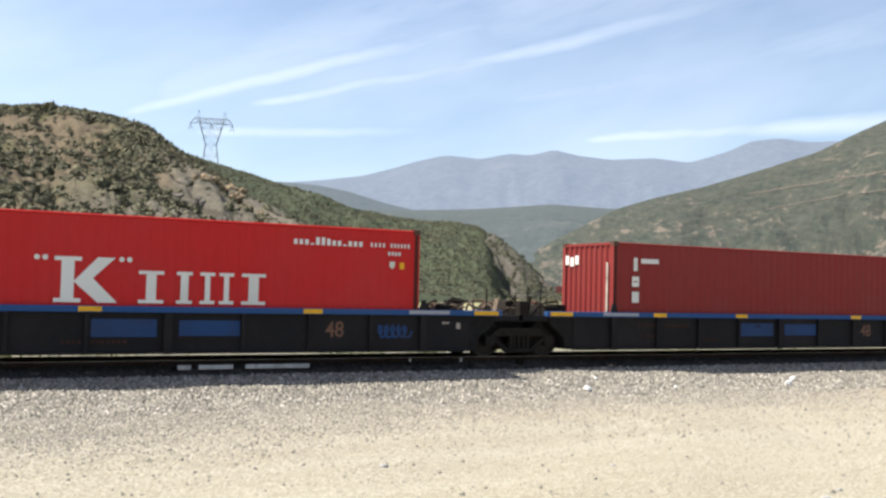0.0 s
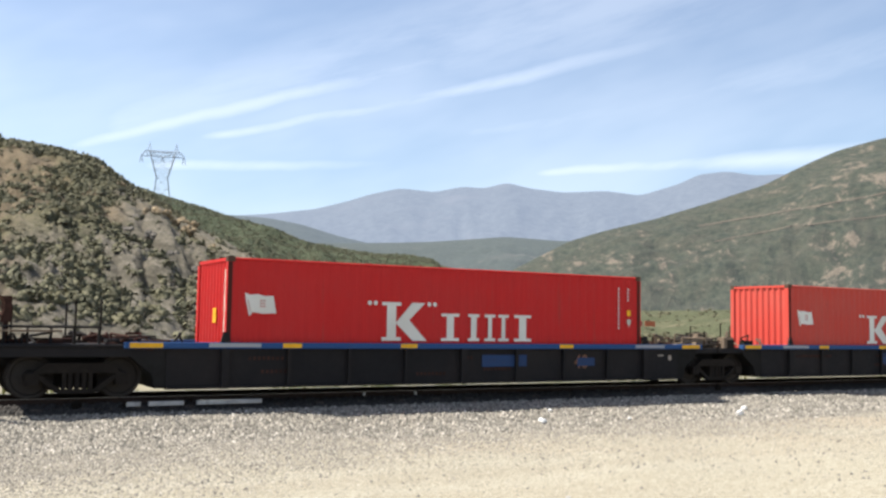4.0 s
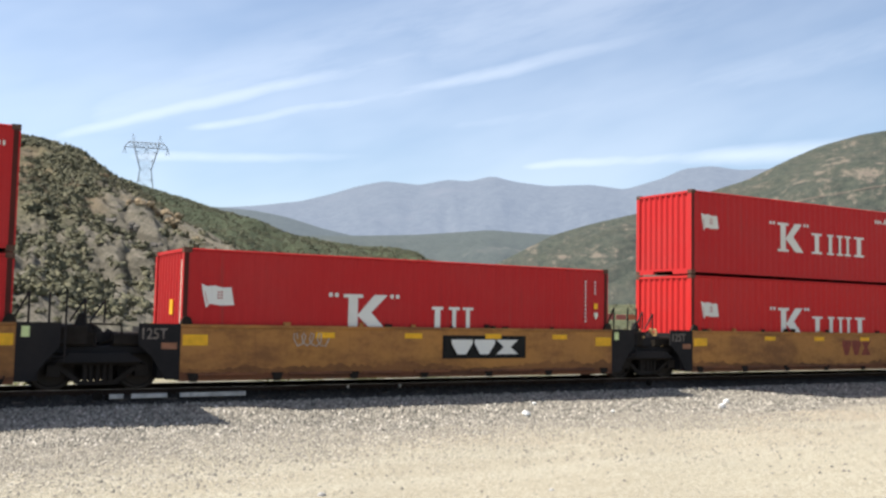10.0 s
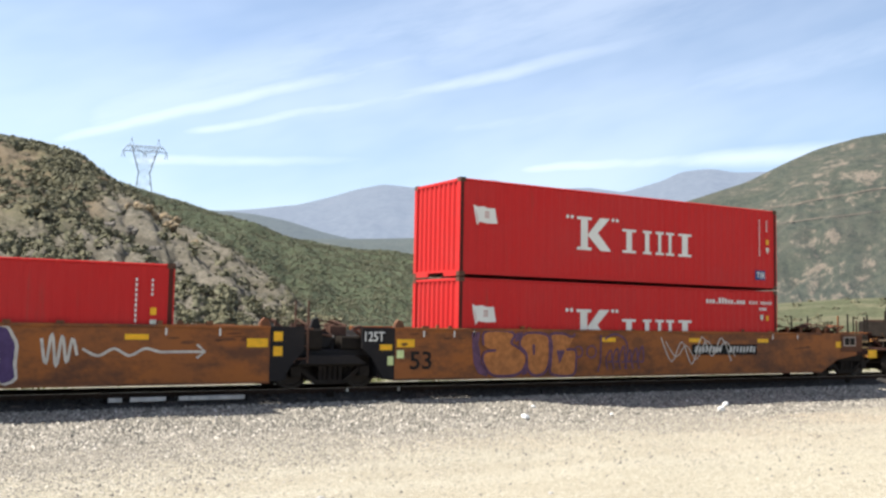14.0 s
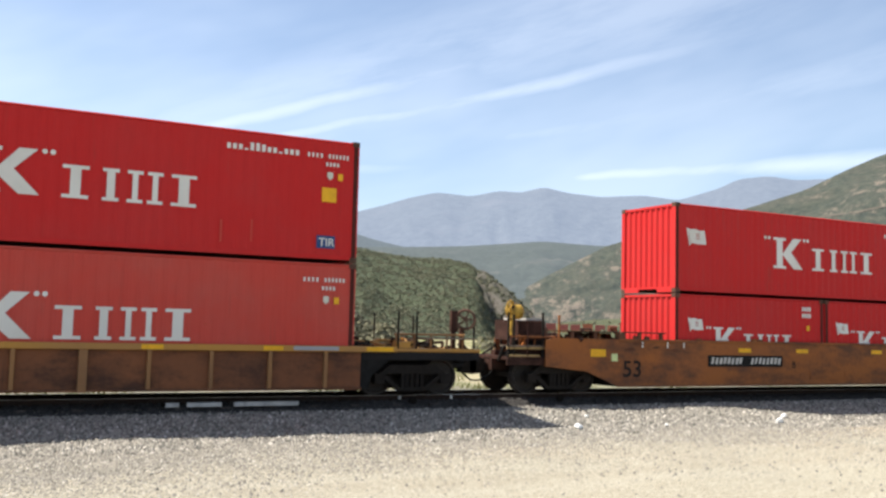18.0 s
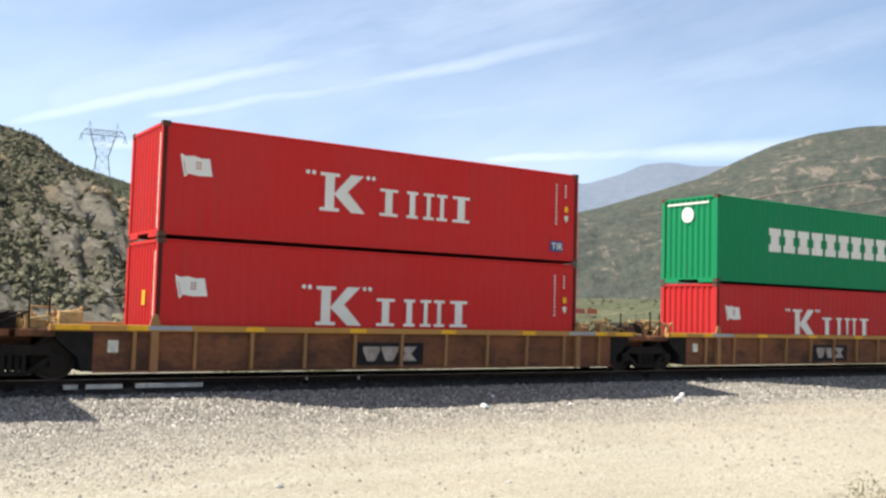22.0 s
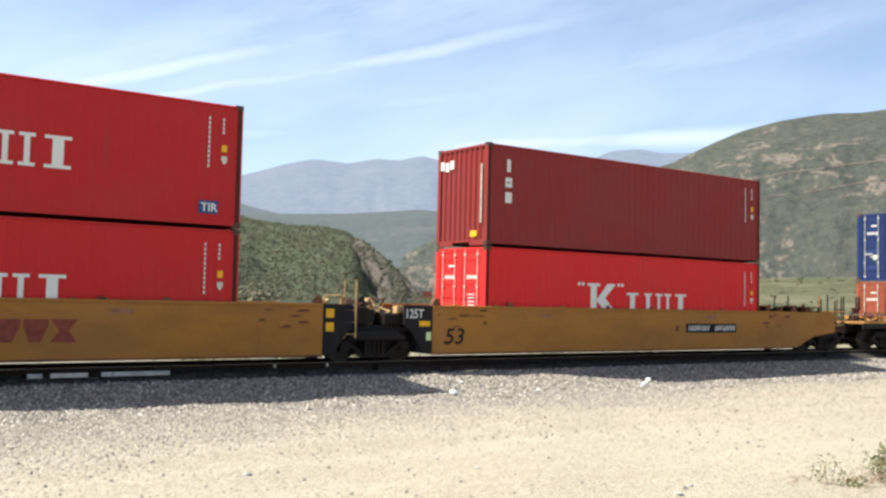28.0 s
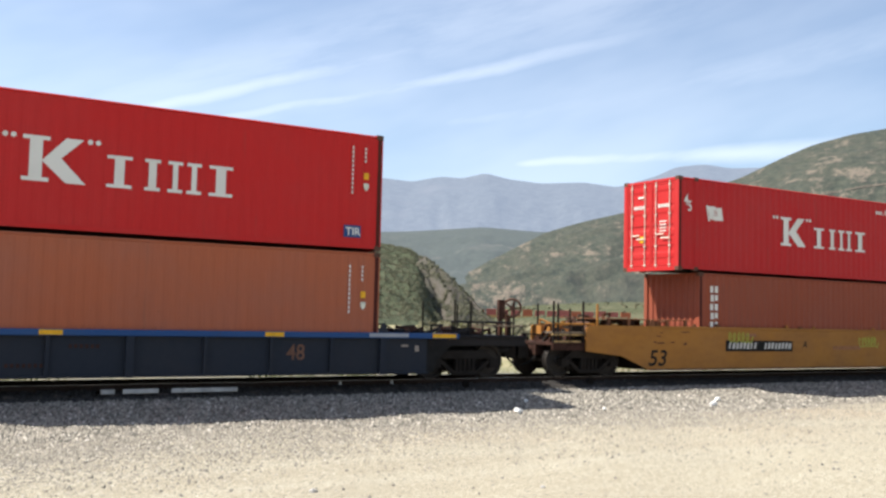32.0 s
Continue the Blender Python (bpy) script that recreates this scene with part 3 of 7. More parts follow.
def build_ground():
    near_x = np.arange(-12, 60, 0.3)
    xs = np.concatenate([-np.geomspace(5000, 13, 40), near_x, np.geomspace(61, 5000, 60)])
    near_y = np.concatenate([np.arange(0, 27, 0.25), np.geomspace(27.5, 5000, 60)])
    ys = np.concatenate([-np.geomspace(5000, 0.5, 40), near_y])
    gx, gy = np.meshgrid(xs, ys, indexing="ij")
    gz = ground_z(gx, gy)
    gz = gz + np.where((gy > 28) & (gy < 200), ground_wave(gx, gy) * 6, 0)
    verts = np.stack([gx, gy, gz], -1).reshape(-1, 3)
    me = fast_mesh("ground", verts, grid_faces(len(xs), len(ys)), DIRT, True)
    tagged(new("ground", me), "pale trodden dirt road and valley floor beside the railway", "ground", kind="structure")


def scatter_stones(name, x, y, size, material, label, category, lift=0.3, seed=1, bank=0.0):
    """Loose angular stones, joined."""
    rng = np.random.default_rng(seed)
    n = len(x)
    unit = np.array([(1, 0, -0.3), (-1, 0, -0.3), (0, 1, -0.3), (0, -1, -0.3), (0.25, 0.1, 1), (-0.3, -0.15, 0.85)], float)
    tri = np.array([(0, 2, 4), (2, 5, 4), (2, 1, 5), (1, 3, 5), (3, 4, 5), (3, 0, 4)])
    v = unit[None] * rng.uniform(0.65, 1.15, (n, 6, 1)) + rng.uniform(-0.28, 0.28, (n, 6, 3))
    a = rng.uniform(0, 6.283, n)
    c, s = np.cos(a)[:, None], np.sin(a)[:, None]
    vx, vy = v[..., 0] * c - v[..., 1] * s, v[..., 0] * s + v[..., 1] * c
    v = np.stack([vx, vy, v[..., 2] * rng.uniform(0.55, 0.9, (n, 1))], -1) * size[:, None, None]
    v += np.stack([x, y, ground_z(x, y) + size * lift + bank * np.clip((y - 20.84) / 0.5, 0, 1)], -1)[:, None, :]
    f = (tri[None] + (np.arange(n) * 6)[:, None, None]).reshape(-1, 3)
    me = fast_mesh(name, v.reshape(-1, 3), f, material)
    return tagged(new(name, me), label, category, kind="stuff")


def build_stones():
    rng = np.random.default_rng(11)
    n = 80000
    x = -4 + 64 * rng.random(n) ** 1.35
    y = rng.uniform(16.9, 20.92, n)
    keep = rng.random(n) < np.clip((y - 17.0 + 0.5 * np.sin(x * 0.7) + 0.25 * np.sin(x * 2.3)) / 1.0, 0.03, 1)
    x, y = x[keep], y[keep]
    scatter_stones("ballast", x, y, rng.uniform(0.022, 0.052, len(x)) * (1 + x / 140), BALLAST, "grey crushed-stone ballast along the track", "ballast", 0.35, 2)
    # a strip of dark brown-black stones along the near rail
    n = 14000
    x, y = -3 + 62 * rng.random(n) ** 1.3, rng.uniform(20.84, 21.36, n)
    scatter_stones("greasy_ballast", x, y, rng.uniform(0.035, 0.06, n), DARKSTONE, "dark brown-black ballast beside the rail", "ballast", 0.4, 7, 0.15)
    # ballast between and behind the rails, seen through the gaps between wagons
    x2, y2 = rng.uniform(-2, 34, 6000), rng.uniform(21.3, 24.2, 6000)
    scatter_stones("track_ballast", x2, y2, rng.uniform(0.025, 0.055, 6000), BALLAST, "grey ballast between the rails", "ballast", 0.3, 4)
    # stray gravel strewn over the road's edge, thinning towards the wheel lanes
    n = 240000
    x = -1 + 42 * rng.random(n) ** 1.3
    y = 18.3 - 9.5 * rng.random(n) ** 1.5
    reach = np.clip((y - 9.6 + 0.9 * np.sin(x * 0.5) + 0.5 * np.sin(x * 1.3 + y) - 0.25 * x) / 5.0, 0.06, 1)
    keep = rng.random(n) < reach * (0.85 + 0.15 * np.sin(x * 0.8 + 1.7 * np.sin(y * 0.6)))
    x, y = x[keep], y[keep]
    scatter_stones("gravel", x, y, rng.uniform(0.010, 0.028, len(x)) * (0.6 + (y - 9) * 0.06), GRIT, "stray grey and tan gravel strewn over the dirt", "gravel", 0.15, 5)
    # single darker stones lie all over the road
    n = 9000
    x, y = -1 + 34 * rng.random(n), 5.2 + 12.5 * rng.random(n) ** 0.8
    scatter_stones("road_pebbles", x, y, 0.006 + 0.022 * rng.random(n) ** 4 + 0.0005 * y, DARKGRIT, "single dark pebbles on the dirt road", "pebbles", 0.15, 6)

    # the pale stones that stand out
    for i, (px, py, r) in enumerate(((13.05, 17.95, 0.10), (14.2, 19.2, 0.055), (19.15, 17.7, 0.11), (20.0, 18.35, 0.09), (15.6, 17.9, 0.05))):
        f = Form().blob((0, 0, 0), r, 30 + i, 0.7)
        ob = solid("white_stone", f, WHITESTONE, "chalk-white stone lying on the grey ballast", "stone", "white stones")
        ob.matrix_basis = pose(px, py, float(ground_z(px, py)) + r * 0.45 + 0.03, 10, 20, 50 * i)
    for i, (px, py, r) in enumerate(((6.85, 5.9, 0.05), (7.3, 6.15, 0.035), (4.1, 9.2, 0.05), (6.3, 8.2, 0.03))):
        f = Form().blob((0, 0, 0), r, 60 + i, 0.55)
        ob = solid("pale_stone", f, CHALK, "pale weathered stone half sunk in the dirt road", "stone", "road stones")
        ob.matrix_basis = pose(px, py, float(ground_z(px, py)) + r * 0.2, 0, 8, 70 * i)


# ---------------------------------------------------------------- hills


def hill(name, material, az, el, crest, foot, label, rough=1.0, gully=0.0, power=1.0, nr=70, step=0.25, category="hill", seed=0.0, craggy=False):
    """A slope round the viewer: height angle of its crest, and distance of crest and foot, by bearing in degrees."""
    a = np.arange(az[0], az[-1] + 1e-6, step)
    e = np.interp(a, az, el)
    k = np.ones(3) / 3
    e[1:-1] = np.convolve(e, k, "valid")
    rc, rf = np.interp(a, *crest), np.interp(a, *foot)
    u = np.concatenate([np.linspace(0, 1, nr), [1.05, 1.12, 1.25, 1.5]])
    verts = []
    for i, bearing in enumerate(np.radians(a)):
        top = rc[i] * math.tan(radians(e[i])) + EYE[2]
        for t in u:
            r = rf[i] + (rc[i] - rf[i]) * t
            x, y = r * math.sin(bearing), r * math.cos(bearing)
            base = -1.6
            z = base + (top - base) * (t ** power if t <= 1 else max(0.0, 1 - (t - 1) * 1.5))
            env = min(1.0, 4 * t) * ((1.0 if t < 0.88 else 0.25) if rc[i] < 900 else min(1.0, max(0.05, (1.0 - t) / 0.45)))
            s = rc[i] / 300.0
            h = noise.fractal(Vector((x / (38 * s), y / (38 * s), seed)), 0.9, 2.1, 6)
            h2 = noise.fractal(Vector((x / (9 * s), y / (9 * s), seed + 5)), 0.7, 2.2, 4)
            z += env * rough * s * (4.2 * h + 1.3 * h2)
            if craggy:
                # slanting beds of rock
                run, over = 0.82 * x - 0.57 * z, 0.57 * x + 0.82 * z
                bed = noise.noise(Vector((run / 17.0, over / 4.2, seed))) * 1.1 + noise.noise(Vector((run / 7.0, over / 1.9, seed + 3))) * 0.85
                z += env * (bed + 0.35 * noise.fractal(Vector((x / 3.1, y / 3.1, z / 3.0 + seed)), 0.6, 2.2, 3))
            if gully:
                g = abs(noise.noise(Vector((math.degrees(bearing) * 0.42 + 0.5 * h, t * 1.3, seed + 9))))
                g2 = abs(noise.noise(Vector((math.degrees(bearing) * 1.3 + 0.7 * h, t * 2.6, seed + 19))))
                z -= gully * s * env * (1 - t * 0.75) * (5.0 * (1 - min(1, g * 2.4)) + 2.2 * (1 - min(1, g2 * 2.2)))
            verts.append((x, y, z))
    me = fast_mesh(name, np.array(verts), grid_faces(len(a), len(u)), material, True)
    ob = tagged(new(name, me), label, category, kind="structure")
    return np.array(verts).reshape(len(a), len(u), 3)


def bushes(name, surf, count, size, material, label, seed, lo=0.03, hi=0.97, pick=None):
    """Low shrubs on a slope: each a ragged heap of small leaf clusters."""
    rng = np.random.default_rng(seed)
    na, nu = surf.shape[:2]
    nu -= 4
    ia = rng.uniform(0, na - 1.001, count)
    iu = rng.uniform(lo, hi, count) ** 0.8 * (nu - 1.001)
    a0, u0 = ia.astype(int), iu.astype(int)
    fa, fu = (ia - a0)[:, None], (iu - u0)[:, None]
    p = (surf[a0, u0] * (1 - fa) * (1 - fu) + surf[a0 + 1, u0] * fa * (1 - fu) + surf[a0, u0 + 1] * (1 - fa) * fu + surf[a0 + 1, u0 + 1] * fa * fu)
    if pick:
        p = p[rng.random(count) < np.array([pick(*q) for q in p])]
    n = len(p)
    r = rng.uniform(size[0], size[1], n) * (0.7 + 0.6 * rng.random(n) ** 2)
    # a lumpy dome of twigs, with a few loose leaf clusters round it
    around = 6
    th = np.repeat(np.radians((-12.0, 28.0, 60.0)), around)
    ph = np.tile(np.arange(around) * 6.28319 / around, 3) + np.repeat((0.0, 0.45, 0.9), around)
    dome = np.concatenate([np.stack([np.cos(th) * np.cos(ph), np.cos(th) * np.sin(ph), 0.8 * np.sin(th)], -1), [[0, 0, 0.85]]])
    k = len(dome)
    v1 = p[:, None] + dome[None] * rng.uniform(0.38, 1.12, (n, k, 1)) * (r[:, None] * rng.uniform(0.75, 1.1, (n, 1)))[..., None]
    tri = [(a * around + i, a * around + (i + 1) % around, a * around + around + i) for a in (0, 1) for i in range(around)]
    tri += [(a * around + (i + 1) % around, a * around + around + (i + 1) % around, a * around + around + i) for a in (0, 1) for i in range(around)]
    tri += [(2 * around + i, 2 * around + (i + 1) % around, k - 1) for i in range(around)]
    f1 = (np.array(tri)[None] + (np.arange(n) * k)[:, None, None]).reshape(-1, 3)
    leaves = 13
    d = rng.normal(size=(n, leaves, 3))
    d /= np.linalg.norm(d, axis=2, keepdims=True)
    d[..., 2] = np.abs(d[..., 2]) * 0.8
    c = p[:, None] + d * (r[:, None] * rng.uniform(0.8, 1.15, (n, leaves)))[..., None]
    e1, e2 = rng.normal(size=(n, leaves, 3)), rng.normal(size=(n, leaves, 3))
    w = (r * 0.27)[:, None, None]
    v2 = np.stack([c + e1 * w, c + e2 * w, c - (e1 + e2) * w * 0.7, c + d * w * 1.4], 2).reshape(-1, 3)
    q = np.arange(n * leaves)[:, None] * 4 + n * k
    f = np.concatenate([f1] + [q + np.array([t]) for t in ((0, 1, 2), (0, 1, 3), (1, 2, 3), (2, 0, 3))])
    v = np.concatenate([v1.reshape(-1, 3), v2])
    tagged(new(name, fast_mesh(name, v, f, material)), label, "shrubs", kind="stuff")


# bearing, height angle and size of the crags that catch the sun
CRAGS_TAN = ((10.8, 7.6, 2.2), (11.6, 6.9, 1.2), (13.4, 6.2, 1.6), (13.6, 6.0, 1.4), (14.7, 5.6, 2.0), (15.0, 5.1, 1.8), (15.4, 4.6, 1.5), (7.3, 9.0, 1.1), (7.3, 7.9, 1.2), (9.9, 8.4, 1.4), (12.5, 6.2, 1.2), (16.4, 4.2, 1.3))
CRAGS_GREY = ((12.2, 5.8, 1.2), (13.0, 4.7, 1.4), (11.4, 5.0, 1.1), (14.0, 3.8, 1.2), (12.6, 3.4, 1.1), (15.6, 3.0, 1.0))


def thicket(x, y, z):
    """How thickly shrubs grow at a place on the rocky hill."""
    b, e = math.degrees(math.atan2(x, y)), math.degrees(math.atan2(z - EYE[2], math.hypot(x, y)))
    if b < -4:
        return 0.03
    n = 0.42 * noise.fractal(Vector((x / 15, z / 9, y / 40)), 0.8, 2.1, 4)
    flank = float(np.interp(b, (8.0, 10.0, 11.5, 13.0), (0.18, 0.22, 0.02, -0.08)))
    copse = 0.75 * math.exp(-((b - 9.2) / 1.5) ** 2 - ((e - 7.4) / 1.1) ** 2)
    rim = 0.5 * max(0.0, 1 - abs(e - float(np.interp(b, (2, 5.8, 9.8, 12.2, 15.4), (9.4, 9.5, 8.8, 7.3, 5.4)))) / 0.35)
    return min(max((n + flank + copse + rim) * 1.6, 0.02), 1.0)


def build_hills():
    rock = hill("rocky_hill", HILL_ROCK,
                (-50, -30, -12, 2, 5.8, 7.9, 9.8, 10.5, 12.2, 13.2, 15.4, 18.7, 22.0, 23.4, 25.5),
                (5.0, 8.0, 9.0, 9.45, 9.6, 9.3, 8.85, 8.35, 7.35, 6.95, 5.4, 3.9, 1.4, 0.1, -0.6),
                ((-50, 0, 10, 18, 25.5), (320, 300, 270, 190, 128)), ((-50, 0, 12, 25.5), (95, 80, 84, 108)),
                "steep rocky hillside with scrub and a bare grey scar above the railway", 1.0, 0.42, 0.92, 190, 0.11, seed=1.0, craggy=True)
    green = hill("green_ridge", HILL_GREEN,
                 (6, 9, 12, 13.9, 15.6, 16.9, 19.6, 21.6, 24.3, 27.75, 29.5, 30.0, 30.5, 31.0, 31.6),
                 (6.0, 7.2, 7.6, 7.05, 6.6, 6.22, 5.5, 4.75, 4.32, 4.12, 3.85, 3.4, 1.8, 0.2, -0.8),
                 ((6, 20, 29, 31.6), (520, 480, 430, 400)), ((6, 20, 31.6), (200, 200, 250)),
                 "scrub-covered green ridge that ends in a bare cliff", 0.8, 0.25, 0.9, 70, 0.2, seed=2.0)
    cliff = hill("bare_cliff", HILL_CLIFF, (29.2, 29.8, 30.4, 31.2, 31.6, 33.0, 34.1, 35.0), (2.2, 3.5, 3.46, 2.74, 2.48, 1.21, 0.02, -0.8),
         ((29.2, 35), (425, 330)), ((29.2, 35), (310, 295)), "bare grey cliff at the end of the green ridge", 0.7, 0.6, 0.9, 60, 0.12, "hill", 7.0)
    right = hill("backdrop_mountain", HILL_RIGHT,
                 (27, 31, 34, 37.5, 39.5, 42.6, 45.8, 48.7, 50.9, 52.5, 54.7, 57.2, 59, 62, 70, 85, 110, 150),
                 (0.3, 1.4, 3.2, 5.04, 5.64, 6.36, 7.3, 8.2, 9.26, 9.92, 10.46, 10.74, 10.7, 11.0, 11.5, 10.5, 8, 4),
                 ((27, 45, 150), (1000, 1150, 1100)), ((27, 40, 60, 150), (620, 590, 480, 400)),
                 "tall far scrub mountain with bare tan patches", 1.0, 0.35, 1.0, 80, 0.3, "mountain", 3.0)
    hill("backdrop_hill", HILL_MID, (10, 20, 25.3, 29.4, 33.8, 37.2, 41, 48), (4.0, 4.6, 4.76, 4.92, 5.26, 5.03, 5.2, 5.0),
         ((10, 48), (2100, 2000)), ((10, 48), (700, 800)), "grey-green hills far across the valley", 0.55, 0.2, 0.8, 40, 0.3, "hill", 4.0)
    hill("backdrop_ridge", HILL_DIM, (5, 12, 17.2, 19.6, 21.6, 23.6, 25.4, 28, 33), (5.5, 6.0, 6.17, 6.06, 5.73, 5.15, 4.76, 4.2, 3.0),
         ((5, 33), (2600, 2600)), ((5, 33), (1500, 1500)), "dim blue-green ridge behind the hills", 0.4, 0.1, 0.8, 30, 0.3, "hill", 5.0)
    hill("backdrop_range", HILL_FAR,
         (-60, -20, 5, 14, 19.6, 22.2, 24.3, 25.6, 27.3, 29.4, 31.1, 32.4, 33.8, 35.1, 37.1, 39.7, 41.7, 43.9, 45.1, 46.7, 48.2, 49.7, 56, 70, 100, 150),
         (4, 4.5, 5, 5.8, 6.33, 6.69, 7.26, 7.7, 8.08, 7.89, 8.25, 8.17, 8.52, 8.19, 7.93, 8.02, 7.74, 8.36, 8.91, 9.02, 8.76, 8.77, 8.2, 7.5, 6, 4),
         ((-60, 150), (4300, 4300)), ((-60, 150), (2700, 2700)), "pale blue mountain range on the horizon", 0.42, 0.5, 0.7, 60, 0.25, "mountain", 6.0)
    outcrops("rock_outcrop", rock, CRAGS_TAN, TANROCK, "tan sandstone crag standing out of the hillside", 31)
    outcrops("rock_outcrop", rock, CRAGS_GREY, GREYROCK, "grey weathered crag standing out of the hillside", 32)
    bushes("hill_shrubs", rock, 60000, (0.38, 1.0), SCRUB, "dark chaparral shrubs in thickets on the rocky hillside", 21, 0.02, 1.0, thicket)
    bushes("sage_shrubs", rock, 16000, (0.22, 0.6), SAGE, "grey-green sage shrubs on the rocky hillside", 22, 0.03, 0.99, lambda x, y, z: 0.6 * thicket(x, y, z) + 0.12 * (x > -10))
    bushes("ridge_shrubs", green, 20000, (0.26, 0.58), RIDGESCRUB, "chaparral covering the green ridge", 23, 0.02, 1.0)
    dirt_tracks(right, (((45.0, 50.0, 55.0, 62.0), (5.9, 6.7, 7.5, 8.3), 0.035), ((45.8, 50.0, 56.0, 62.0), (5.0, 5.8, 6.4, 7.4), 0.025)))
    bushes("cliff_shrubs", cliff, 700, (0.3, 0.8), RIDGESCRUB, "sparse shrubs on the bare cliff", 29, 0.02, 0.98)
    meadow = hill("valley_meadow", MEADOW, (33, 35, 38, 41, 45, 50, 54, 58, 64, 80, 120), (-0.2, 0.45, 0.72, 0.95, 1.0, 1.25, 1.6, 1.7, 1.8, 1.8, 1.0),
                  ((33, 43, 50, 120), (560, 560, 440, 400)), ((33, 43, 50, 120), (330, 320, 200, 180)), "dry yellow-green meadow rising to the mountain", 0.25, 0.0, 1.0, 30, 0.3, "meadow", 8.0)
    bushes("meadow_shrubs", meadow, 900, (0.5, 1.3), SCRUB, "dark shrubs dotted over the meadow", 28, 0.02, 0.98)


def dirt_tracks(surf, courses):
    """Graded tracks across a slope: bearings, height angles and width of each."""
    flat = surf[:, :-4]
    bearing = np.degrees(np.arctan2(flat[:, 5, 0], flat[:, 5, 1]))
    rise = np.degrees(np.arctan2(flat[..., 2] - EYE[2], np.hypot(flat[..., 0], flat[..., 1])))
    grow = np.maximum.accumulate(rise, 1)
    for az, el, wide in courses:
        v = []
        for b in np.arange(az[0], az[-1], 0.3):
            i = int(np.argmin(abs(bearing - b)))
            e = np.interp(b, az, el) + 0.015 * math.sin(b * 2.3)
            for d, lift in ((-wide, 0.25), (wide, 0.35)):
                k = float(np.interp(e + d, grow[i], np.arange(flat.shape[1])))
                k0 = min(int(k), flat.shape[1] - 2)
                p = flat[i, k0] + (flat[i, k0 + 1] - flat[i, k0]) * (k - k0)
                v.append(p * (1 - 0.0012) + (0, 0, lift))
        n = len(v) // 2
        f = np.array([[2 * k, 2 * k + 2, 2 * k + 3, 2 * k + 1] for k in range(n - 1)])
        tagged(new("dirt_track", fast_mesh("dirt_track", np.array(v), f, TRACKDUST)), "pale dirt track cut across the mountainside", "track", kind="structure")


def outcrops(name, surf, places, material, label, seed, count=9, spread=0.5, grain=0.42):
    """Bare crags on a slope: bearing, height angle and size of each."""
    rnd = random.Random(seed)
    flat = surf[:, :-4].reshape(-1, 3)
    bearing = np.degrees(np.arctan2(flat[:, 0], flat[:, 1]))
    rise = np.degrees(np.arctan2(flat[:, 2] - EYE[2], np.hypot(flat[:, 0], flat[:, 1])))
    for az, el, size in places:
        p = flat[np.argmin((bearing - az) ** 2 + (rise - el) ** 2)]
        f = Form()
        for i in range(count):
            s = size * grain * rnd.uniform(0.5, 1.4)
            up = rnd.gauss(0, 0.6) * spread
            f.blob((rnd.gauss(0, spread) * size, up * size, (0.45 * up - 0.15 * grain) * size), s, rnd.randint(0, 9999), rnd.uniform(0.6, 1.3))
        ob = solid(name, f, material, label, "rock", "crags on the hillside", "stuff")
        ob.matrix_basis = pose(*p)


# ---------------------------------------------------------------- track


def build_track():
    bed = tagged(new("railway_track"), "single railway track on grey ballast", "railway track", kind="structure")
    x0, x1 = -70.0, 190.0
    for y in (TRACK_Y - 0.755, TRACK_Y + 0.755):
        t = RAIL_TOP
        rail = [(y - 0.075, t - 0.18), (y + 0.075, t - 0.18), (y + 0.075, t - 0.165), (y + 0.012, t - 0.145), (y + 0.010, t - 0.045),
                (y + 0.036, t - 0.035), (y + 0.036, t - 0.006), (y - 0.036, t - 0.006), (y - 0.036, t - 0.035), (y - 0.010, t - 0.045),
                (y - 0.012, t - 0.145), (y - 0.075, t - 0.165)]
        r = part("rail", Form().prism(rail, x0, x1, "x"), RUST, bed)
        part("rail_head", Form().box(x0, x1, y - 0.032, y + 0.032, t - 0.005, t), RAILHEAD, r, "polished running surface")
    yn = TRACK_Y - 0.755
    for x in (10.17, 11.61):
        part("paint_mark", Form().box(x - 0.02, x + 0.02, yn - 0.080, yn - 0.020, RAIL_TOP - 0.17, RAIL_TOP - 0.02), WHITE, bed, "white paint mark across the rail")
    for xa, xb in ((5.92, 7.40), (4.88, 5.63), (4.43, 4.71)):
        part("track_board", Form().cut(xa, xb, yn - 0.52, yn - 0.44, -0.05, 0.047, 0.01), CHALK, bed, "pale weathered board lying along the rail")
    tie = Form().cut(-0.115, 0.115, TRACK_Y - 1.15, TRACK_Y + 1.15, -0.24, -0.065, 0.02).mesh("tie", TIEWOOD)
    for i in range(170):
        ob = part("tie", tie, None, bed)
        ob.location = (-14 + 0.52 * i + 0.03 * math.sin(i * 7.7), 0.05 * math.sin(i * 3.1), 0.006 * math.sin(i * 5.3))


# ---------------------------------------------------------------- plants and pylon


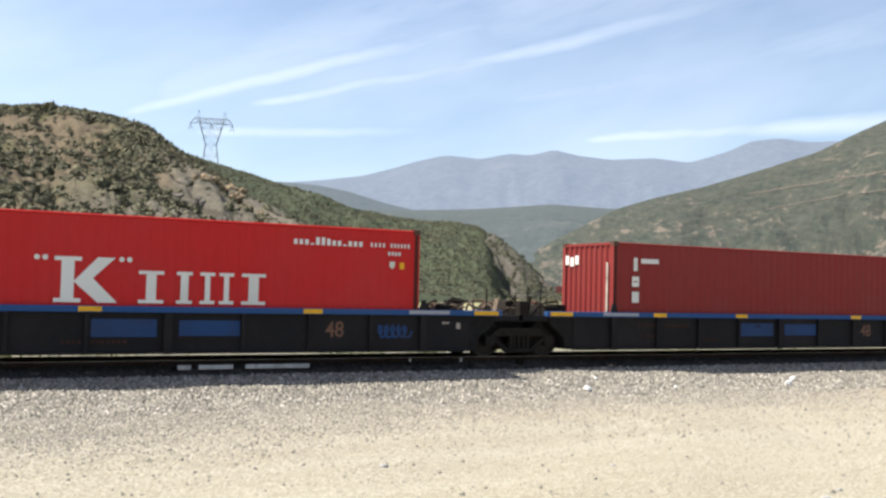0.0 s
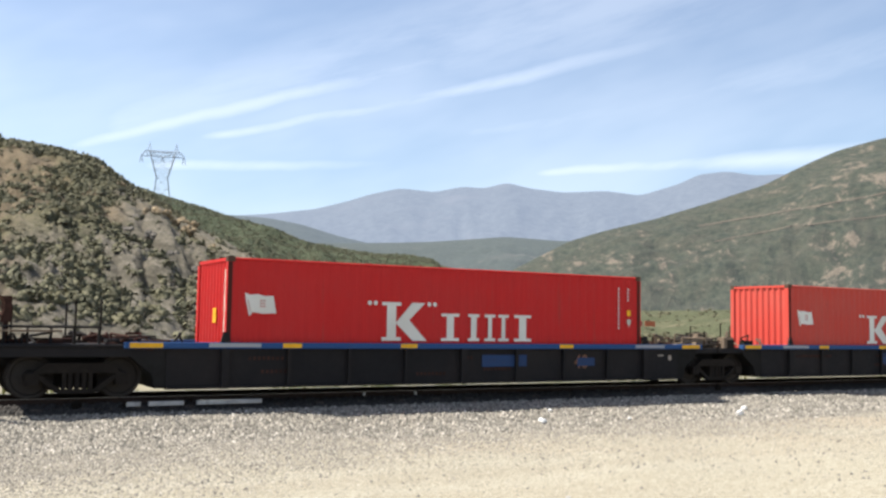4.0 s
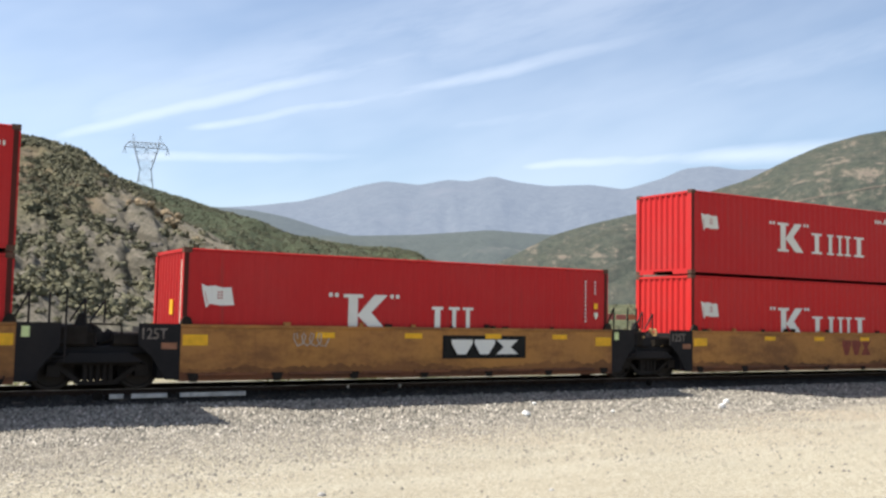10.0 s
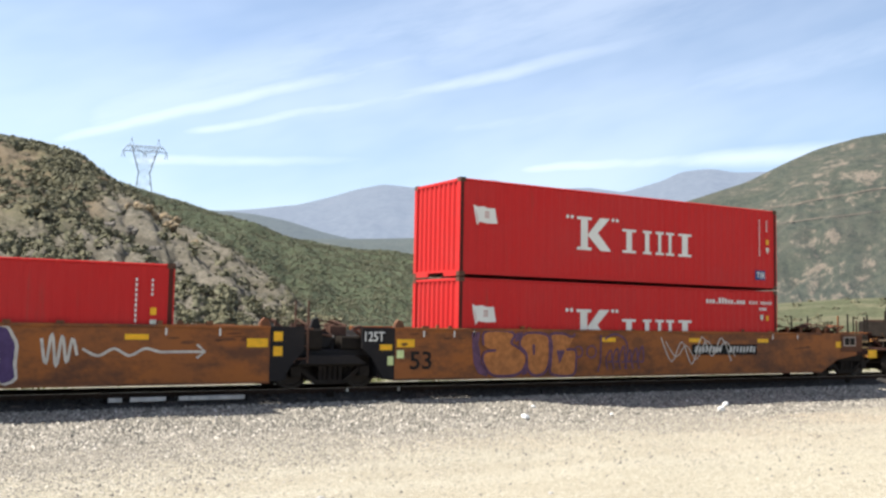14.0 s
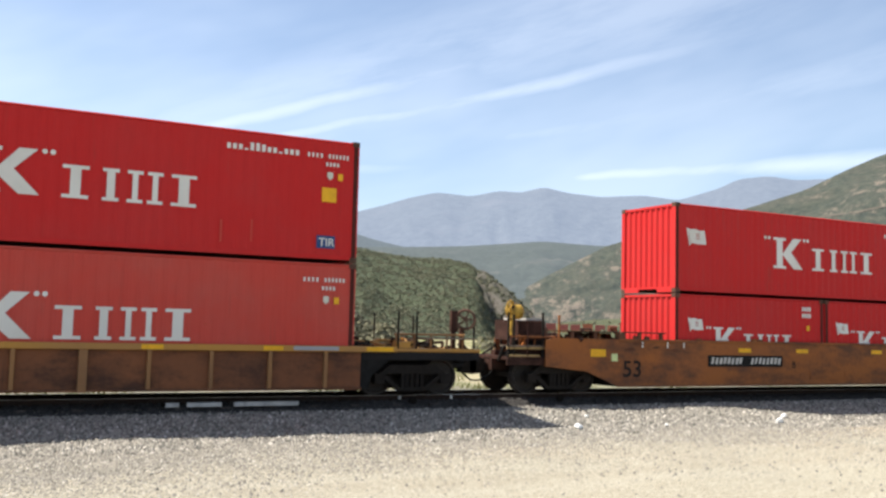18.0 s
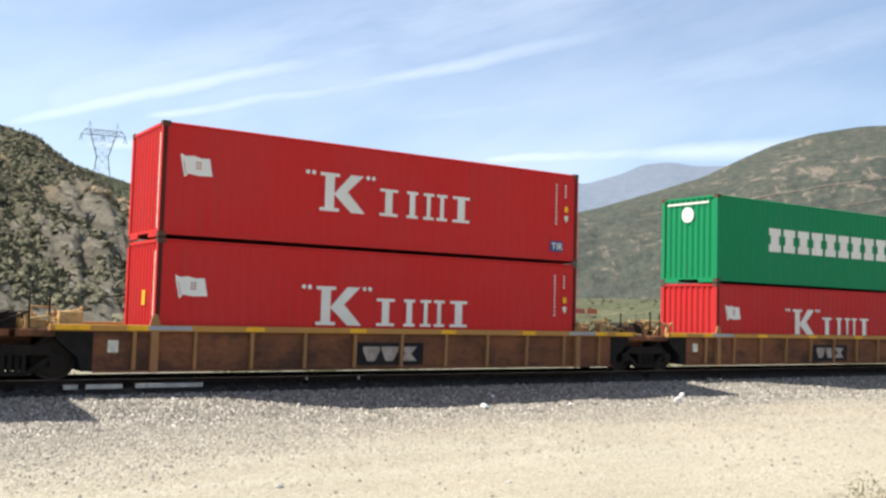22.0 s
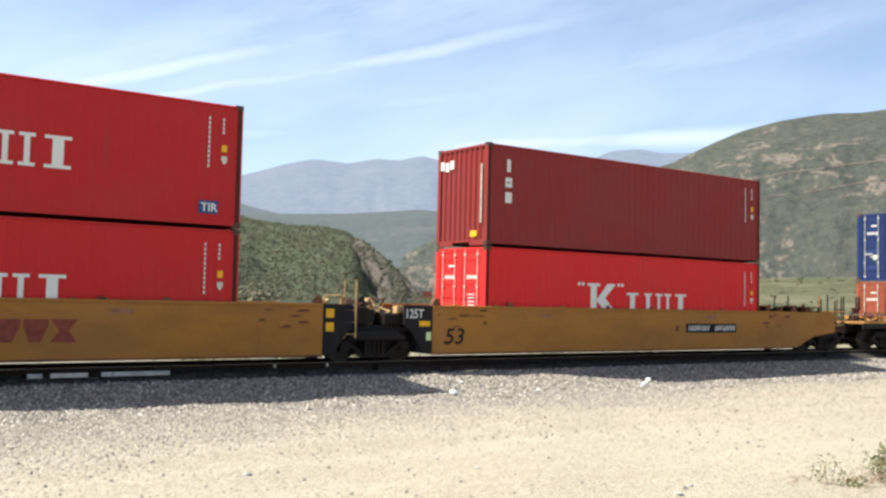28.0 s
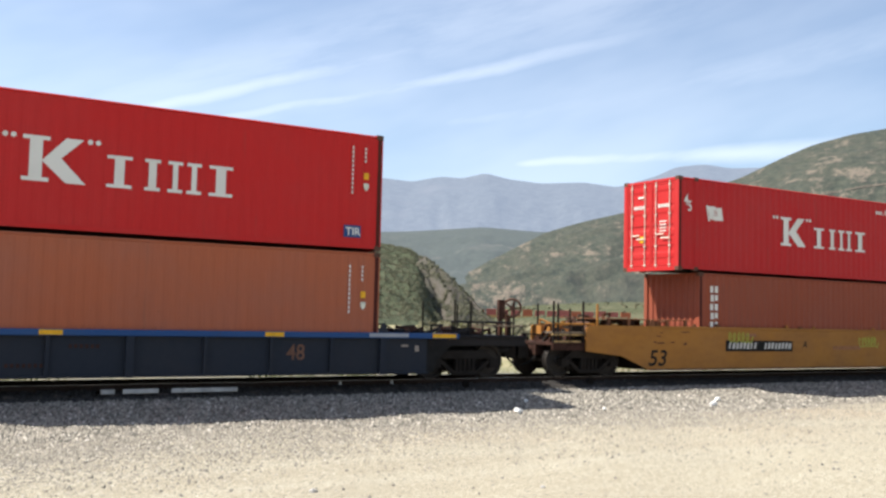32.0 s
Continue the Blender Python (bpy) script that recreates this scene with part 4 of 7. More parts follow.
def build_plants():
    rnd = random.Random(5)
    places = ((8.70, 5.62, 0.26, 6), (9.32, 5.35, 0.27, 11), (9.7, 5.55, 0.33, 13), (8.82, 5.35, 0.07, 8), (6.2, 5.0, 0.06, 5), (5.4, 5.15, 0.05, 5))
    for x, y, h, n in places:
        z0 = float(ground_z(x, y)) - 0.02
        bush = thing("weed", pose(x, y, z0), "dry twiggy roadside weed with a few green leaves", "weed", "roadside weeds")
        stems, leaves, litter = Form(), Form(), Form()
        for i in range(n):
            a, lean = rnd.uniform(0, 6.28), rnd.uniform(0.05, 0.5)
            p = Vector((rnd.uniform(-0.12, 0.12), rnd.uniform(-0.12, 0.12), 0))
            hh = h * rnd.uniform(0.5, 1.05)
            pts = [p]
            for k in range(4):
                pts.append(pts[-1] + Vector((math.cos(a) * lean * hh / 4, math.sin(a) * lean * hh / 4, hh / 4)) + Vector((rnd.gauss(0, 0.012), rnd.gauss(0, 0.012), 0)))
            stems.bent(pts, 0.0035, 4)
            for k in range(9):
                c = pts[rnd.choice((2, 3, 4, 4))] + Vector((rnd.gauss(0, 0.03), rnd.gauss(0, 0.03), rnd.gauss(0, 0.03)))
                d = Vector((rnd.gauss(0, 1), rnd.gauss(0, 1), rnd.gauss(0.3, 1))).normalized() * rnd.uniform(0.018, 0.035)
                s = d.cross(Vector((rnd.gauss(0, 1), rnd.gauss(0, 1), 1))).normalized() * 0.010
                leaves.face(c - d, c + s, c + d, c - s)
        for i in range(n * 5):
            a, r = rnd.uniform(0, 6.28), 0.42 * rnd.random() ** 0.6
            c = Vector((math.cos(a) * r * 1.4, math.sin(a) * r, 0.02))
            d = Vector((rnd.gauss(0, 1), rnd.gauss(0, 1), rnd.uniform(0, 0.7))).normalized() * rnd.uniform(0.05, 0.14)
            litter.tube(c, c + d, 0.004, 4, 0.002)
        tagged(part("stems", stems, DRYTWIG, bush), kind="stuff")
        tagged(part("leaves", leaves, WEEDLEAF, bush), kind="stuff")
        tagged(part("dry_litter", litter, DRYTWIG, bush), "matted dead twigs", kind="stuff")
    # grass behind the track
    rng = np.random.default_rng(8)
    n = 16000
    x = rng.uniform(-2, 70, n)
    y = rng.uniform(34, 60, n)
    keep = (np.sin(x * 0.35 + 2 * np.sin(y * 0.2)) + rng.normal(0, 0.5, n)) > 0.1
    x, y = x[keep], y[keep]
    n = len(x)
    z = ground_z(x, y) - 0.05
    h = rng.uniform(0.15, 0.45, n)
    dx, dy = rng.normal(0, 0.16, n), rng.normal(0, 0.16, n)
    v = np.stack([np.stack([x - 0.04, y, z], -1), np.stack([x + 0.04, y + 0.02, z], -1), np.stack([x + dx, y + dy, z + h], -1)], 1).reshape(-1, 3)
    tagged(new("grass", fast_mesh("grass", v, np.arange(3 * n).reshape(-1, 3), GRASS)), "green and straw-coloured grass behind the track", "grass", kind="stuff")
    # shrubs on the valley floor
    rng = np.random.default_rng(9)
    bx, by = rng.uniform(40, 420, 900), rng.uniform(60, 330, 900)
    flat = np.stack([bx, by, np.full(900, -1.3)], -1)
    surf = np.zeros((31, 35, 3))
    aa = np.radians(np.linspace(30, 66, 31))
    rr = np.linspace(70, 300, 31)
    surf[:, :31, 0], surf[:, :31, 1] = np.sin(aa)[:, None] * rr, np.cos(aa)[:, None] * rr
    surf[..., 2] = -1.4
    bushes("valley_shrubs", surf, 1400, (0.5, 1.6), SCRUB, "shrubs on the valley floor", 26)
    bushes("valley_grass", surf, 1500, (0.3, 0.8), GRASS, "tufts of yellow-green grass on the valley floor", 27)


def build_pylon():
    d, bearing = 540.0, radians(13.35)
    base = 44.0
    tower = thing("transmission_tower", pose(d * math.sin(bearing), d * math.cos(bearing), base, 0, 0, -13.35), "grey steel lattice power-line tower on the hilltop", "pylon")
    grey = plain("galvanised_steel", (0.31, 0.34, 0.38), 0.6, 0.0)
    top, wz = 48.0, 35.0
    legs, cross, arm = [Form() for _ in range(4)], Form(), Form()

    def half(z):
        return 7.4 + (2.9 - 7.4) * z / wz if z < wz else 2.9 + (6.6 - 2.9) * (z - wz) / (top - wz)

    def corner(z, i):
        h = half(z)
        depth = min(h, 3.0)
        return (h * (1, 1, -1, -1)[i], depth * (1, -1, -1, 1)[i], z)
    levels = (0, 9, 17, 23, 29, 35, 39.5, 44, 48)
    for a, b in zip(levels, levels[1:]):
        for i in range(4):
            legs[i].tube(corner(a, i), corner(b, i), 0.24, 4)
            j = (i + 1) % 4
            cross.tube(corner(a, i), corner(b, j), 0.06, 4).tube(corner(a, j), corner(b, i), 0.06, 4).tube(corner(b, i), corner(b, j), 0.07, 4)
    for y in (-1.6, 1.6):
        arm.tube((-11.4, 0, 46.6), (11.4, 0, 46.6), 0.22, 4).tube((-9.0, y, 49.4), (9.0, y, 49.4), 0.16, 4)
        arm.tube((-11.4, 0, 46.6), (-9.0, y, 49.4), 0.14, 4).tube((11.4, 0, 46.6), (9.0, y, 49.4), 0.14, 4)
        for k in range(-4, 4):
            arm.tube((2.25 * k, y, 49.4), (2.25 * (k + 0.5), 0, 46.6), 0.09, 4).tube((2.25 * (k + 0.5), 0, 46.6), (2.25 * (k + 1), y, 49.4), 0.09, 4)
    for x in (-7.0, 7.0):
        arm.tube((x - 0.9, 0, 49.4), (x, 0, 54.0), 0.13, 4).tube((x + 0.9, 0, 49.4), (x, 0, 54.0), 0.13, 4)
    for leg in legs:
        part("leg", leg, grey, tower)
    part("bracing", cross, grey, tower)
    part("crossarm", arm, grey, tower)
    for x in (-11.2, 0.0, 11.2):
        part("insulator", Form().tube((x, 0, 46.6), (x - 0.9, 0, 43.0), 0.18, 5).tube((x, 0, 46.6), (x + 0.9, 0, 43.0), 0.18, 5), grey, tower)
    # a row of loaded flat wagons far across the valley
    red = plain("far_red", (0.36, 0.11, 0.09))
    for i in range(13):
        b = radians(33.6 + 0.72 * i)
        r = 400.0
        car = thing("distant_container", pose(r * math.sin(b), r * math.cos(b), 0.9, 0, 0, -38), "distant red freight container on a far siding", "container", "far containers")
        part("box", Form().cut(-2.0, 2.0, -1.2, 1.2, 1.0, 3.3 + 0.3 * (i % 3 == 1)), red if i % 4 else ORANGE_BROWN, car)
        part("wagon_deck", Form().box(-2.3, 2.3, -1.3, 1.3, 0.0, 1.0), TAN_STEEL, car)

# ---------------------------------------------------------------- markings


def decal(parent, polys, y, material, name, label="", thick=0.004):
    """Flat shapes on a side: outlines of (x, z), a few millimetres proud of y."""
    if len(polys) > 1 and name in ("lessor_mark", "owner_mark", "panel_mark", "white_mark", "red_mark", "mark_hole", "sticker"):
        return [decal(parent, [p], y, material, name, label, thick) for p in polys][0]
    f = Form()
    for i, p in enumerate(polys):
        f.prism(p, y - thick - 0.0007 * i, y, "y")
    ob = part(name, f, material, parent, label)
    if name.endswith("bars") or name == "number_row" or name == "small_lettering":
        tagged(ob, kind="stuff")
    return ob


def rect(x, z, w, h, skew=0.0):
    return [(x, z), (x + w, z), (x + w + skew, z + h), (x + skew, z + h)]


def disc(x, z, r, n=14, sx=1.0):
    return [(x + sx * r * math.cos(6.28319 * i / n), z + r * math.sin(6.28319 * i / n)) for i in range(n)]


LETTERS = {}


def lettering(text, height, slant=0.0):
    """The outlines of a word in the built-in font as a thin mesh: x along, z up, facing -y."""
    if (text, slant) not in LETTERS:
        cu = bpy.data.curves.new("word", "FONT")
        cu.body, cu.extrude, cu.resolution_u, cu.shear, cu.offset = text, 0.004, 3, slant, 0.014
        ob = new("word", cu)
        me = bpy.data.meshes.new_from_object(ob.evaluated_get(bpy.context.evaluated_depsgraph_get()))
        bpy.data.objects.remove(ob)
        LETTERS[text, slant] = me
    me = LETTERS[text, slant].copy()
    me.transform(Matrix.Scale(height / 0.70, 4) @ Matrix.Rotation(radians(90), 4, "X"))
    return me


def word(parent, text, x, y, z, height, material, name="lettering", label="", slant=0.0, bold=1.0):
    me = lettering(text, height, slant)
    me.materials.clear()
    me.materials.append(material)
    ob = part(name, me, None, parent, label)
    ob.location = (x, y - 0.003, z)
    ob.scale = (bold, 0.3, 1)
    return ob


# ---------------------------------------------------------------- containers
HALF = 1.219
MESHES = {}


def cached(key, make, name, material):
    key = (*key, material.name)
    if key not in MESHES:
        MESHES[key] = make().mesh(name, material)
    return MESHES[key]


def ribbed(a0, a1, z0, z1, out, deep, pitch, along="x", sign=-1, skirt=True):
    """Trapezoid corrugations between a0 and a1; out: the outer plane; sign: the way out."""
    n = max(3, round((a1 - a0) / pitch))
    p = (a1 - a0) / n
    inner = out - sign * deep
    pts = [(a0, out)]
    for i in range(n):
        b = a0 + i * p
        pts += [(b + p * 0.26, out), (b + p * 0.48, inner), (b + p * 0.76, inner), (b + p * 0.98, out)]
    pts.append((a1, out))
    f = Form()

    def at(q, z):
        return (q[0], q[1], z) if along == "x" else (q[1], q[0], z)
    k = 0
    for q in pts:
        f.v += [at(q, z0), at(q, z1)]
    f.f = [(2 * i, 2 * i + 2, 2 * i + 3, 2 * i + 1) for i in range(len(pts) - 1)]
    # a plate behind closes the sheet
    back = inner - sign * 0.012
    k = len(f.v)
    f.v += [at((a0, back), z0), at((a0, back), z1), at((a1, back), z0), at((a1, back), z1)]
    f.f.append((k, k + 1, k + 3, k + 2))
    return f


def door_leaf(y0, y1, z0, z1):
    f = Form()
    f.box(0.035, 0.075, y0, y1, z0, z1)
    for ya, yb in ((y0, y0 + 0.06), (y1 - 0.06, y1)):
        f.box(0.012, 0.035, ya, yb, z0, z1)
    for za in np.linspace(z0, z1 - 0.07, 5):
        f.box(0.015, 0.035, y0 + 0.06, y1 - 0.06, za, za + 0.07)
    for za in np.linspace(z0 + 0.2, z1 - 0.3, 4):
        f.prism([(0.020, za + 0.06), (0.035, za), (0.035, za + 0.24), (0.020, za + 0.18)], y0 + 0.08, y1 - 0.08, "y")
    return f


def container(x, z, length, high, material, end, label, marks=(), dull=None):
    """A steel freight container whose left end stands at x, on the height z. end: wall or door."""
    c = thing("freight_container", pose(x, TRACK_Y, z), label, "container", "containers on the train")
    c["train_x"] = x
    c["train_z"] = z
    L, H, mt = length, high, material
    inset = (L - 12.192) / 2 if L > 12.5 else 0.0
    k = (round(L, 2), round(H, 2))
    part("side_panel", cached((*k, "near"), lambda: ribbed(0.14, L - 0.14, 0.15, H - 0.085, -HALF + 0.008, 0.019, 0.278), "side_panel", mt), None, c)
    part("side_panel", cached((*k, "far"), lambda: ribbed(0.14, L - 0.14, 0.15, H - 0.085, HALF - 0.008, 0.036, 0.278, sign=1), "side_panel", mt), None, c)
    part("roof", cached((*k, "roof"), lambda: Form().box(0.1, L - 0.1, -HALF + 0.05, HALF - 0.05, H - 0.05, H - 0.02), "roof", mt), None, c)
    part("floor", cached((*k, "floor"), lambda: Form().box(0.1, L - 0.1, -HALF + 0.06, HALF - 0.06, 0.06, 0.15), "floor", GRIME), None, c)
    for s in (-1, 1):
        ya, yb = sorted((s * HALF, s * (HALF - 0.06)))
        part("top_rail", cached((*k, "trail", s), lambda: Form().cut(0.15, L - 0.15, ya, yb, H - 0.085, H - 0.020, 0.022), "top_rail", mt), None, c)
        part("bottom_rail", cached((*k, "brail", s), lambda: Form().box(0.15, L - 0.15, ya, yb, 0.05, 0.15), "bottom_rail", mt), None, c)
    part("end_panel", cached((*k, "rend"), lambda: ribbed(-HALF + 0.12, HALF - 0.12, 0.12, H - 0.1, L - 0.012, 0.045, 0.25, "y", 1), "end_panel", mt), None, c)
    part("end_sill", cached((*k, "rsill"), lambda: Form().box(L - 0.06, L - 0.002, -HALF + 0.12, HALF - 0.12, 0, 0.12), "end_sill", mt), None, c)
    part("end_header", cached((*k, "rhead"), lambda: Form().box(L - 0.06, L - 0.002, -HALF + 0.12, HALF - 0.12, H - 0.1, H - 0.03), "end_header", mt), None, c)
    if end == "wall":
        part("end_panel", cached((*k, "lend"), lambda: ribbed(-HALF + 0.12, HALF - 0.12, 0.16, H - 0.1, 0.012, 0.045, 0.25, "y", -1), "end_panel", mt), None, c)

        def sill():
            f = Form().box(0.002, 0.06, -HALF + 0.12, -0.42, 0.0, 0.16).box(0.002, 0.06, 0.42, HALF - 0.12, 0.0, 0.16)
            return f.box(0.006, 0.06, -0.42, 0.42, 0.10, 0.16)
        part("end_sill", cached((*k, "lsill"), sill, "end_sill", mt), None, c)
        part("end_header", cached((*k, "lhead"), lambda: Form().box(0.002, 0.06, -HALF + 0.12, HALF - 0.12, H - 0.1, H - 0.03), "end_header", mt), None, c)
    else:
        for ya, yb in ((-HALF + 0.14, -0.006), (0.006, HALF - 0.14)):
            leaf = part("door", cached((*k, "leaf", ya), lambda: door_leaf(ya, yb, 0.16, H - 0.13), "door", mt), None, c)
            for yr in (ya + 0.24, yb - 0.24):
                def rod():
                    f = Form().tube((-0.006, yr, 0.10), (-0.006, yr, H - 0.09), 0.014, 6)
                    for zz in (0.16, 0.75, H * 0.6, H - 0.25):
                        f.box(-0.02, 0.02, yr - 0.035, yr + 0.035, zz, zz + 0.045)
                    f.box(-0.03, -0.012, yr - 0.02, yr + 0.36 * (1 if yr < (ya + yb) / 2 else -1), 1.0 if yr < (ya + yb) / 2 else 1.12, 1.035 if yr < (ya + yb) / 2 else 1.155)
                    return f
                part("lock_rod", cached((*k, "rod", round(yr, 2)), rod, "lock_rod", PALE), None, leaf)
            for i in range(5):
                decal_on_end(leaf, (ya + yb) / 2 - 0.26 + 0.10 * i, H * 0.68, 0.06, 0.11, WHITE, "small_lettering")
            if ya > -0.1:
                decal_on_end(leaf, ya + 0.30, H * 0.80, 0.26, 0.06, WHITE)
                decal_on_end(leaf, ya + 0.30, H * 0.31, 0.17, 0.20, YELLOW if mt in (RED_DEEP, RED_BRIGHT) else WHITE)
            else:
                for i in range(4):
                    decal_on_end(leaf, ya + 0.38, H * 0.42 + 0.10 * i, 0.30, 0.030, WHITE)
        part("end_sill", cached((*k, "dsill"), lambda: Form().box(0.002, 0.08, -HALF + 0.12, HALF - 0.12, 0, 0.15), "end_sill", mt), None, c)
        part("end_header", cached((*k, "dhead"), lambda: Form().box(0.002, 0.08, -HALF + 0.12, HALF - 0.12, H - 0.12, H - 0.03), "end_header", mt), None, c)
    post = cached((*k, "post"), lambda: Form().cut(0, 0.15, 0, 0.14, 0.118, H - 0.118, 0.02), "corner_post", mt)
    cast = cached(("casting",), lambda: Form().box(0, 0.178, 0, 0.162, 0, 0.118), "corner_casting", CASTING)
    ends = [0.0, L - 0.15]
    for xx in ends:
        for yy in (-HALF, HALF - 0.14):
            pillar = part("corner_post", post, None, c)
            pillar.location = (xx, yy, 0)
            if yy < 0 and mt in (RED, RED_DEEP, RED_BRIGHT, RED_FADED, MAROON, BROWN, ORANGE_BROWN):
                # strip that darkens the post's side face for shade as well as grime
                part("post_edge", cached((*k, "edge"), lambda: Form().box(0.012, 0.115, -0.003, 0.02, 0.125, H - 0.125), "post_edge", POST_SHADE_GRIME), None, pillar, "grimy rust-stained edge with shade painted in")
    for xx in ([0.0 - 0.004, L - 0.174] + ([inset - 0.09, L - inset - 0.09] if inset else [])):
        for yy in (-HALF - 0.004, HALF - 0.158):
            for zz in (0, H - 0.118):
                part("corner_casting", cast, None, c).location = (xx, yy, zz)
    if inset:
        for xx in (inset - 0.07, L - inset - 0.07):
            part("side_post", cached((*k, "spost"), lambda: Form().box(0, 0.15, -HALF - 0.006, -HALF + 0.05, 0.118, H - 0.118), "side_post", dull or CASTING), None, c).location = (xx, 0, 0)
    for m in marks:
        m(c, L, H)
    return c


def decal_on_end(parent, y, z, w, h, material, name="sticker"):
    return part(name, Form().box(0.002, 0.010, y, y + w, z, z + h), material, parent)


def flag(c, L, H):
    s = 0.72 if L > 7 else 0.56
    x, z = 0.42 * (1 if L > 7 else 1.15) + max(0.0, (L - 12.192) / 2), H * 0.655 - 0.27
    y = -HALF - 0.001
    if L < 7:
        z = H * 0.60
    f = decal(c, [[(x, z + 0.64 * s), (x + 0.03 * s, z + 0.40 * s), (x + 0.15 * s, z - 0.10 * s), (x + 0.22 * s, z - 0.02), (x + 0.26 * s, z + 0.02), (x + 0.60 * s, z - 0.02 * s), (x + 1.05 * s, z), (x + 1.0 * s, z + 0.24 * s), (x + 0.94 * s, z + 0.56 * s), (x + 0.66 * s, z + 0.54 * s), (x + 0.42 * s, z + 0.60 * s), (x + 0.16 * s, z + 0.57 * s)]], y, WHITE, "flag_emblem", "white flag emblem")
    e = decal(f, [rect(x + (0.50 + 0.10 * a) * s, z + (0.19 + 0.09 * b) * s, 0.07 * s, 0.05 * s) for a in range(2) for b in range(3)], y - 0.005, EMBLEM, "emblem_petal", "faint red emblem")
    tagged(e, kind="stuff")
    decal(f, [[(x + 0.09 * s, z + 0.42 * s), (x + 0.11 * s, z + 0.42 * s), (x + 0.20 * s, z + 0.02 * s), (x + 0.18 * s, z + 0.02 * s)]], y - 0.005, EMBLEM, "flag_pole")


def logo(c, L, H, worn=0):
    """A white company mark, as plain blocks of its size."""
    y = -HALF - 0.001
    if L > 7:
        x0, k, base = 3.85 + (L - 12.192) / 2, 1.05, H - (1.88 if H > 2.7 else 1.71)
    else:
        x0, k, base = 1.42, 0.75, H - 1.62
    kh, lh = 0.90 * k, 0.66 * k
    # a bar with a wedge beside it, four dots, then rows of plain bars
    mark = decal(c, [slab(x0 + 0.04 * k, base, 0.50 * k, kh, 0.13 * k, 0.08 * k), [(x0 + 0.40 * k, base + kh * 0.46), (x0 + 0.84 * k, base + kh), (x0 + 1.18 * k, base + kh), (x0 + 0.76 * k, base + kh * 0.54), (x0 + 1.24 * k, base), (x0 + 0.86 * k, base)]], y, WHITE, "company_emblem", "white company mark in plain shapes")
    for dx in (-0.34, -0.19, 1.24, 1.39):
        decal(mark, [disc(x0 + (dx + 0.06) * k, base + kh * 0.97, 0.055 * k, 8)], y, WHITE, "emblem_dot")
    # plain footed blocks: place, width and stem of each
    blocks = ((1.64, 0.50, 0.15), (2.40, 0.32, 0.08), (2.88, 0.31, 0.10), (3.28, 0.31, 0.10), (3.76, 0.52, 0.15))
    for i, (a, w, d) in enumerate(blocks):
        if not (worn and i in (0, 4)):
            decal(mark, [slab(x0 + a * k, base, w * k, lh, d * k, 0.07 * k)], y, WHITE, "mark_block")


def slab(x, z, w, h, inset, foot):
    """The outline of a block with a foot and a head wider than its stem."""
    return [(x, z), (x + w, z), (x + w, z + foot), (x + w - inset, z + foot), (x + w - inset, z + h - foot), (x + w, z + h - foot),
            (x + w, z + h), (x, z + h), (x, z + h - foot), (x + inset, z + h - foot), (x + inset, z + foot), (x, z + foot)]


def worn_logo(c, L, H):
    logo(c, L, H, 1)


def url(c, L, H):
    """A web address and a number too small to read: pale bars."""
    y = -HALF - 0.001
    inset = max(0.0, (L - 12.192) / 2)
    x, z = 8.86 + inset, H - 0.49
    decal(c, [rect(x + 0.12 + 0.134 * i, z + 0.02, 0.085, (0.12, 0.12, 0.12, 0.04, 0.18, 0.18, 0.16, 0.12, 0.12, 0.04, 0.12, 0.12, 0.12)[i]) for i in range(13)], y, WHITE, "small_lettering")
    numbers_flat(c, L - inset, H)


def numbers_flat(c, L, H):
    y, x, z = -HALF - 0.001, L - 1.30, H - 0.46
    decal(c, [rect(x + 0.105 * i, z, 0.05, 0.10) for i in range(4)] + [rect(x + 0.52 + 0.09 * i, z, 0.045, 0.10) for i in range(6)] + [rect(x + 0.46 + 0.09 * i, z - 0.19, 0.05, 0.09) for i in range(4)], y, WHITE, "number_row")
    shield(c, L - 0.80, H - 0.98)


def shield(c, x, z):
    decal(c, [[(x, z + 0.07), (x + 0.07, z), (x + 0.14, z + 0.07), (x + 0.14, z + 0.19), (x, z + 0.19)]], -HALF - 0.001, PALE, "shield_sticker")
    decal(c, [rect(x + 0.27, z + 0.01, 0.12, 0.16)], -HALF - 0.001, YELLOW, "height_sticker")


def numbers_tall(c, L, H):
    y, x, z = -HALF - 0.001, L - 0.84, H - 0.42
    decal(c, [rect(x, z - 0.11 * i, 0.04, 0.075) for i in range(11)] + [rect(x + 0.34, z - 0.10 * i, 0.04, 0.065) for i in range(4)], y, WHITE, "number_row")
    decal(c, [rect(x + 0.33, z - 0.72, 0.13, 0.16)], y, YELLOW, "height_sticker")
    decal(c, [[(x + 0.33, z - 0.92), (x + 0.40, z - 1.02), (x + 0.47, z - 0.92), (x + 0.47, z - 0.82), (x + 0.33, z - 0.82)]], y, PALE, "shield_sticker")


def tir(c, L, H):
    inset = max(0.0, (L - 12.192) / 2)
    x = L - inset - 1.02
    p = decal(c, [rect(x, 0.30, 0.46, 0.30)], -HALF - 0.001, PLATEBLUE, "customs_plate", "small blue plate with white letters")
    word(p, "TIR", x + 0.05, -HALF - 0.008, 0.355, 0.19, WHITE)


def patch(c, L, H):
    decal(c, [rect(8.75, H * 0.42, 0.32, 0.42)], -HALF - 0.001, MARKRED, "repair_patch", "bright red repair patch")


def yellow_box(c, L, H):
    decal(c, [rect(L - 0.92, H - 1.50, 0.36, 0.34)], -HALF - 0.001, YELLOW, "warning_sticker")


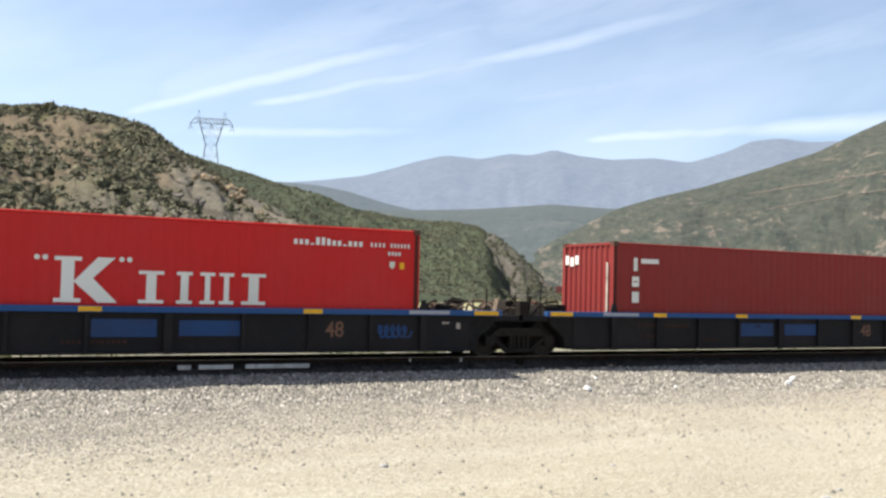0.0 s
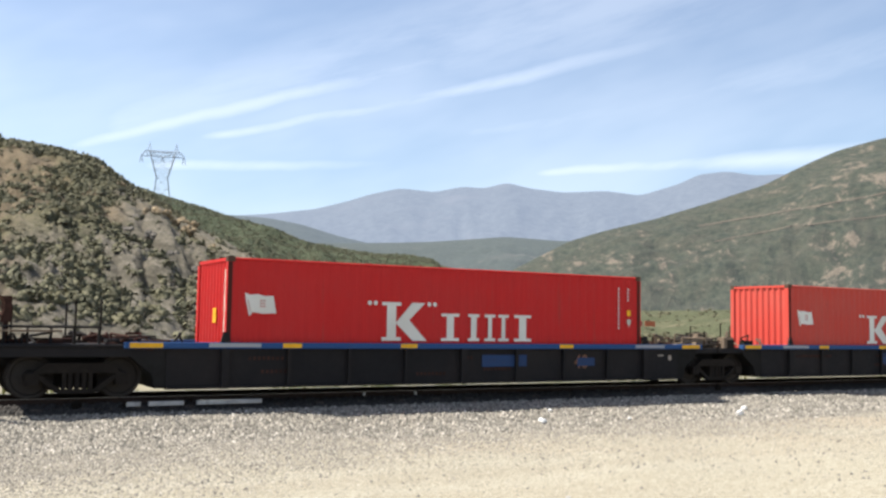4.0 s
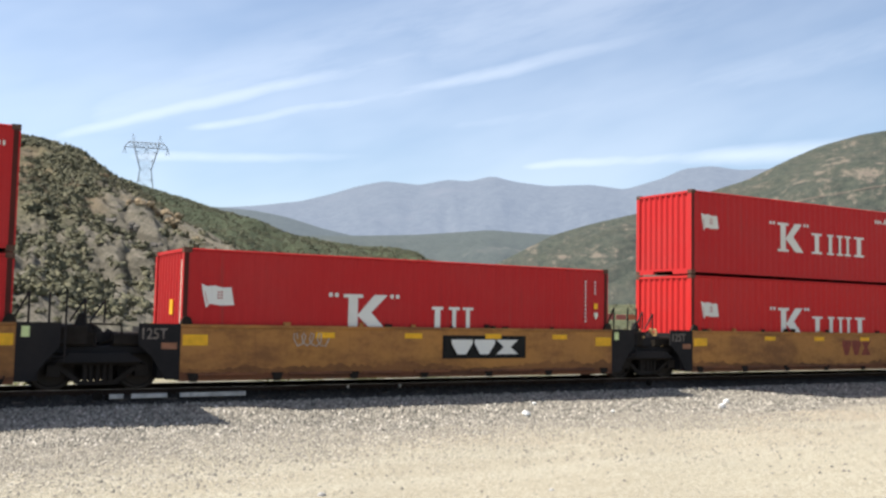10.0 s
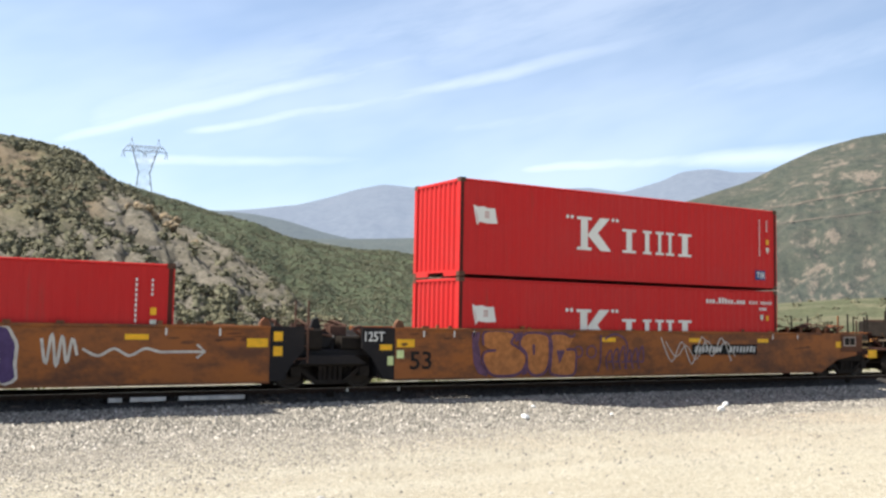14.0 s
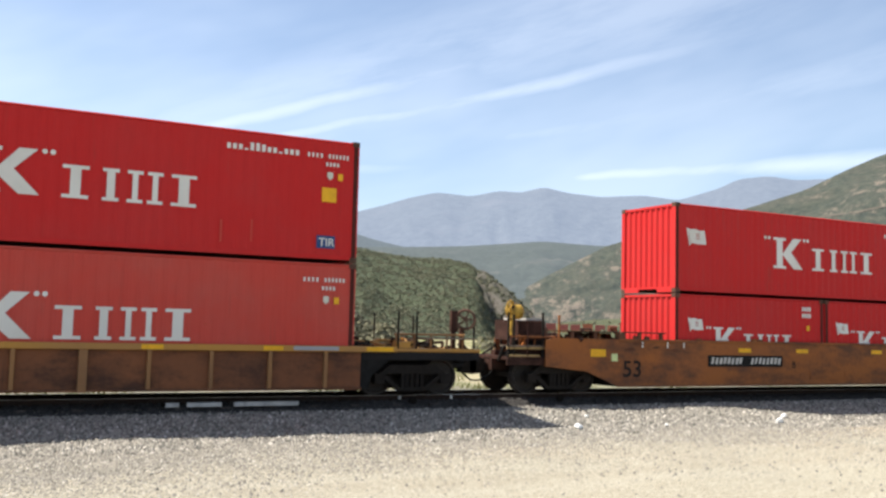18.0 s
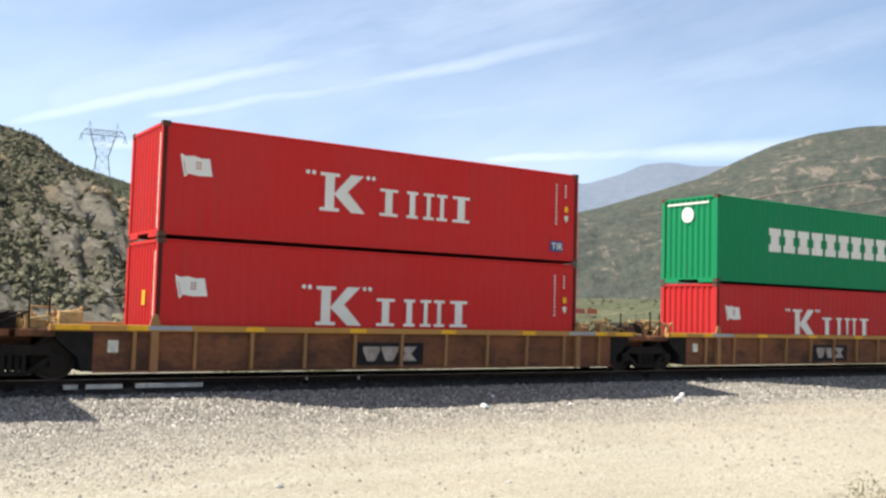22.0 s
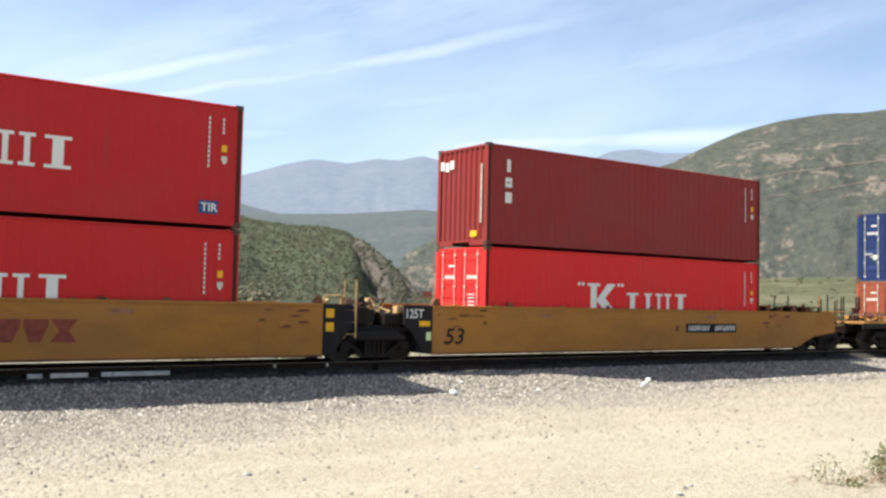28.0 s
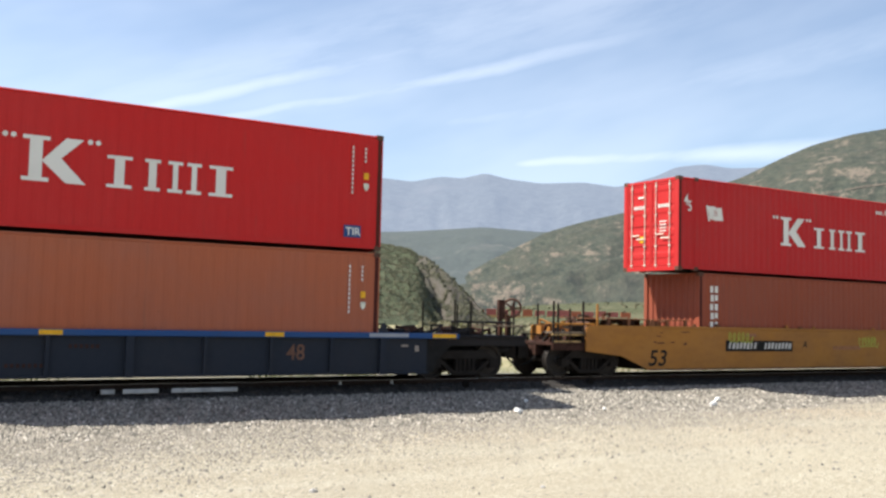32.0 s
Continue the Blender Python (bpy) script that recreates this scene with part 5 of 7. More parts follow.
def dents(c, L, H):
    for x, z, w, h in ((2.55, 0.9, 0.05, 1.1), (8.9, 0.3, 0.04, 0.5), (9.6, 0.35, 0.03, 0.5)):
        decal(c, [rect(x, z, w, h)], -HALF - 0.001, RED_FADED, "scrape", "pale vertical scrape")


def end_stripe(c, L, H):
    decal_on_end(c, -HALF + 0.14, H * 0.07, 0.06, H * 0.83, PALE, "pale_stripe")


def end_sticker(c, L, H):
    part("warning_sticker", Form().box(-0.002, 0.012, -0.42, -0.18, H * 0.48, H * 0.48 + 0.34), YELLOW, c)


def lessor_small(c, L, H):
    """A lessor's mark, upright along the left edge, and its smaller twin on the end."""
    y, x = -HALF - 0.001, 0.62
    top = H - 0.45
    s = [rect(x + 0.07, top - 0.34, 0.13, 0.36), rect(x + 0.02, top - 0.78, 0.24, 0.28), rect(x + 0.02, top - 1.22, 0.24, 0.30)]
    d = decal(c, s, y, WHITE, "lessor_mark", "white lessor mark in upright blocks")
    decal(d, [rect(x + 0.07, top - 0.66, 0.13, 0.035)], y - 0.005, MAROON, "mark_slot")
    for i in range(3):
        decal_on_end(c, 0.42 + 0.24 * i, H - 0.62 - 0.05 * (i == 1), 0.17, 0.26, WHITE, "lessor_mark")
    decal_on_end(c, -HALF + 0.25, H * 0.22, 0.09, H * 0.58, FADED_WHITE, "number_row")
    part("warning_sticker", Form().box(-0.002, 0.012, -0.75, -0.45, 0.25, 0.42), YELLOW, c)


def small_plate(c, L, H):
    decal(c, [rect(0.95, H - 0.58, 0.62, 0.13)], -HALF - 0.001, WHITE, "white_plate")


def lessor_tall(c, L, H):
    y, x = -HALF - 0.001, 0.47
    s = []
    for i in range(5):
        z = H - 0.62 - 0.275 * i
        s += [rect(x + 0.02 * (i % 2), z, 0.13, 0.20), rect(x + 0.20, z + 0.03 * (i % 2), 0.13, 0.20 - 0.03 * (i % 2))]
    decal(c, s, y, WHITE, "lessor_mark", "white lessor mark in upright blocks")


def line_mark(c, L, H):
    """A large white company mark on green, as blocks."""
    y, x, z = -HALF - 0.001, 2.58, H - 1.75
    for i in range(9):
        a = x + 0.778 * i
        decal(c, [slab(a + 0.03, z, 0.62, 0.80, 0.10, 0.25)], y, WHITE, "mark_block", "large white mark block")
    decal(c, [rect(10.06 + 0.13 * i, H - 0.33, 0.045, 0.12) for i in range(12)] + [rect(10.70 + 0.13 * i, H - 0.53, 0.045, 0.11) for i in range(4)], y, WHITE, "number_row")
    shield(c, 11.42, H - 0.72)
    decal(c, [rect(11.44, H - 0.98, 0.10, 0.15)], y, YELLOW, "height_sticker")
    part("emblem_disc", Form().tube((-0.004, 0.05, H - 0.62), (0.012, 0.05, H - 0.62), 0.26, 16), WHITE, c, "white round emblem")
    part("number_row", Form().box(0.0, 0.012, -0.85, 0.95, H - 0.27, H - 0.21), WHITE, c)


def round_mark(c, L, H):
    y, x, z = -HALF - 0.001, 0.50, H - 0.68
    decal(c, [disc(x + 0.17, z + 0.20, 0.20), rect(x + 0.42, z, 0.30, 0.40)], y, MARKRED, "red_mark", "red company mark")
    decal(c, [disc(x + 0.92 + 0.33 * i, z + 0.17, 0.175, 14, 0.85) for i in range(5)], y, WHITE, "white_mark", "white company mark")
    decal(c, [disc(x + 0.92 + 0.33 * i, z + 0.17, 0.06, 8) for i in (1, 2, 4)], y - 0.005, NAVY, "mark_hole")
    decal(c, [disc(x - 0.05, 0.3, 0.05, 8)], y, WHITE, "sticker")
    decal(c, [rect(x - 0.6, 0.95, 0.12, 0.42)], y - 0.012, DULL_ORANGE, "rust_spot")
    numbers_tall(c, L, H)
    decal(c, [[(L - 0.70, H - 1.55), (L - 0.48, H - 1.55), (L - 0.59, H - 1.36)]], y, YELLOW, "warning_sticker")


def panel_mark(c, L, H):
    y, x, z = -HALF - 0.001, 0.62, H - 0.86
    p = decal(c, [rect(x, z, 1.05, 0.58)], y, PANEL_GREY, "mark_panel", "dark grey panel with pale bars and a yellow wedge")
    decal(p, [rect(x + 0.06, z + 0.07, 0.10, 0.42)] + [rect(x + 0.24 + 0.125 * i, z + 0.09, 0.08, 0.17) for i in range(6)], y - 0.005, WHITE, "panel_mark")
    decal(p, [[(x + 0.22, z + 0.46), (x + 0.98, z + 0.28), (x + 0.98, z + 0.50)]], y - 0.005, YELLOW, "yellow_wedge")


def diamond(c, L, H):
    y, x, z = -HALF - 0.001, 2.92, H - 0.44
    decal(c, [[(x, z - 0.26), (x + 0.22, z - 0.04), (x - 0.22, z - 0.04)]], y, BLACK, "hazard_diamond", "hazard diamond, black below")
    decal(c, [[(x - 0.22, z - 0.04), (x + 0.22, z - 0.04), (x, z + 0.18)]], y, WHITE, "hazard_diamond", "hazard diamond, white above")
    decal(c, [disc(x + 0.62, z + 0.02, 0.06, 8), rect(x + 0.57, z - 0.22, 0.1, 0.1)], y, PALE, "sticker")
    numbers_small(c, L, H)


def numbers_small(c, L, H):
    y = -HALF - 0.001
    decal(c, [rect(L - 0.95 + 0.1 * i, H - 0.38 - 0.2 * j, 0.07, 0.13) for i in range(4) for j in range(2)], y, WHITE, "number_row")
    decal(c, [rect(L - 0.75, H - 0.98, 0.12, 0.16)], y, YELLOW, "height_sticker")


def forty_five(c, L, H):
    for x, s in ((0.22, 0.32), (L - 0.55, 0.32)):
        word(c, "4", x, -HALF - 0.006, H - 0.88, s, WHITE, "size_figure", bold=0.8)
        word(c, "5", x + 0.16, -HALF - 0.006, H - 1.06, s, WHITE, "size_figure", bold=0.8)


KW = (flag, logo, url)
KT = (flag, logo, numbers_tall)
F40, F20, F45, LOW, HIGH = 12.192, 6.058, 13.716, 2.591, 2.896

WALL = "{} steel container with white company mark, in a wagon well"
OVER = "{} steel container with white company mark, stacked on another"


def build_containers():
    out = []

    def put(x, z, *a, **k):
        out.append(container(x, z, *a, **k))
        return z + a[1] + 0.028
    z0 = 0.36
    put(16.06, z0, F40, HIGH, MAROON, "wall", "maroon steel freight container with white lessor mark, in a wagon well", (lessor_small, small_plate, numbers_tall))
    put(-2.02, z0, F40, HIGH, RED, "wall", WALL.format("red"), KW + (end_stripe,))
    put(-20.3, z0, F40, HIGH, RED_FADED, "wall", WALL.format("faded red"), KW)
    put(-38.72, z0, F40, HIGH, RED, "wall", WALL.format("red"), KT + (end_sticker, end_stripe))
    # yellow five-unit wagon
    z = put(-59.95, z0, F40, LOW, RED, "wall", WALL.format("red"), KW)
    put(-59.95, z, F40, HIGH, RED_DEEP, "door", OVER.format("deep red"), KT + (tir,))
    z = put(-75.46, z0, F40, HIGH, RED_FADED, "wall", WALL.format("faded red"), KW)
    put(-75.46, z, F40, LOW, RED_DEEP, "wall", OVER.format("dull red"), (flag, logo, numbers_flat, tir, patch))
    z = put(-90.93, z0, F40, HIGH, RED, "wall", WALL.format("red"), KT)
    put(-90.93, z, F40, LOW, RED_DEEP, "wall", OVER.format("deep red"), KW + (tir,))
    put(-106.42, z0, F40, HIGH, RED_DEEP, "wall", "deep red steel freight container alone, with a worn white mark", (flag, worn_logo, numbers_tall, end_stripe, end_sticker))
    z = put(-122.05, z0, F40, LOW, RED_DEEP, "wall", WALL.format("dull red"), KW + (patch,))
    put(-122.05, z, F40, LOW, RED_DEEP, "wall", OVER.format("dull red"), KW + (tir,))
    # orange three-unit wagon
    z = put(-143.95, z0, F40, LOW, RED, "wall", WALL.format("red"), KW)
    put(-143.95, z, F40, LOW, RED, "wall", OVER.format("red"), KT + (tir,))
    put(-163.5, z0, F40, LOW, RED, "wall", "red steel freight container alone in its well, white company mark", KT + (end_stripe,))
    z = put(-183.43, z0, F20, LOW, RED, "wall", "short red steel freight container with white company mark", (flag, logo, numbers_small))
    put(-177.29, z0, F20, LOW, RED, "wall", "short red steel freight container with white company mark", (flag, logo, numbers_small))
    put(-183.43, z, F40, LOW, RED, "wall", "red steel freight container with white mark, on two short ones", KW + (tir,))
    # brown five-unit wagon with ribbed sides
    z = put(-205.48, z0, F40, HIGH, RED_FADED, "door", "faded red steel freight container with end doors and white mark", (flag, logo, numbers_flat))
    put(-205.48, z, F40, HIGH, RED, "wall", "scraped red steel freight container stacked on a faded one", KW + (tir, yellow_box, dents, end_stripe, end_sticker))
    z = put(-222.25, z0, F40, LOW, RED_DEEP, "wall", WALL.format("deep red"), KT)
    put(-222.25, z, F40, HIGH, GREEN, "wall", "green steel freight container with a large white company mark", (line_mark,))
    z = put(-240.45, z0, F40, HIGH, RED, "wall", WALL.format("red"), KT + (end_sticker, end_stripe))
    put(-240.45, z, F40, LOW, RED, "wall", OVER.format("red"), KT + (tir, end_stripe))
    z = put(-258.55, z0, F40, HIGH, RED, "door", "red steel freight container with end doors and white mark", KT)
    put(-258.55, z, F40, HIGH, MAROON, "door", "maroon steel freight container with doors and a pale panel mark", (panel_mark, numbers_tall))
    z = put(-275.61, z0, F20, LOW, BROWN, "door", "short brown-orange steel freight container with end doors", (numbers_tall,))
    put(-269.33, z0, F20, LOW, RED_BRIGHT, "wall", "short bright red steel freight container with a hazard diamond", (flag, logo, diamond))
    put(-275.58, z, F40, HIGH, NAVY, "door", "navy blue steel freight container resting on two short ones", (round_mark,))
    # ochre three-unit wagon
    z1 = 0.40
    z = put(-297.84, z1, F40, HIGH, RED_BRIGHT, "door", "bright red steel freight container with end doors and white mark", (logo, numbers_tall))
    put(-297.84, z, F40, HIGH, MAROON, "wall", "maroon steel freight container with white lessor mark, on a red one", (lessor_small, numbers_tall))
    z = put(-317.36, z1, F40, HIGH, RED, "door", "red steel freight container with end doors and white mark", KT)
    put(-317.36, z, F40, HIGH, RED_DEEP, "wall", OVER.format("deep red"), KT + (tir, end_sticker, end_stripe))
    z = put(-336.75, z1, F40, HIGH, BROWN, "wall", "brown-orange steel freight container with white upright lessor mark", (lessor_tall, numbers_tall))
    put(-337.66, z, F45, HIGH, RED_DEEP, "door", "long deep red steel freight container overhanging the one below", KW + (tir, forty_five), dull=RED_DEEP)
    # slate wagon
    z = put(-360.06, z1, F40, HIGH, ORANGE_BROWN, "wall", "faded orange-brown steel freight container with rust along its top", (numbers_tall,))
    put(-360.06, z, F40, HIGH, RED, "wall", OVER.format("red"), KT + (tir,))
    return out


# ---------------------------------------------------------------- wagons
WHEEL_R = 0.46


def sideframe(y0, y1):
    f = Form()
    f.prism([(-0.98, 0.60), (-0.62, 0.87), (0.62, 0.87), (0.98, 0.60), (0.98, 0.50), (0.70, 0.66), (-0.70, 0.66), (-0.98, 0.50)], y0, y1)
    for s in (-1, 1):
        f.prism([(s * 0.86, 0.62), (s * 0.70, 0.62), (s * 0.24, 0.26), (s * 0.42, 0.26)], y0, y1)
        f.prism([(s * 0.30, 0.70), (s * 0.22, 0.70), (s * 0.22, 0.30), (s * 0.30, 0.30)], y0, y1)
        f.box(s * 0.89 - 0.13, s * 0.89 + 0.13, y0 - 0.03, y1 + 0.03, 0.42, 0.66)
        f.turned([(0.0, y0 - 0.06), (0.10, y0 - 0.06), (0.10, y0)], 10)
    f.prism([(-0.42, 0.33), (0.42, 0.33), (0.36, 0.24), (-0.36, 0.24)], y0, y1)
    for x in (-0.14, 0.0, 0.14):
        f.tube((x, (y0 + y1) / 2, 0.33), (x, (y0 + y1) / 2, 0.66), 0.055, 8)
    return f


def build_truck(parent, x):
    """A two-axle bogie under a wagon."""
    key = ("truck",)
    if key not in MESHES:
        f = Form()
        for a, b in ((-1.10, -0.98), (0.98, 1.10)):
            g = sideframe(a, b)
            k = len(f.v)
            f.v += g.v
            f.f += [tuple(i + k for i in q) for q in g.f]
        f.box(-0.22, 0.22, -0.98, 0.98, 0.55, 0.84)
        f.box(-0.40, 0.40, -0.62, 0.62, 0.32, 0.80).box(-0.62, -0.44, -0.86, 0.86, 0.30, 0.62).box(0.44, 0.62, -0.86, 0.86, 0.30, 0.62)
        MESHES[key] = f.mesh("bogie", GRIME)
        g = Form()
        for s in (-1, 1):
            rim = [(0.0, s * 0.70), (WHEEL_R - 0.08, s * 0.715), (WHEEL_R - 0.06, s * 0.69), (WHEEL_R + 0.028, s * 0.69), (WHEEL_R + 0.026, s * 0.715),
                   (WHEEL_R, s * 0.73), (WHEEL_R - 0.004, s * 0.83), (WHEEL_R - 0.07, s * 0.83), (WHEEL_R - 0.10, s * 0.79), (0.14, s * 0.80), (0.11, s * 0.86), (0.0, s * 0.86)]
            g.turned(rim, 24)
            for i in range(3):
                a = 2.1 * i
                g.tube((0.25 * math.cos(a), s * 0.79, 0.25 * math.sin(a)), (0.25 * math.cos(a), s * 0.805, 0.25 * math.sin(a)), 0.03, 6)
        g.tube((0, -1.08, 0), (0, 1.08, 0), 0.075, 10)
        MESHES["wheelset",] = g.mesh("wheelset", STEEL)
    truck = part("bogie", MESHES[key], None, parent)
    truck.location = (x, 0, 0)
    for s in (-0.89, 0.89):
        w = part("wheelset", MESHES["wheelset",], None, truck)
        w.location = (s, 0, RAIL_TOP + WHEEL_R)
        WHEELS.append(w)
    return truck


WHEELS = []
CARS = []


def coupler(parent, x, way):
    """Drawbar, knuckle and a hanging air hose at a wagon's end; way: +1 to the front."""
    f = Form().box(min(x, x - way * 1.2), max(x, x - way * 1.2), -0.10, 0.10, 0.74, 0.92)
    f.prism([(x - way * 0.30, 0.64), (x + way * 0.02, 0.60), (x + way * 0.14, 0.70), (x + way * 0.14, 1.02), (x - way * 0.05, 1.08), (x - way * 0.30, 1.0)], -0.17, 0.12)
    c = part("coupler", f, GRIME, parent)
    pts = [(x - way * 0.55, -0.34, 0.86), (x - way * 0.36, -0.36, 0.62), (x - way * 0.12, -0.32, 0.46), (x + way * 0.05, -0.30, 0.44)]
    part("air_hose", Form().bent(pts, 0.024, 6), BLACK, c)
    part("cut_lever", Form().bent([(x - way * 0.75, -1.2, 0.95), (x - way * 0.70, -0.5, 0.92), (x - way * 0.25, -0.2, 1.05)], 0.016, 5), GRIME, c)


def clutter(parent, x0, x1, z, material, seed, dense=10, high=0.35, dark=GRIME):
    """Pipes, valves and brackets on the deck over a bogie."""
    rnd = random.Random(seed)
    a, b = Form(), Form()
    for i in range(dense):
        x, y = rnd.uniform(x0 + 0.15, x1 - 0.15), rnd.uniform(-1.05, 0.8)
        h = rnd.uniform(0.12, high)
        pts = [(x, y, z), (x + rnd.uniform(-0.1, 0.1), y, z + h), (x + rnd.uniform(-0.6, 0.6), y + rnd.uniform(-0.4, 0.4), z + h * rnd.uniform(0.6, 1.1)), (x + rnd.uniform(-0.7, 0.7), y + rnd.uniform(-0.3, 0.3), z)]
        pts = [(min(max(p[0], x0), x1), p[1], p[2]) for p in pts]
        (a if i % 2 else b).bent(pts, rnd.choice((0.022, 0.03, 0.04)), 5)
        if i % 2 == 0:
            w = rnd.uniform(0.08, 0.26)
            (b if i % 4 else a).cut(x - w, x + w, y - 0.1, y + 0.12, z, z + rnd.uniform(0.08, high * 0.75), 0.015)
    tagged(part("brake_piping", a, material, parent), kind="stuff")
    tagged(part("brake_gear", b, dark, parent), kind="stuff")


def platform(car, unit, x_side, x_end, way, material, seed, kind):
    """The deck, rails and brake stand over the end bogie of a wagon."""
    lo, hi = sorted((x_side, x_end))
    if kind == "rib":
        part("end_deck", Form().cut(lo, hi, -1.26, 1.26, 1.19, 1.27, 0.02), material, unit)
        # sills coloured black for the shade below the deck edge
        part("end_sill", Form().box(lo, hi, -1.22, -1.16, 1.00, 1.188).box(lo, hi, 1.16, 1.22, 1.00, 1.188).box(lo, hi, -0.40, 0.40, 0.80, 1.188), WAGON_BLACK, unit)
        top = 1.26
    else:
        part("end_deck", Form().cut(lo, hi, -1.20, 1.20, 1.02, 1.10, 0.02), DARKRUST, unit)
        part("end_sill", Form().box(lo, hi, -1.19, -1.13, 0.88, 1.018).box(lo, hi, 1.13, 1.19, 0.88, 1.018).box(lo, hi, -0.40, 0.40, 0.72, 1.018), DARKRUST if seed > 100 else material, unit)
        hx = sorted((x_side - way * 1.0, x_side + way * 0.1))
        part("end_housing", Form().box(hx[0], hx[1], -1.18, 1.18, 0.90, 1.42), GRIME, unit)
        top = 1.10
    if kind == "rib":
        for d, y, h in ((1.75, -1.16, 2.16), (2.25, -1.16, 2.20), (0.75, 1.1, 2.1), (1.9, 1.1, 2.15)):
            part("grab_post", Form().tube((x_end - way * d, y, top), (x_end - way * d, y, h), 0.024, 6), GRIME, unit)
        run = [(x_end - way * d, -1.05, 1.62) for d in (0.35, 2.3)]
        part("walkway_rail", Form().bent(run, 0.03, 5), RIB_YELLOW if material is CHORD_YELLOW else material, unit)
        for d in (0.4, 0.85, 1.3, 1.75, 2.25):
            part("rail_stub", Form().tube((x_end - way * d, -1.05, top), (x_end - way * d, -1.05, 1.62), 0.028, 5), RIB_YELLOW if material is CHORD_YELLOW else material, unit)
        xb = x_end - way * 0.22
        stand = part("brake_stand", Form().box(xb - way * 0.25 - 0.10, xb - way * 0.25 + 0.10, -0.75, -0.65, 1.70, 2.24).box(xb - 0.06, xb + 0.06, -0.72, -0.62, top, 1.8).box(xb - way * 0.25 - 0.05, xb - way * 0.25 + 0.05, -0.72, -0.62, top, 1.75), DARKRUST, unit)
        wheel, hub = (xb, -0.86, 2.02), CASTING
    else:
        for d, h, mt in ((0.04, 2.24, GRIME), (0.20, 2.18, GRIME), (0.62, 2.05, DARKRUST), (1.10, 2.26, GRIME), (1.62, 2.20, material)):
            part("grab_post", Form().tube((x_end - way * d, -1.16, top - 0.1), (x_end - way * d, -1.16, h), 0.032, 6), mt, unit)
        for d in (0.3, 1.2):
            part("grab_post", Form().tube((x_end - way * d, 1.1, top), (x_end - way * d, 1.1, 2.2), 0.03, 6), GRIME, unit)
        for d0, d1, z in ((0.05, 1.5, 1.62), (0.0, 1.3, 1.32), (0.05, 1.0, 1.12)):
            part("step_rail", Form().tube((x_end - way * d0, -1.16, z), (x_end - way * d1, -1.16, z), 0.034, 5), TAN_STEEL if z < 1.6 else material, unit)
        geared = seed < 100 or (seed < 150 and way < 0)
        if geared:
            part("gear_housing", Form().cut(*sorted((x_end - way * 0.60, x_end - way * 1.45)), -0.75, 0.45, 1.52, 2.05, 0.04), DARKRUST if seed > 100 else GRIME, unit)
            part("pale_board", Form().box(*sorted((x_end - way * 0.85, x_end - way * 1.40)), -0.70, 0.40, 2.05, 2.11), DARKRUST if seed < 100 else CHALK, unit)
            for d in (0.76, 1.31):
                part("housing_leg", Form().box(x_end - way * d - 0.06, x_end - way * d + 0.06, -0.6, -0.4, top, 1.52), GRIME, unit)
        xb = x_end - way * 0.30
        stand = part("brake_stand", Form().box(xb - 0.05, xb + 0.05, -0.95, -0.85, top, 2.42 if geared else 1.5).prism([(xb - 0.25, top), (xb + 0.25, top), (xb + 0.05, 1.45), (xb - 0.05, 1.45)], -0.92, -0.88), DARKRUST if seed > 100 else GRIME, unit)
        golden = 100 < seed < 150
        wheel, hub = (xb + way * 0.10, -0.98, 2.30), GOLD if golden else GRIME
        if geared and seed > 100:
            part("mast_cover", Form().cut(xb - 0.075, xb + 0.045, -0.97, -0.84, 1.62, 2.30, 0.02), GOLD if golden else TAN_STEEL, stand)
            if golden:
                part("gear_drum", Form().turned([(0.0, -0.16), (0.17, -0.16), (0.20, -0.12), (0.20, 0.12), (0.17, 0.16), (0.0, 0.16)], 14, "x"), hub, stand).location = (xb - way * 0.16, -0.80, 2.26)
        if way > 0 and golden:
            part("reflector_plate", Form().box(x_end - 0.05, x_end + 0.42, -1.20, -1.17, 0.76, 1.03), YELLOW, unit)
        if not geared:
            wheel = None
    spokes = Form().turned([(0.21, -0.02), (0.25, -0.035), (0.275, 0.0), (0.25, 0.035), (0.21, 0.02), (0.21, -0.02)], 18).turned([(0.0, -0.03), (0.07, -0.03), (0.07, 0.04)], 10)
    for a in range(5):
        spokes.tube((0, 0, 0), (0.23 * math.cos(1.257 * a), 0, 0.23 * math.sin(1.257 * a)), 0.022, 5)
    if wheel:
        w = part("brake_wheel", spokes, hub, stand)
        w.location, w.rotation_euler = wheel, (0, 0, radians(-35 * way))
    xb = x_end - way * 0.72
    if kind != "rib":
        part("tool_box", Form().cut(xb - way * 0.55 - 0.2, xb - way * 0.55 + 0.2, -0.7, -0.2, top, top + 0.48), GRIME, unit)
        part("air_tank", Form().tube((xb - way * 1.3, -0.5, top + 0.36), (xb - way * 1.3, 0.6, top + 0.36), 0.26, 12), CASTING, unit)
    part("walkway", Form().box(*sorted((x_end - way * 0.05, x_end - way * 1.5)), -1.2, -0.75, top + 0.25, top + 0.29), DECK, unit)
    clutter(unit, *sorted((x_side - way * 0.9, x_end - way * 0.5)), top + (0.2 if kind != "rib" else 0.0), material, seed, 14, 0.45 if kind != "rib" else 0.26, DARKRUST)
    clutter(unit, *sorted((x_side - way * 0.3, x_end)), top - 0.1, DARKRUST, seed + 5, 14, 0.5 if kind != "rib" else 0.3, GRIME)
    coupler(unit, x_end + way * 0.38, way)


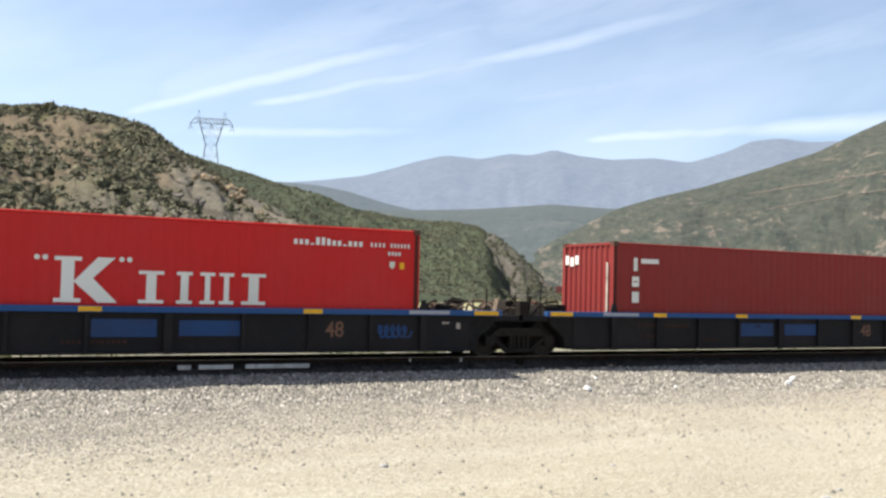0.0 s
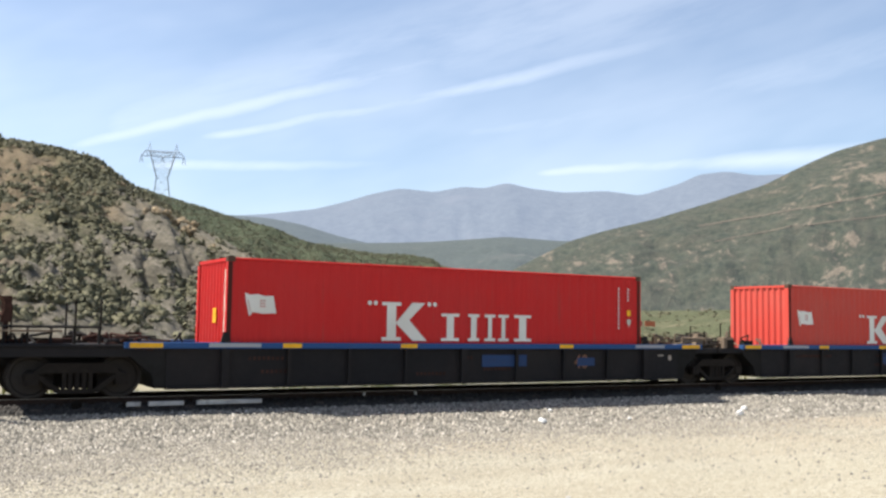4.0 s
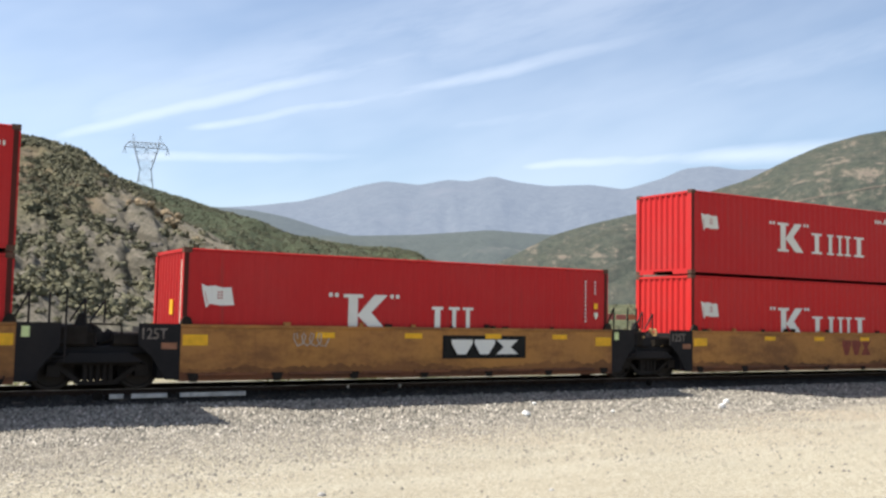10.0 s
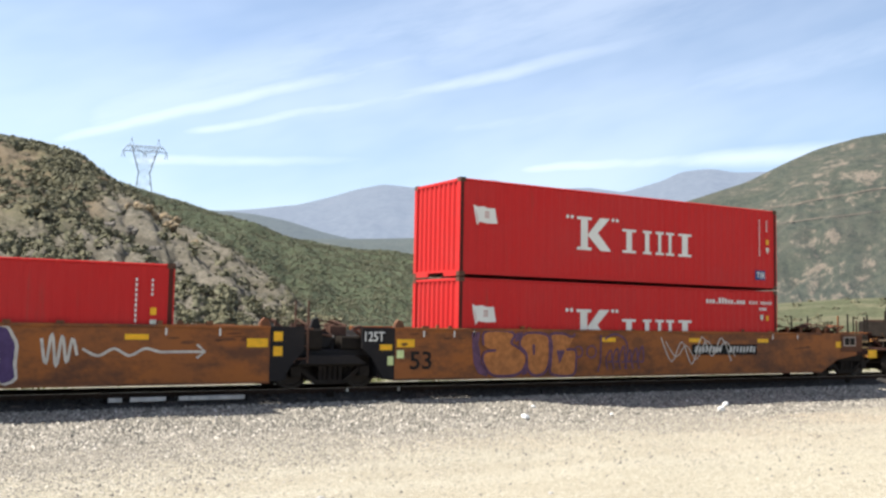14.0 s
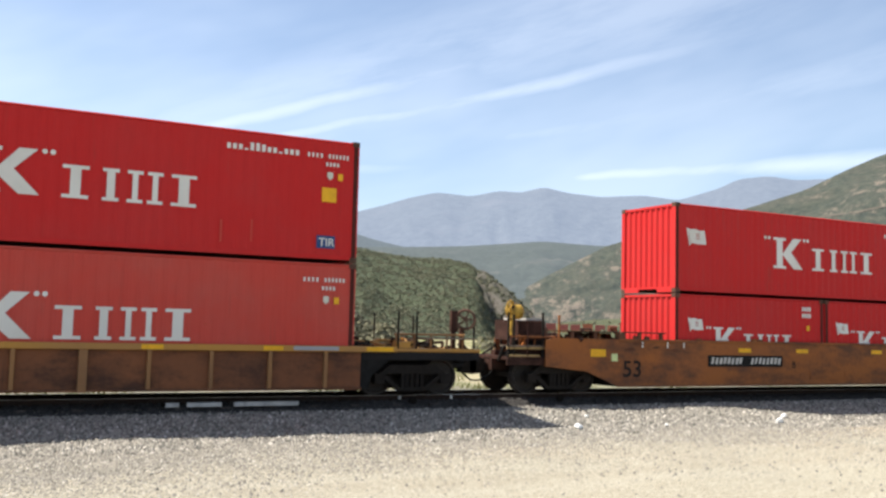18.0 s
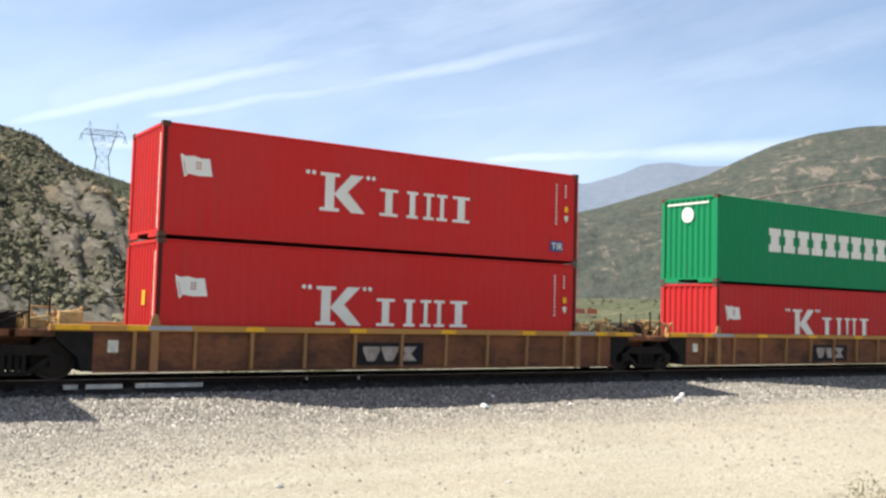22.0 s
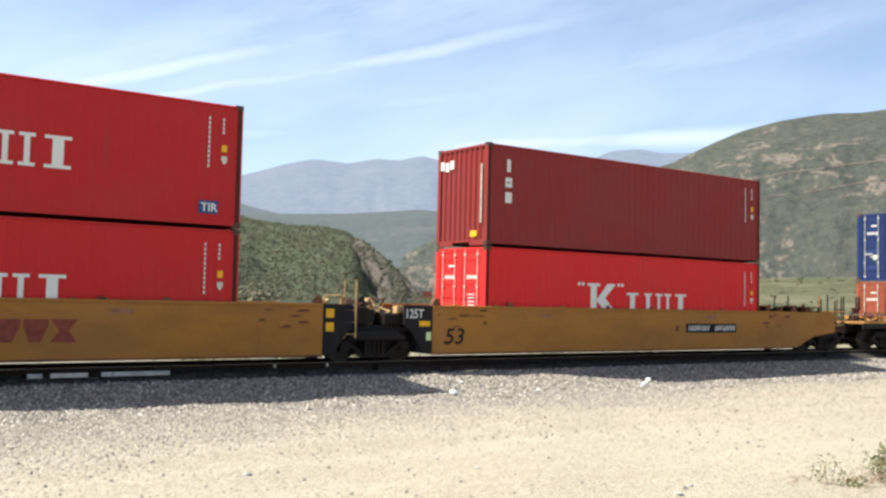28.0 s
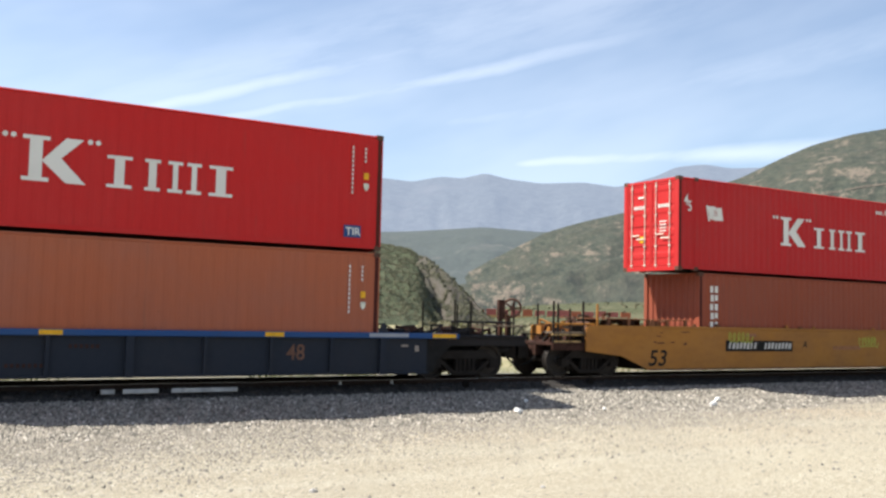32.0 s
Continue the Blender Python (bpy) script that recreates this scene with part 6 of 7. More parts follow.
def mark_plate(unit, x, z, y, w, h, seed):
    """A black plate with a wagon number: pale bars."""
    p = decal(unit, [rect(x, z, w, h)], y, BLACK, "number_plate", "black panel with pale number bars")
    rnd = random.Random(seed)
    n = 9
    step = w * 0.94 / n
    decal(p, [rect(x + w * 0.04 + step * i + step * 0.5 * j, z + h * (0.22 if (i + j) % 2 else 0.26), step * rnd.uniform(0.22, 0.32), h * 0.56, 0.05) for i in range(n) for j in range(2) if i != 4], y - 0.005, PLATE_WHITE, "number_row")
    return p


def builder_mark(unit, x, z, y, w, h, material, plate=None):
    """The owner's mark: two pointed blocks and an hourglass."""
    if plate:
        decal(unit, [rect(x - 0.12 * w, z - 0.28 * h, w * 1.24, h * 1.56)], y + 0.001, plate, "mark_panel")
    a = w / 3
    s = []
    for i in range(2):
        q = x + a * i
        s.append([(q + 0.02, z + h), (q + 0.02, z + h * 0.72), (q + a * 0.28, z), (q + a * 0.66, z), (q + a * 0.94, z + h * 0.72), (q + a * 0.94, z + h)])
    q = x + 2 * a
    s.append([(q, z), (q + a, z), (q + a * 0.66, z + h * 0.5), (q + a, z + h), (q, z + h), (q + a * 0.34, z + h * 0.5)])
    decal(unit, s, y, material, "owner_mark", "owner mark in plain blocks")


def reflectors(unit, xs, z, y, w=0.46, h=0.10, material=None):
    for x in xs:
        part("reflector", Form().box(x - w / 2, x + w / 2, y - 0.006, y, z, z + h), material or YELLOW, unit)


def rib_unit(car, xl, xr, sheet, chord, rib, stops, seed, patches=(), thin_at=None):
    """A well with a ribbed side sill under a flat top chord. stops: where the load's ends stand."""
    u = part("well", Form().box(xl, xr, -1.10, 1.10, 0.305, 0.345), GRIME, car)
    for s in (-1, 1):
        part("side_sill", Form().box(xl, xr, *sorted((s * 1.20, s * 1.225)), 0.32, 1.19), sheet, u)
        part("top_chord", Form().cut(xl - 0.9, xr + 0.9, *sorted((s * 1.18, s * 1.335)), 1.18, 1.315, 0.012), chord, u)
        part("bottom_chord", Form().box(xl, xr, *sorted((s * 1.15, s * 1.33)), 0.298, 0.345), sheet, u)
    for xe, w in ((xl, -1), (xr, 1)):
        part("end_bulkhead", Form().prism([(xe, 0.32), (xe, 1.16), (xe + w * 0.75, 1.16), (xe + w * 0.75, 1.0), (xe + w * 0.30, 0.62), (xe + w * 0.22, 0.32)], -1.212, 1.212), BLACK, u)
    n = round((xr - xl) / 1.38)
    xs = thin_at or [xl + (xr - xl) * (i + 0.5) / n for i in range(n)]
    thin = cached(("rib", rib.name), lambda: Form().prism([(-1.30, 0.345), (-1.225, 0.345), (-1.225, 1.18), (-1.325, 1.18)], -0.04, 0.04, "x"), "rib", rib)
    thick = cached(("stop", rib.name), lambda: Form().prism([(-1.345, 0.29), (-1.225, 0.29), (-1.225, 1.18), (-1.345, 1.18)], -0.085, 0.085, "x"), "bolster_post", rib)
    for x in xs:
        if min(abs(x - q) for q in stops) > 0.35:
            part("rib", thin, None, u).location = (x, 0, 0)
    for x in stops:
        part("bolster_post", thick, None, u).location = (x, 0, 0)
        if abs(x - (xl + xr) / 2) > 2:
            part("load_guide", Form().prism([(x - 0.12, 1.315), (x + 0.12, 1.315), (x + 0.05, 1.55), (x - 0.05, 1.55)], -1.32, -1.27), rib, u)
    step = (xr - xl) / 6
    reflectors(u, [x + 0.05 for x in xs[::2]] if thin_at else [xl + step * (i + 0.5) for i in range(6)], 1.20, -1.336)
    reflectors(u, [xl - 0.45, xr + 0.45], 1.20, -1.336, 0.7)
    part("worn_strip", Form().box(xl + 0.9, xl + 2.1, -1.341, -1.336, 1.21, 1.30), GREYBLUE, u, "worn pale strip")
    part("worn_strip", Form().box(xr - 1.7, xr - 0.6, -1.341, -1.336, 1.21, 1.30), GREYBLUE, u, "worn pale strip")
    for x, w, z, h, m in patches:
        part("painted_panel", Form().box(x - w / 2, x + w / 2, -1.236, -1.226, z, z + h), m, u)
    return u


def small_marks(u, x0, x1, y, seed, material):
    """Stencilled lines too small to read."""
    rnd = random.Random(seed)
    for i in range(5):
        x, zz = rnd.uniform(x0, x1 - 1), rnd.choice((0.52, 0.62, 0.92))
        decal(u, [rect(x + 0.11 * j, zz, 0.06, 0.08) for j in range(rnd.randint(3, 8))], y, material, "stencil_bars")


def joint_rib(car, x0, x1, seed, material, deck):
    """Decks that meet over a shared bogie, ribbed style."""
    mid = (x0 + x1) / 2
    j = part("joint_deck", Form().cut(x0 - 0.05, mid - 0.06, -1.16, 1.16, 1.04, 1.20, 0.02).cut(mid + 0.06, x1 + 0.05, -1.16, 1.16, 1.04, 1.20, 0.02).box(mid - 0.5, mid + 0.5, -0.45, 0.45, 0.84, 1.04), deck, car)
    clutter(j, x0 - 0.4, x1 + 0.4, 1.20, material, seed, 22, 0.52, material if material is TAN_STEEL else GRIME)
    clutter(j, x0, x1, 1.20, CASTING, seed + 7, 8, 0.40)
    for d in (-0.9, 0.35, 0.75):
        part("grab_post", Form().tube((mid + d, -0.9, 1.2), (mid + d, -0.9, 2.0 - 0.15 * abs(d)), 0.024, 5), GRIME, j)
    part("hinge_cover", Form().prism([(mid - 0.45, 1.2), (mid + 0.5, 1.2), (mid + 0.34, 1.5), (mid + 0.05, 1.58), (mid - 0.3, 1.46)], -0.5, 0.5), GRIME, j)
    part("slack_arm", Form().prism([(mid - 0.55, 1.2), (mid - 0.15, 1.2), (mid - 0.25, 1.52), (mid - 0.45, 1.62)], -0.75, -0.55), material, j)
    build_truck(car, mid)


def smooth_unit(car, xl, xr, paint_m, top, seed, black, ends=("joint", "joint"), ledge=True, cap=GRIME):
    """A well with a smooth plate side. ends: joint, or the x to which the plate runs on above the bogie."""
    u = part("well", Form().box(xl, xr, -1.12, 1.12, 0.305, 0.345), GRIME, car)
    poly = [(xl, 0.31), (xr, 0.31)]
    if ends[1] != "joint":
        e = ends[1]
        poly += [(xr + (e - xr) * 0.45, 0.72), (e, 0.86), (e, top - 0.06), (e - 0.35, top)]
    else:
        poly += [(xr, top)]
    if ends[0] != "joint":
        e = ends[0]
        poly += [(e + 0.35, top), (e, top - 0.06), (e, 0.86), (xl + (e - xl) * 0.45, 0.72)]
    else:
        poly += [(xl, top)]
    for s in (-1, 1):
        part("side_plate", Form().prism(poly, *sorted((s * 1.27, s * 1.31))), paint_m, u)
        part("top_lip", Form().cut(xl, xr, *sorted((s * 1.22, s * 1.335)), top - 0.06, top + 0.012, 0.012), paint_m, u)
        part("foot_angle", Form().box(xl, xr, *sorted((s * 1.20, s * 1.33)), 0.298, 0.345), black, u)
    if ledge:
        rnd = random.Random(seed)
        x = xl + 0.4
        for base, most, mt, out in ((0.50, 0.16, RUST_RUN, 1.3125), (0.44, 0.05, RUSTY, 1.3155)):
            h, edge = 0.1, []
            for k in range(int((xr - xl) / 0.10) + 1):
                h = min(max(h + rnd.gauss(0, 0.02), 0.0), most)
                edge.append((xl + (xr - xl) * k / int((xr - xl) / 0.10), base + h * rnd.choice((1.0, 1.0, 0.6, 1.3))))
            f = Form()
            for xe, ze in edge:
                f.v += [(xe, -out, 0.346), (xe, -out, ze), (xe, -1.311, ze)]
            f.f = [(3 * k + i, 3 * k + 3 + i, 3 * k + 4 + i, 3 * k + 1 + i) for k in range(len(edge) - 1) for i in (0, 1)]
            part("rust_run", f, mt, u, "ragged rust along the foot of the side")
        while x < xr - 1.2:
            w = rnd.uniform(0.8, 2.0)
            part("side_ledge", Form().prism([(-1.319, 0.47), (-1.319, 0.41), (-1.36, 0.42), (-1.35, 0.47)], x, min(x + w, xr - 0.2), "x"), black, u)
            x += w + rnd.uniform(0.3, 0.9)
        for xx in np.linspace(xl + 0.3, xr - 0.3, 7):
            part("foot_bracket", Form().prism([(xx - 0.14, 0.47), (xx + 0.14, 0.47), (xx + 0.08, 0.285), (xx - 0.08, 0.285)], -1.345, -1.31), cap, u)
    rnd = random.Random(seed + 500)
    for k in range(9):
        xx, w, h = rnd.uniform(xl + 0.5, xr - 0.5), rnd.uniform(0.03, 0.09), rnd.uniform(0.03, 0.10)
        part("edge_bracket", Form().box(xx - w, xx + w, -1.31, -1.25, top + 0.012, top + 0.012 + h), cap if k % 3 else paint_m, u)
    for e, x0, way in ((ends[0], xl, -1), (ends[1], xr, 1)):
        if e != "joint":
            lo, hi = sorted((x0 - way * 0.9, e))
            clutter(u, lo, hi, top - 0.06, CASTING, seed + 600, 12, 0.38, cap)
            if seed > 100:
                c0, c1 = sorted((x0 - way * 1.7, e - way * 0.75))
                part("deck_cover", Form().cut(c0, c1, -1.26, 1.0, top + 0.17, top + 0.205, 0.01), DARKRUST if seed < 140 else cap, u, "raised cover plate over the brake gear")
                for q in range(5):
                    xq = c0 + 0.15 + (c1 - c0 - 0.3) * q / 4
                    part("cover_post", Form().box(xq - 0.05, xq + 0.05, -1.24, -1.18, top, top + 0.17), cap, u)
            part("end_bulkhead", Form().box(*sorted((x0 + way * 0.02, x0 + way * 0.22)), -1.2, 1.2, 0.345, top - 0.1), GRIME, u)
            if way > 0 and 100 < seed < 140:
                part("end_panel", Form().cut(e - 0.84, e + 0.28, -1.33, -1.24, 0.98, top - 0.03, 0.01), RUSTY, u, "rust-brown end panel")
                part("vent_frame", Form().box(e - 0.71, e - 0.07, -1.337, -1.329, 1.17, 1.49), FADED_WHITE, u)
                for v in (e - 0.66, e - 0.37):
                    part("vent_panel", Form().box(v, v + 0.25, -1.343, -1.336, 1.21, 1.45), GRIME, u)
    for xx in (xl + 0.12, xr - 0.12):
        part("load_guide", Form().prism([(xx - 0.14, top), (xx + 0.14, top), (xx + 0.09, top + 0.16), (xx - 0.02, top + 0.20), (xx - 0.1, top + 0.12)], -1.30, -1.20), cap, u)
    return u


def joint_smooth(car, x0, x1, seed, black, tan, text="125T", low=False, top=1.6):
    """Black end bulkheads and the shared bogie between two smooth wells. x0, x1: ends of the plates."""
    mid = (x0 + x1) / 2
    j = part("end_bulkhead", Form().prism([(x0, 0.34), (x0 + 0.30, 0.34), (x0 + 0.62, 0.80), (x0 + 0.85, 1.05), (x0 + 0.85, top), (x0, top)], -1.305, -1.25).box(x0, x0 + 0.45, -1.25, 1.25, 0.36, top - 0.1), black, car)
    part("end_bulkhead", Form().prism([(x1, 0.34), (x1 - 0.30, 0.34), (x1 - 0.62, 0.85), (x1 - 0.90, 1.10), (x1 - 0.90, top), (x1, top)], -1.305, -1.25).box(x1 - 0.45, x1, -1.25, 1.25, 0.36, top - 0.1), black, j)
    part("bogie_deck", Form().cut(x0 + 0.4, x1 - 0.4, -1.0, 1.0, 0.88, 1.06, 0.03), black, j)
    part("bogie_arch", Form().prism([(mid - 0.9, 0.72), (mid + 0.9, 0.72), (mid + 0.6, 0.92), (mid - 0.6, 0.92)], -1.22, -1.12), black, j)
    clutter(j, x0 + 0.85, x1 - 0.9, 1.06, tan, seed, 9, 0.48, black)
    if tan is not GRIME:
        part("pale_housing", Form().cut(mid - 0.35, mid + 0.25, -0.55, 0.3, 1.06, 1.46, 0.03), tan, j)
    word(j, text, x1 - 0.88, -1.306, top - 0.33, 0.23, WHITE if low else DIM_WHITE, "capacity_figure", bold=0.85)
    reflectors(j, [x1 - 0.25], top - 0.55, -1.306, 0.34, 0.14, YELLOW if low else DULL_ORANGE)
    part("end_housing", Form().cut(x0 + 0.45, mid - 0.25, -1.12, 1.1, 1.06, top - 0.05, 0.04).cut(mid + 0.30, x1 - 0.45, -1.05, 1.1, 1.06, top - 0.22, 0.04), GRIME, j)
    if low:
        clutter(j, x0 + 0.55, x1 - 0.55, top - 0.22, tan, seed + 3, 18, 0.42, CASTING)
    part("air_tank", Form().tube((mid - 0.1, -0.9, 1.30), (mid - 0.1, 0.9, 1.30), 0.20, 10), black, j)
    part("bracket", Form().prism([(mid - 0.5, top - 0.1), (mid - 0.2, top - 0.1), (mid - 0.28, top + 0.22), (mid - 0.42, top + 0.18)], -0.95, -0.85), black, j)
    xs = x0 + 0.18 if not low else x1 - 0.12
    part("sticker", Form().box(xs - 0.08, xs + 0.08, -1.311, -1.305, top - 0.62 * low - 0.30, top - 0.62 * low - 0.08), PALEGREEN, j)
    if low:
        reflectors(j, [x0 + 0.2], top - 0.34, -1.306, 0.22, 0.22)
        reflectors(j, [x0 + 0.2], top - 0.68, -1.306, 0.22, 0.22)
    for d in (0.62, 0.95):
        part("ladder_post", Form().tube((x0 + d, -1.28, 0.75), (x0 + d, -1.28, top + 0.62), 0.024, 6), black if not low else tan, j)
    for z in (0.85, 1.15, 1.45):
        part("ladder_rung", Form().tube((x0 + 0.62, -1.29, z), (x0 + 0.95, -1.29, z), 0.016, 5), black if not low else tan, j)
    if not low:
        for d in (0.25, 1.35, 1.75):
            part("brace", Form().bent([(x0 + d, -1.1, top), (x0 + d, -1.1, top + 0.65 - 0.1 * d), (x0 + d - 0.3, -1.1, top + 0.02)], 0.024, 5), black, j)
    build_truck(car, mid)
    return j


def stroke(u, pts, y, r, material, name="graffiti_line"):
    """A sprayed line through points of (x, z): one ribbon."""
    q = [Vector(a) for k, a in enumerate(pts) if k == 0 or (Vector(a) - Vector(pts[k - 1])).length > 1e-4]
    f = Form()
    for k, a in enumerate(q):
        d = (q[min(k + 1, len(q) - 1)] - q[max(k - 1, 0)])
        d = d.normalized() if d.length > 1e-6 else Vector((1, 0))
        for s, yy in ((-1, y - 0.003 - 0.0003 * k), (1, y - 0.003 - 0.0003 * k), (1, y), (-1, y)):
            f.v.append((a.x - d.y * r * s, yy, a.y + d.x * r * s))
    for k in range(len(q) - 1):
        b = 4 * k
        f.f += [(b + i, b + (i + 1) % 4, b + 4 + (i + 1) % 4, b + 4 + i) for i in range(4)]
    f.f += [(0, 1, 2, 3), tuple(4 * (len(q) - 1) + i for i in (3, 2, 1, 0))]
    return part(name, f, material, u)


def smooth_line(pts, closed=False, n=4):
    """A rounded line through the given points."""
    m = len(pts)
    out = []
    for i in range(m if closed else m - 1):
        p0, p1, p2, p3 = [Vector(pts[(i + k) % m] if closed else pts[min(max(i + k, 0), m - 1)]) for k in (-1, 0, 1, 2)]
        for q in range(n):
            t = q / n
            v = 0.5 * (2 * p1 + (p2 - p0) * t + (2 * p0 - 5 * p1 + 4 * p2 - p3) * t * t + (3 * p1 - p0 - 3 * p2 + p3) * t ** 3)
            out.append((v.x, v.y))
    out.append(out[0] if closed else tuple(pts[-1]))
    return out


def blue_spray(u, L, y):
    """A pale blue sprayed shape with a dark outline, an eye beside it."""
    body = [(0.89, 1.29), (1.55, 1.37), (1.62, 1.44), (2.24, 1.44), (2.29, 1.15), (2.21, 0.89), (2.26, 0.79), (2.38, 0.89), (2.63, 1.03), (2.94, 1.07), (3.18, 0.96), (3.26, 0.77), (3.24, 0.50), (3.20, 0.48), (1.18, 0.48), (1.13, 0.56), (0.98, 0.94), (0.89, 1.15)]
    body = [(L + a, b) for a, b in body]
    g = decal(u, [body], y - 0.004, GRAF_BLUE, "graffiti", "pale blue sprayed graffiti")
    stroke(g, body[4:13], y - 0.008, 0.025, GRAF_NAVY)
    stroke(g, body[15:] + body[:1], y - 0.008, 0.035, GRAF_NAVY)
    for line, r in ((((1.64, 1.42), (1.72, 1.18), (1.62, 0.99), (1.34, 0.92)), 0.02), (((1.34, 0.92), (1.55, 0.78), (1.74, 0.58), (1.79, 0.48)), 0.02),
                    (((1.87, 1.42), (1.90, 0.98)), 0.025), (((1.80, 0.97), (2.02, 0.97)), 0.015), (((1.71, 0.88), (2.0, 0.88)), 0.022),
                    (((1.18, 1.30), (1.24, 1.12), (1.40, 1.28), (1.38, 1.10)), 0.014), (((2.62, 0.88), (2.68, 0.74), (2.74, 0.86), (2.82, 0.72)), 0.014),
                    (((2.90, 0.90), (2.88, 0.70)), 0.014), (((2.62, 0.62), (2.95, 0.60)), 0.014), (((2.30, 0.52), (3.2, 0.50)), 0.014)):
        stroke(g, smooth_line([(L + a, b) for a, b in line]), y - 0.008, r, GRAF_NAVY)
    decal(g, [[(L + 1.83, 0.87), (L + 1.98, 0.87), (L + 1.91, 0.49), (L + 1.87, 0.49)]], y - 0.005, GRAF_NAVY, "graffiti_wedge")
    eye = smooth_line([(L + a, b) for a, b in ((0.42, 0.66), (0.46, 0.84), (0.60, 0.92), (0.76, 0.88), (0.88, 0.75), (0.74, 0.72), (0.62, 0.66), (0.52, 0.56))], True)
    e = decal(u, [eye[:-1]], y - 0.004, GRAF_BLUE, "graffiti", "pale blue sprayed crescent")
    stroke(e, eye, y - 0.008, 0.024, GRAF_NAVY)
    for x, z in ((0.20, 0.95), (0.38, 0.93), (0.55, 1.20), (2.45, 1.18)):
        scribble(u, L + x, z, 0.14, 0.22, y - 0.004, FADED_MAROON, int(x * 100), 2, 0.014)


def purple_spray(u, L, y):
    """Large orange bubble shapes outlined in purple over the wagon's paint."""
    shapes = (((0.72, 1.18), (0.72, 1.49), (0.99, 1.56), (1.49, 1.55), (1.71, 1.45), (1.60, 1.24), (1.82, 1.12), (2.10, 0.89), (2.04, 0.59), (1.77, 0.40), (1.16, 0.37), (0.89, 0.48), (0.70, 0.77), (0.77, 1.0), (1.10, 1.04)),
              ((1.88, 1.18), (1.99, 1.45), (2.33, 1.52), (2.80, 1.45), (2.88, 1.18), (2.86, 0.71), (2.68, 0.42), (2.33, 0.38), (2.13, 0.59), (2.10, 0.95)),
              ((3.77, 1.50), (3.64, 1.41), (3.34, 1.50), (2.92, 1.47), (2.96, 1.18), (2.93, 0.71), (2.96, 0.40), (3.68, 0.36), (3.80, 0.71), (3.77, 1.04), (3.46, 1.06)))
    for k, s in enumerate(shapes):
        line = smooth_line([(L + a, b) for a, b in s], k == 1)
        o = decal(u, [line[:-1]], y - 0.003 - 0.004 * k, GRAF_ORANGE, "graffiti", "sprayed orange shape outlined in purple")
        stroke(o, line, y - 0.014, 0.032, FADED_PURPLE)
    decal(u, [[(L + a, b) for a, b in ((0.36, 1.50), (0.62, 1.52), (0.56, 1.2), (0.62, 1.04), (0.67, 0.71), (0.89, 0.42), (0.83, 0.36), (0.57, 0.45), (0.43, 0.71), (0.39, 1.06))]], y - 0.001, FADED_PURPLE, "graffiti_shade")
    for tri in (((3.12, 1.04), (3.42, 1.04), (3.22, 0.67)), ((2.30, 1.2), (2.39, 1.2), (2.38, 0.92), (2.32, 0.92)), ((1.75, 1.50), (2.0, 1.54), (1.85, 1.30), (1.72, 1.26)), ((2.10, 0.60), (2.14, 0.42), (1.95, 0.38), (2.0, 0.48))):
        decal(u, [[(L + a, b) for a, b in tri]], y - 0.016, FADED_PURPLE, "graffiti_shade")
    for x, r in ((3.89, 0.15), (4.36, 0.17)):
        ring = disc(L + x, 1.0, r, 14)
        stroke(u, ring + ring[:1], y - 0.006, 0.02, FADED_PURPLE)
    stroke(u, [(L + 4.71, 1.47), (L + 4.69, 0.71), (L + 4.59, 0.45)], y - 0.004, 0.03, FADED_PURPLE)
    stroke(u, smooth_line([(L + a, b) for a, b in ((4.85, 1.35), (5.2, 1.5), (5.6, 1.35), (5.7, 1.0), (5.6, 0.5))]), y - 0.004, 0.03, FADED_PURPLE)
    for k in range(6):
        x = L + 4.95 + 0.24 * k
        stroke(u, smooth_line([(x, 0.5), (x - 0.05, 0.8), (x + 0.12, 1.05 + 0.06 * (k % 3)), (x + 0.16, 0.75), (x + 0.02, 0.72)]), y - 0.004, 0.025, FADED_PURPLE)
    zig = [(L + 7.0 + 0.42 * k, (1.42, 0.70, 1.30, 0.62, 1.45, 0.85)[k % 6]) for k in range(8)]
    stroke(u, smooth_line(zig), y - 0.010, 0.016, GRAF_WHITE)
    stroke(u, smooth_line([(a + 0.18, b - 0.12 if b > 1 else b + 0.15) for a, b in zig]), y - 0.014, 0.014, GRAF_WHITE)


def puffy(u, x, z, w, h, y, fill, line, seed):
    """Sprayed bubble shapes with an outline."""
    y -= 0.016 * (seed % 3)
    rnd = random.Random(seed)
    n = 26
    ph = [rnd.uniform(0, 6.28) for _ in range(3)]

    def shape(k, g):
        pts = []
        for i in range(n):
            a = 6.28319 * i / n
            r = 1 + 0.16 * math.sin(3 * a + ph[0]) + 0.10 * math.sin(5 * a + ph[1])
            pts.append((x + w / 2 + (w / 2 * r + g) * math.copysign(abs(math.cos(a)) ** 0.75, math.cos(a)), z + h / 2 + (h / 2 * min(r, 1.06) + g * 0.7) * math.copysign(abs(math.sin(a)) ** 0.75, math.sin(a))))
        return pts
    o = decal(u, [shape(1, 0.07)], y, line, "graffiti", "sprayed graffiti outline")
    decal(o, [shape(1, 0)], y - 0.005, fill, "graffiti_fill")
    k = [[(x + w * a, z + h * b) for a, b in ((0.35, 0.2), (0.62, 0.2), (0.66, 0.45), (0.5, 0.5), (0.64, 0.55), (0.6, 0.8), (0.38, 0.8), (0.5, 0.5))]]
    decal(o, k, y - 0.010, line, "graffiti_line")
    return o


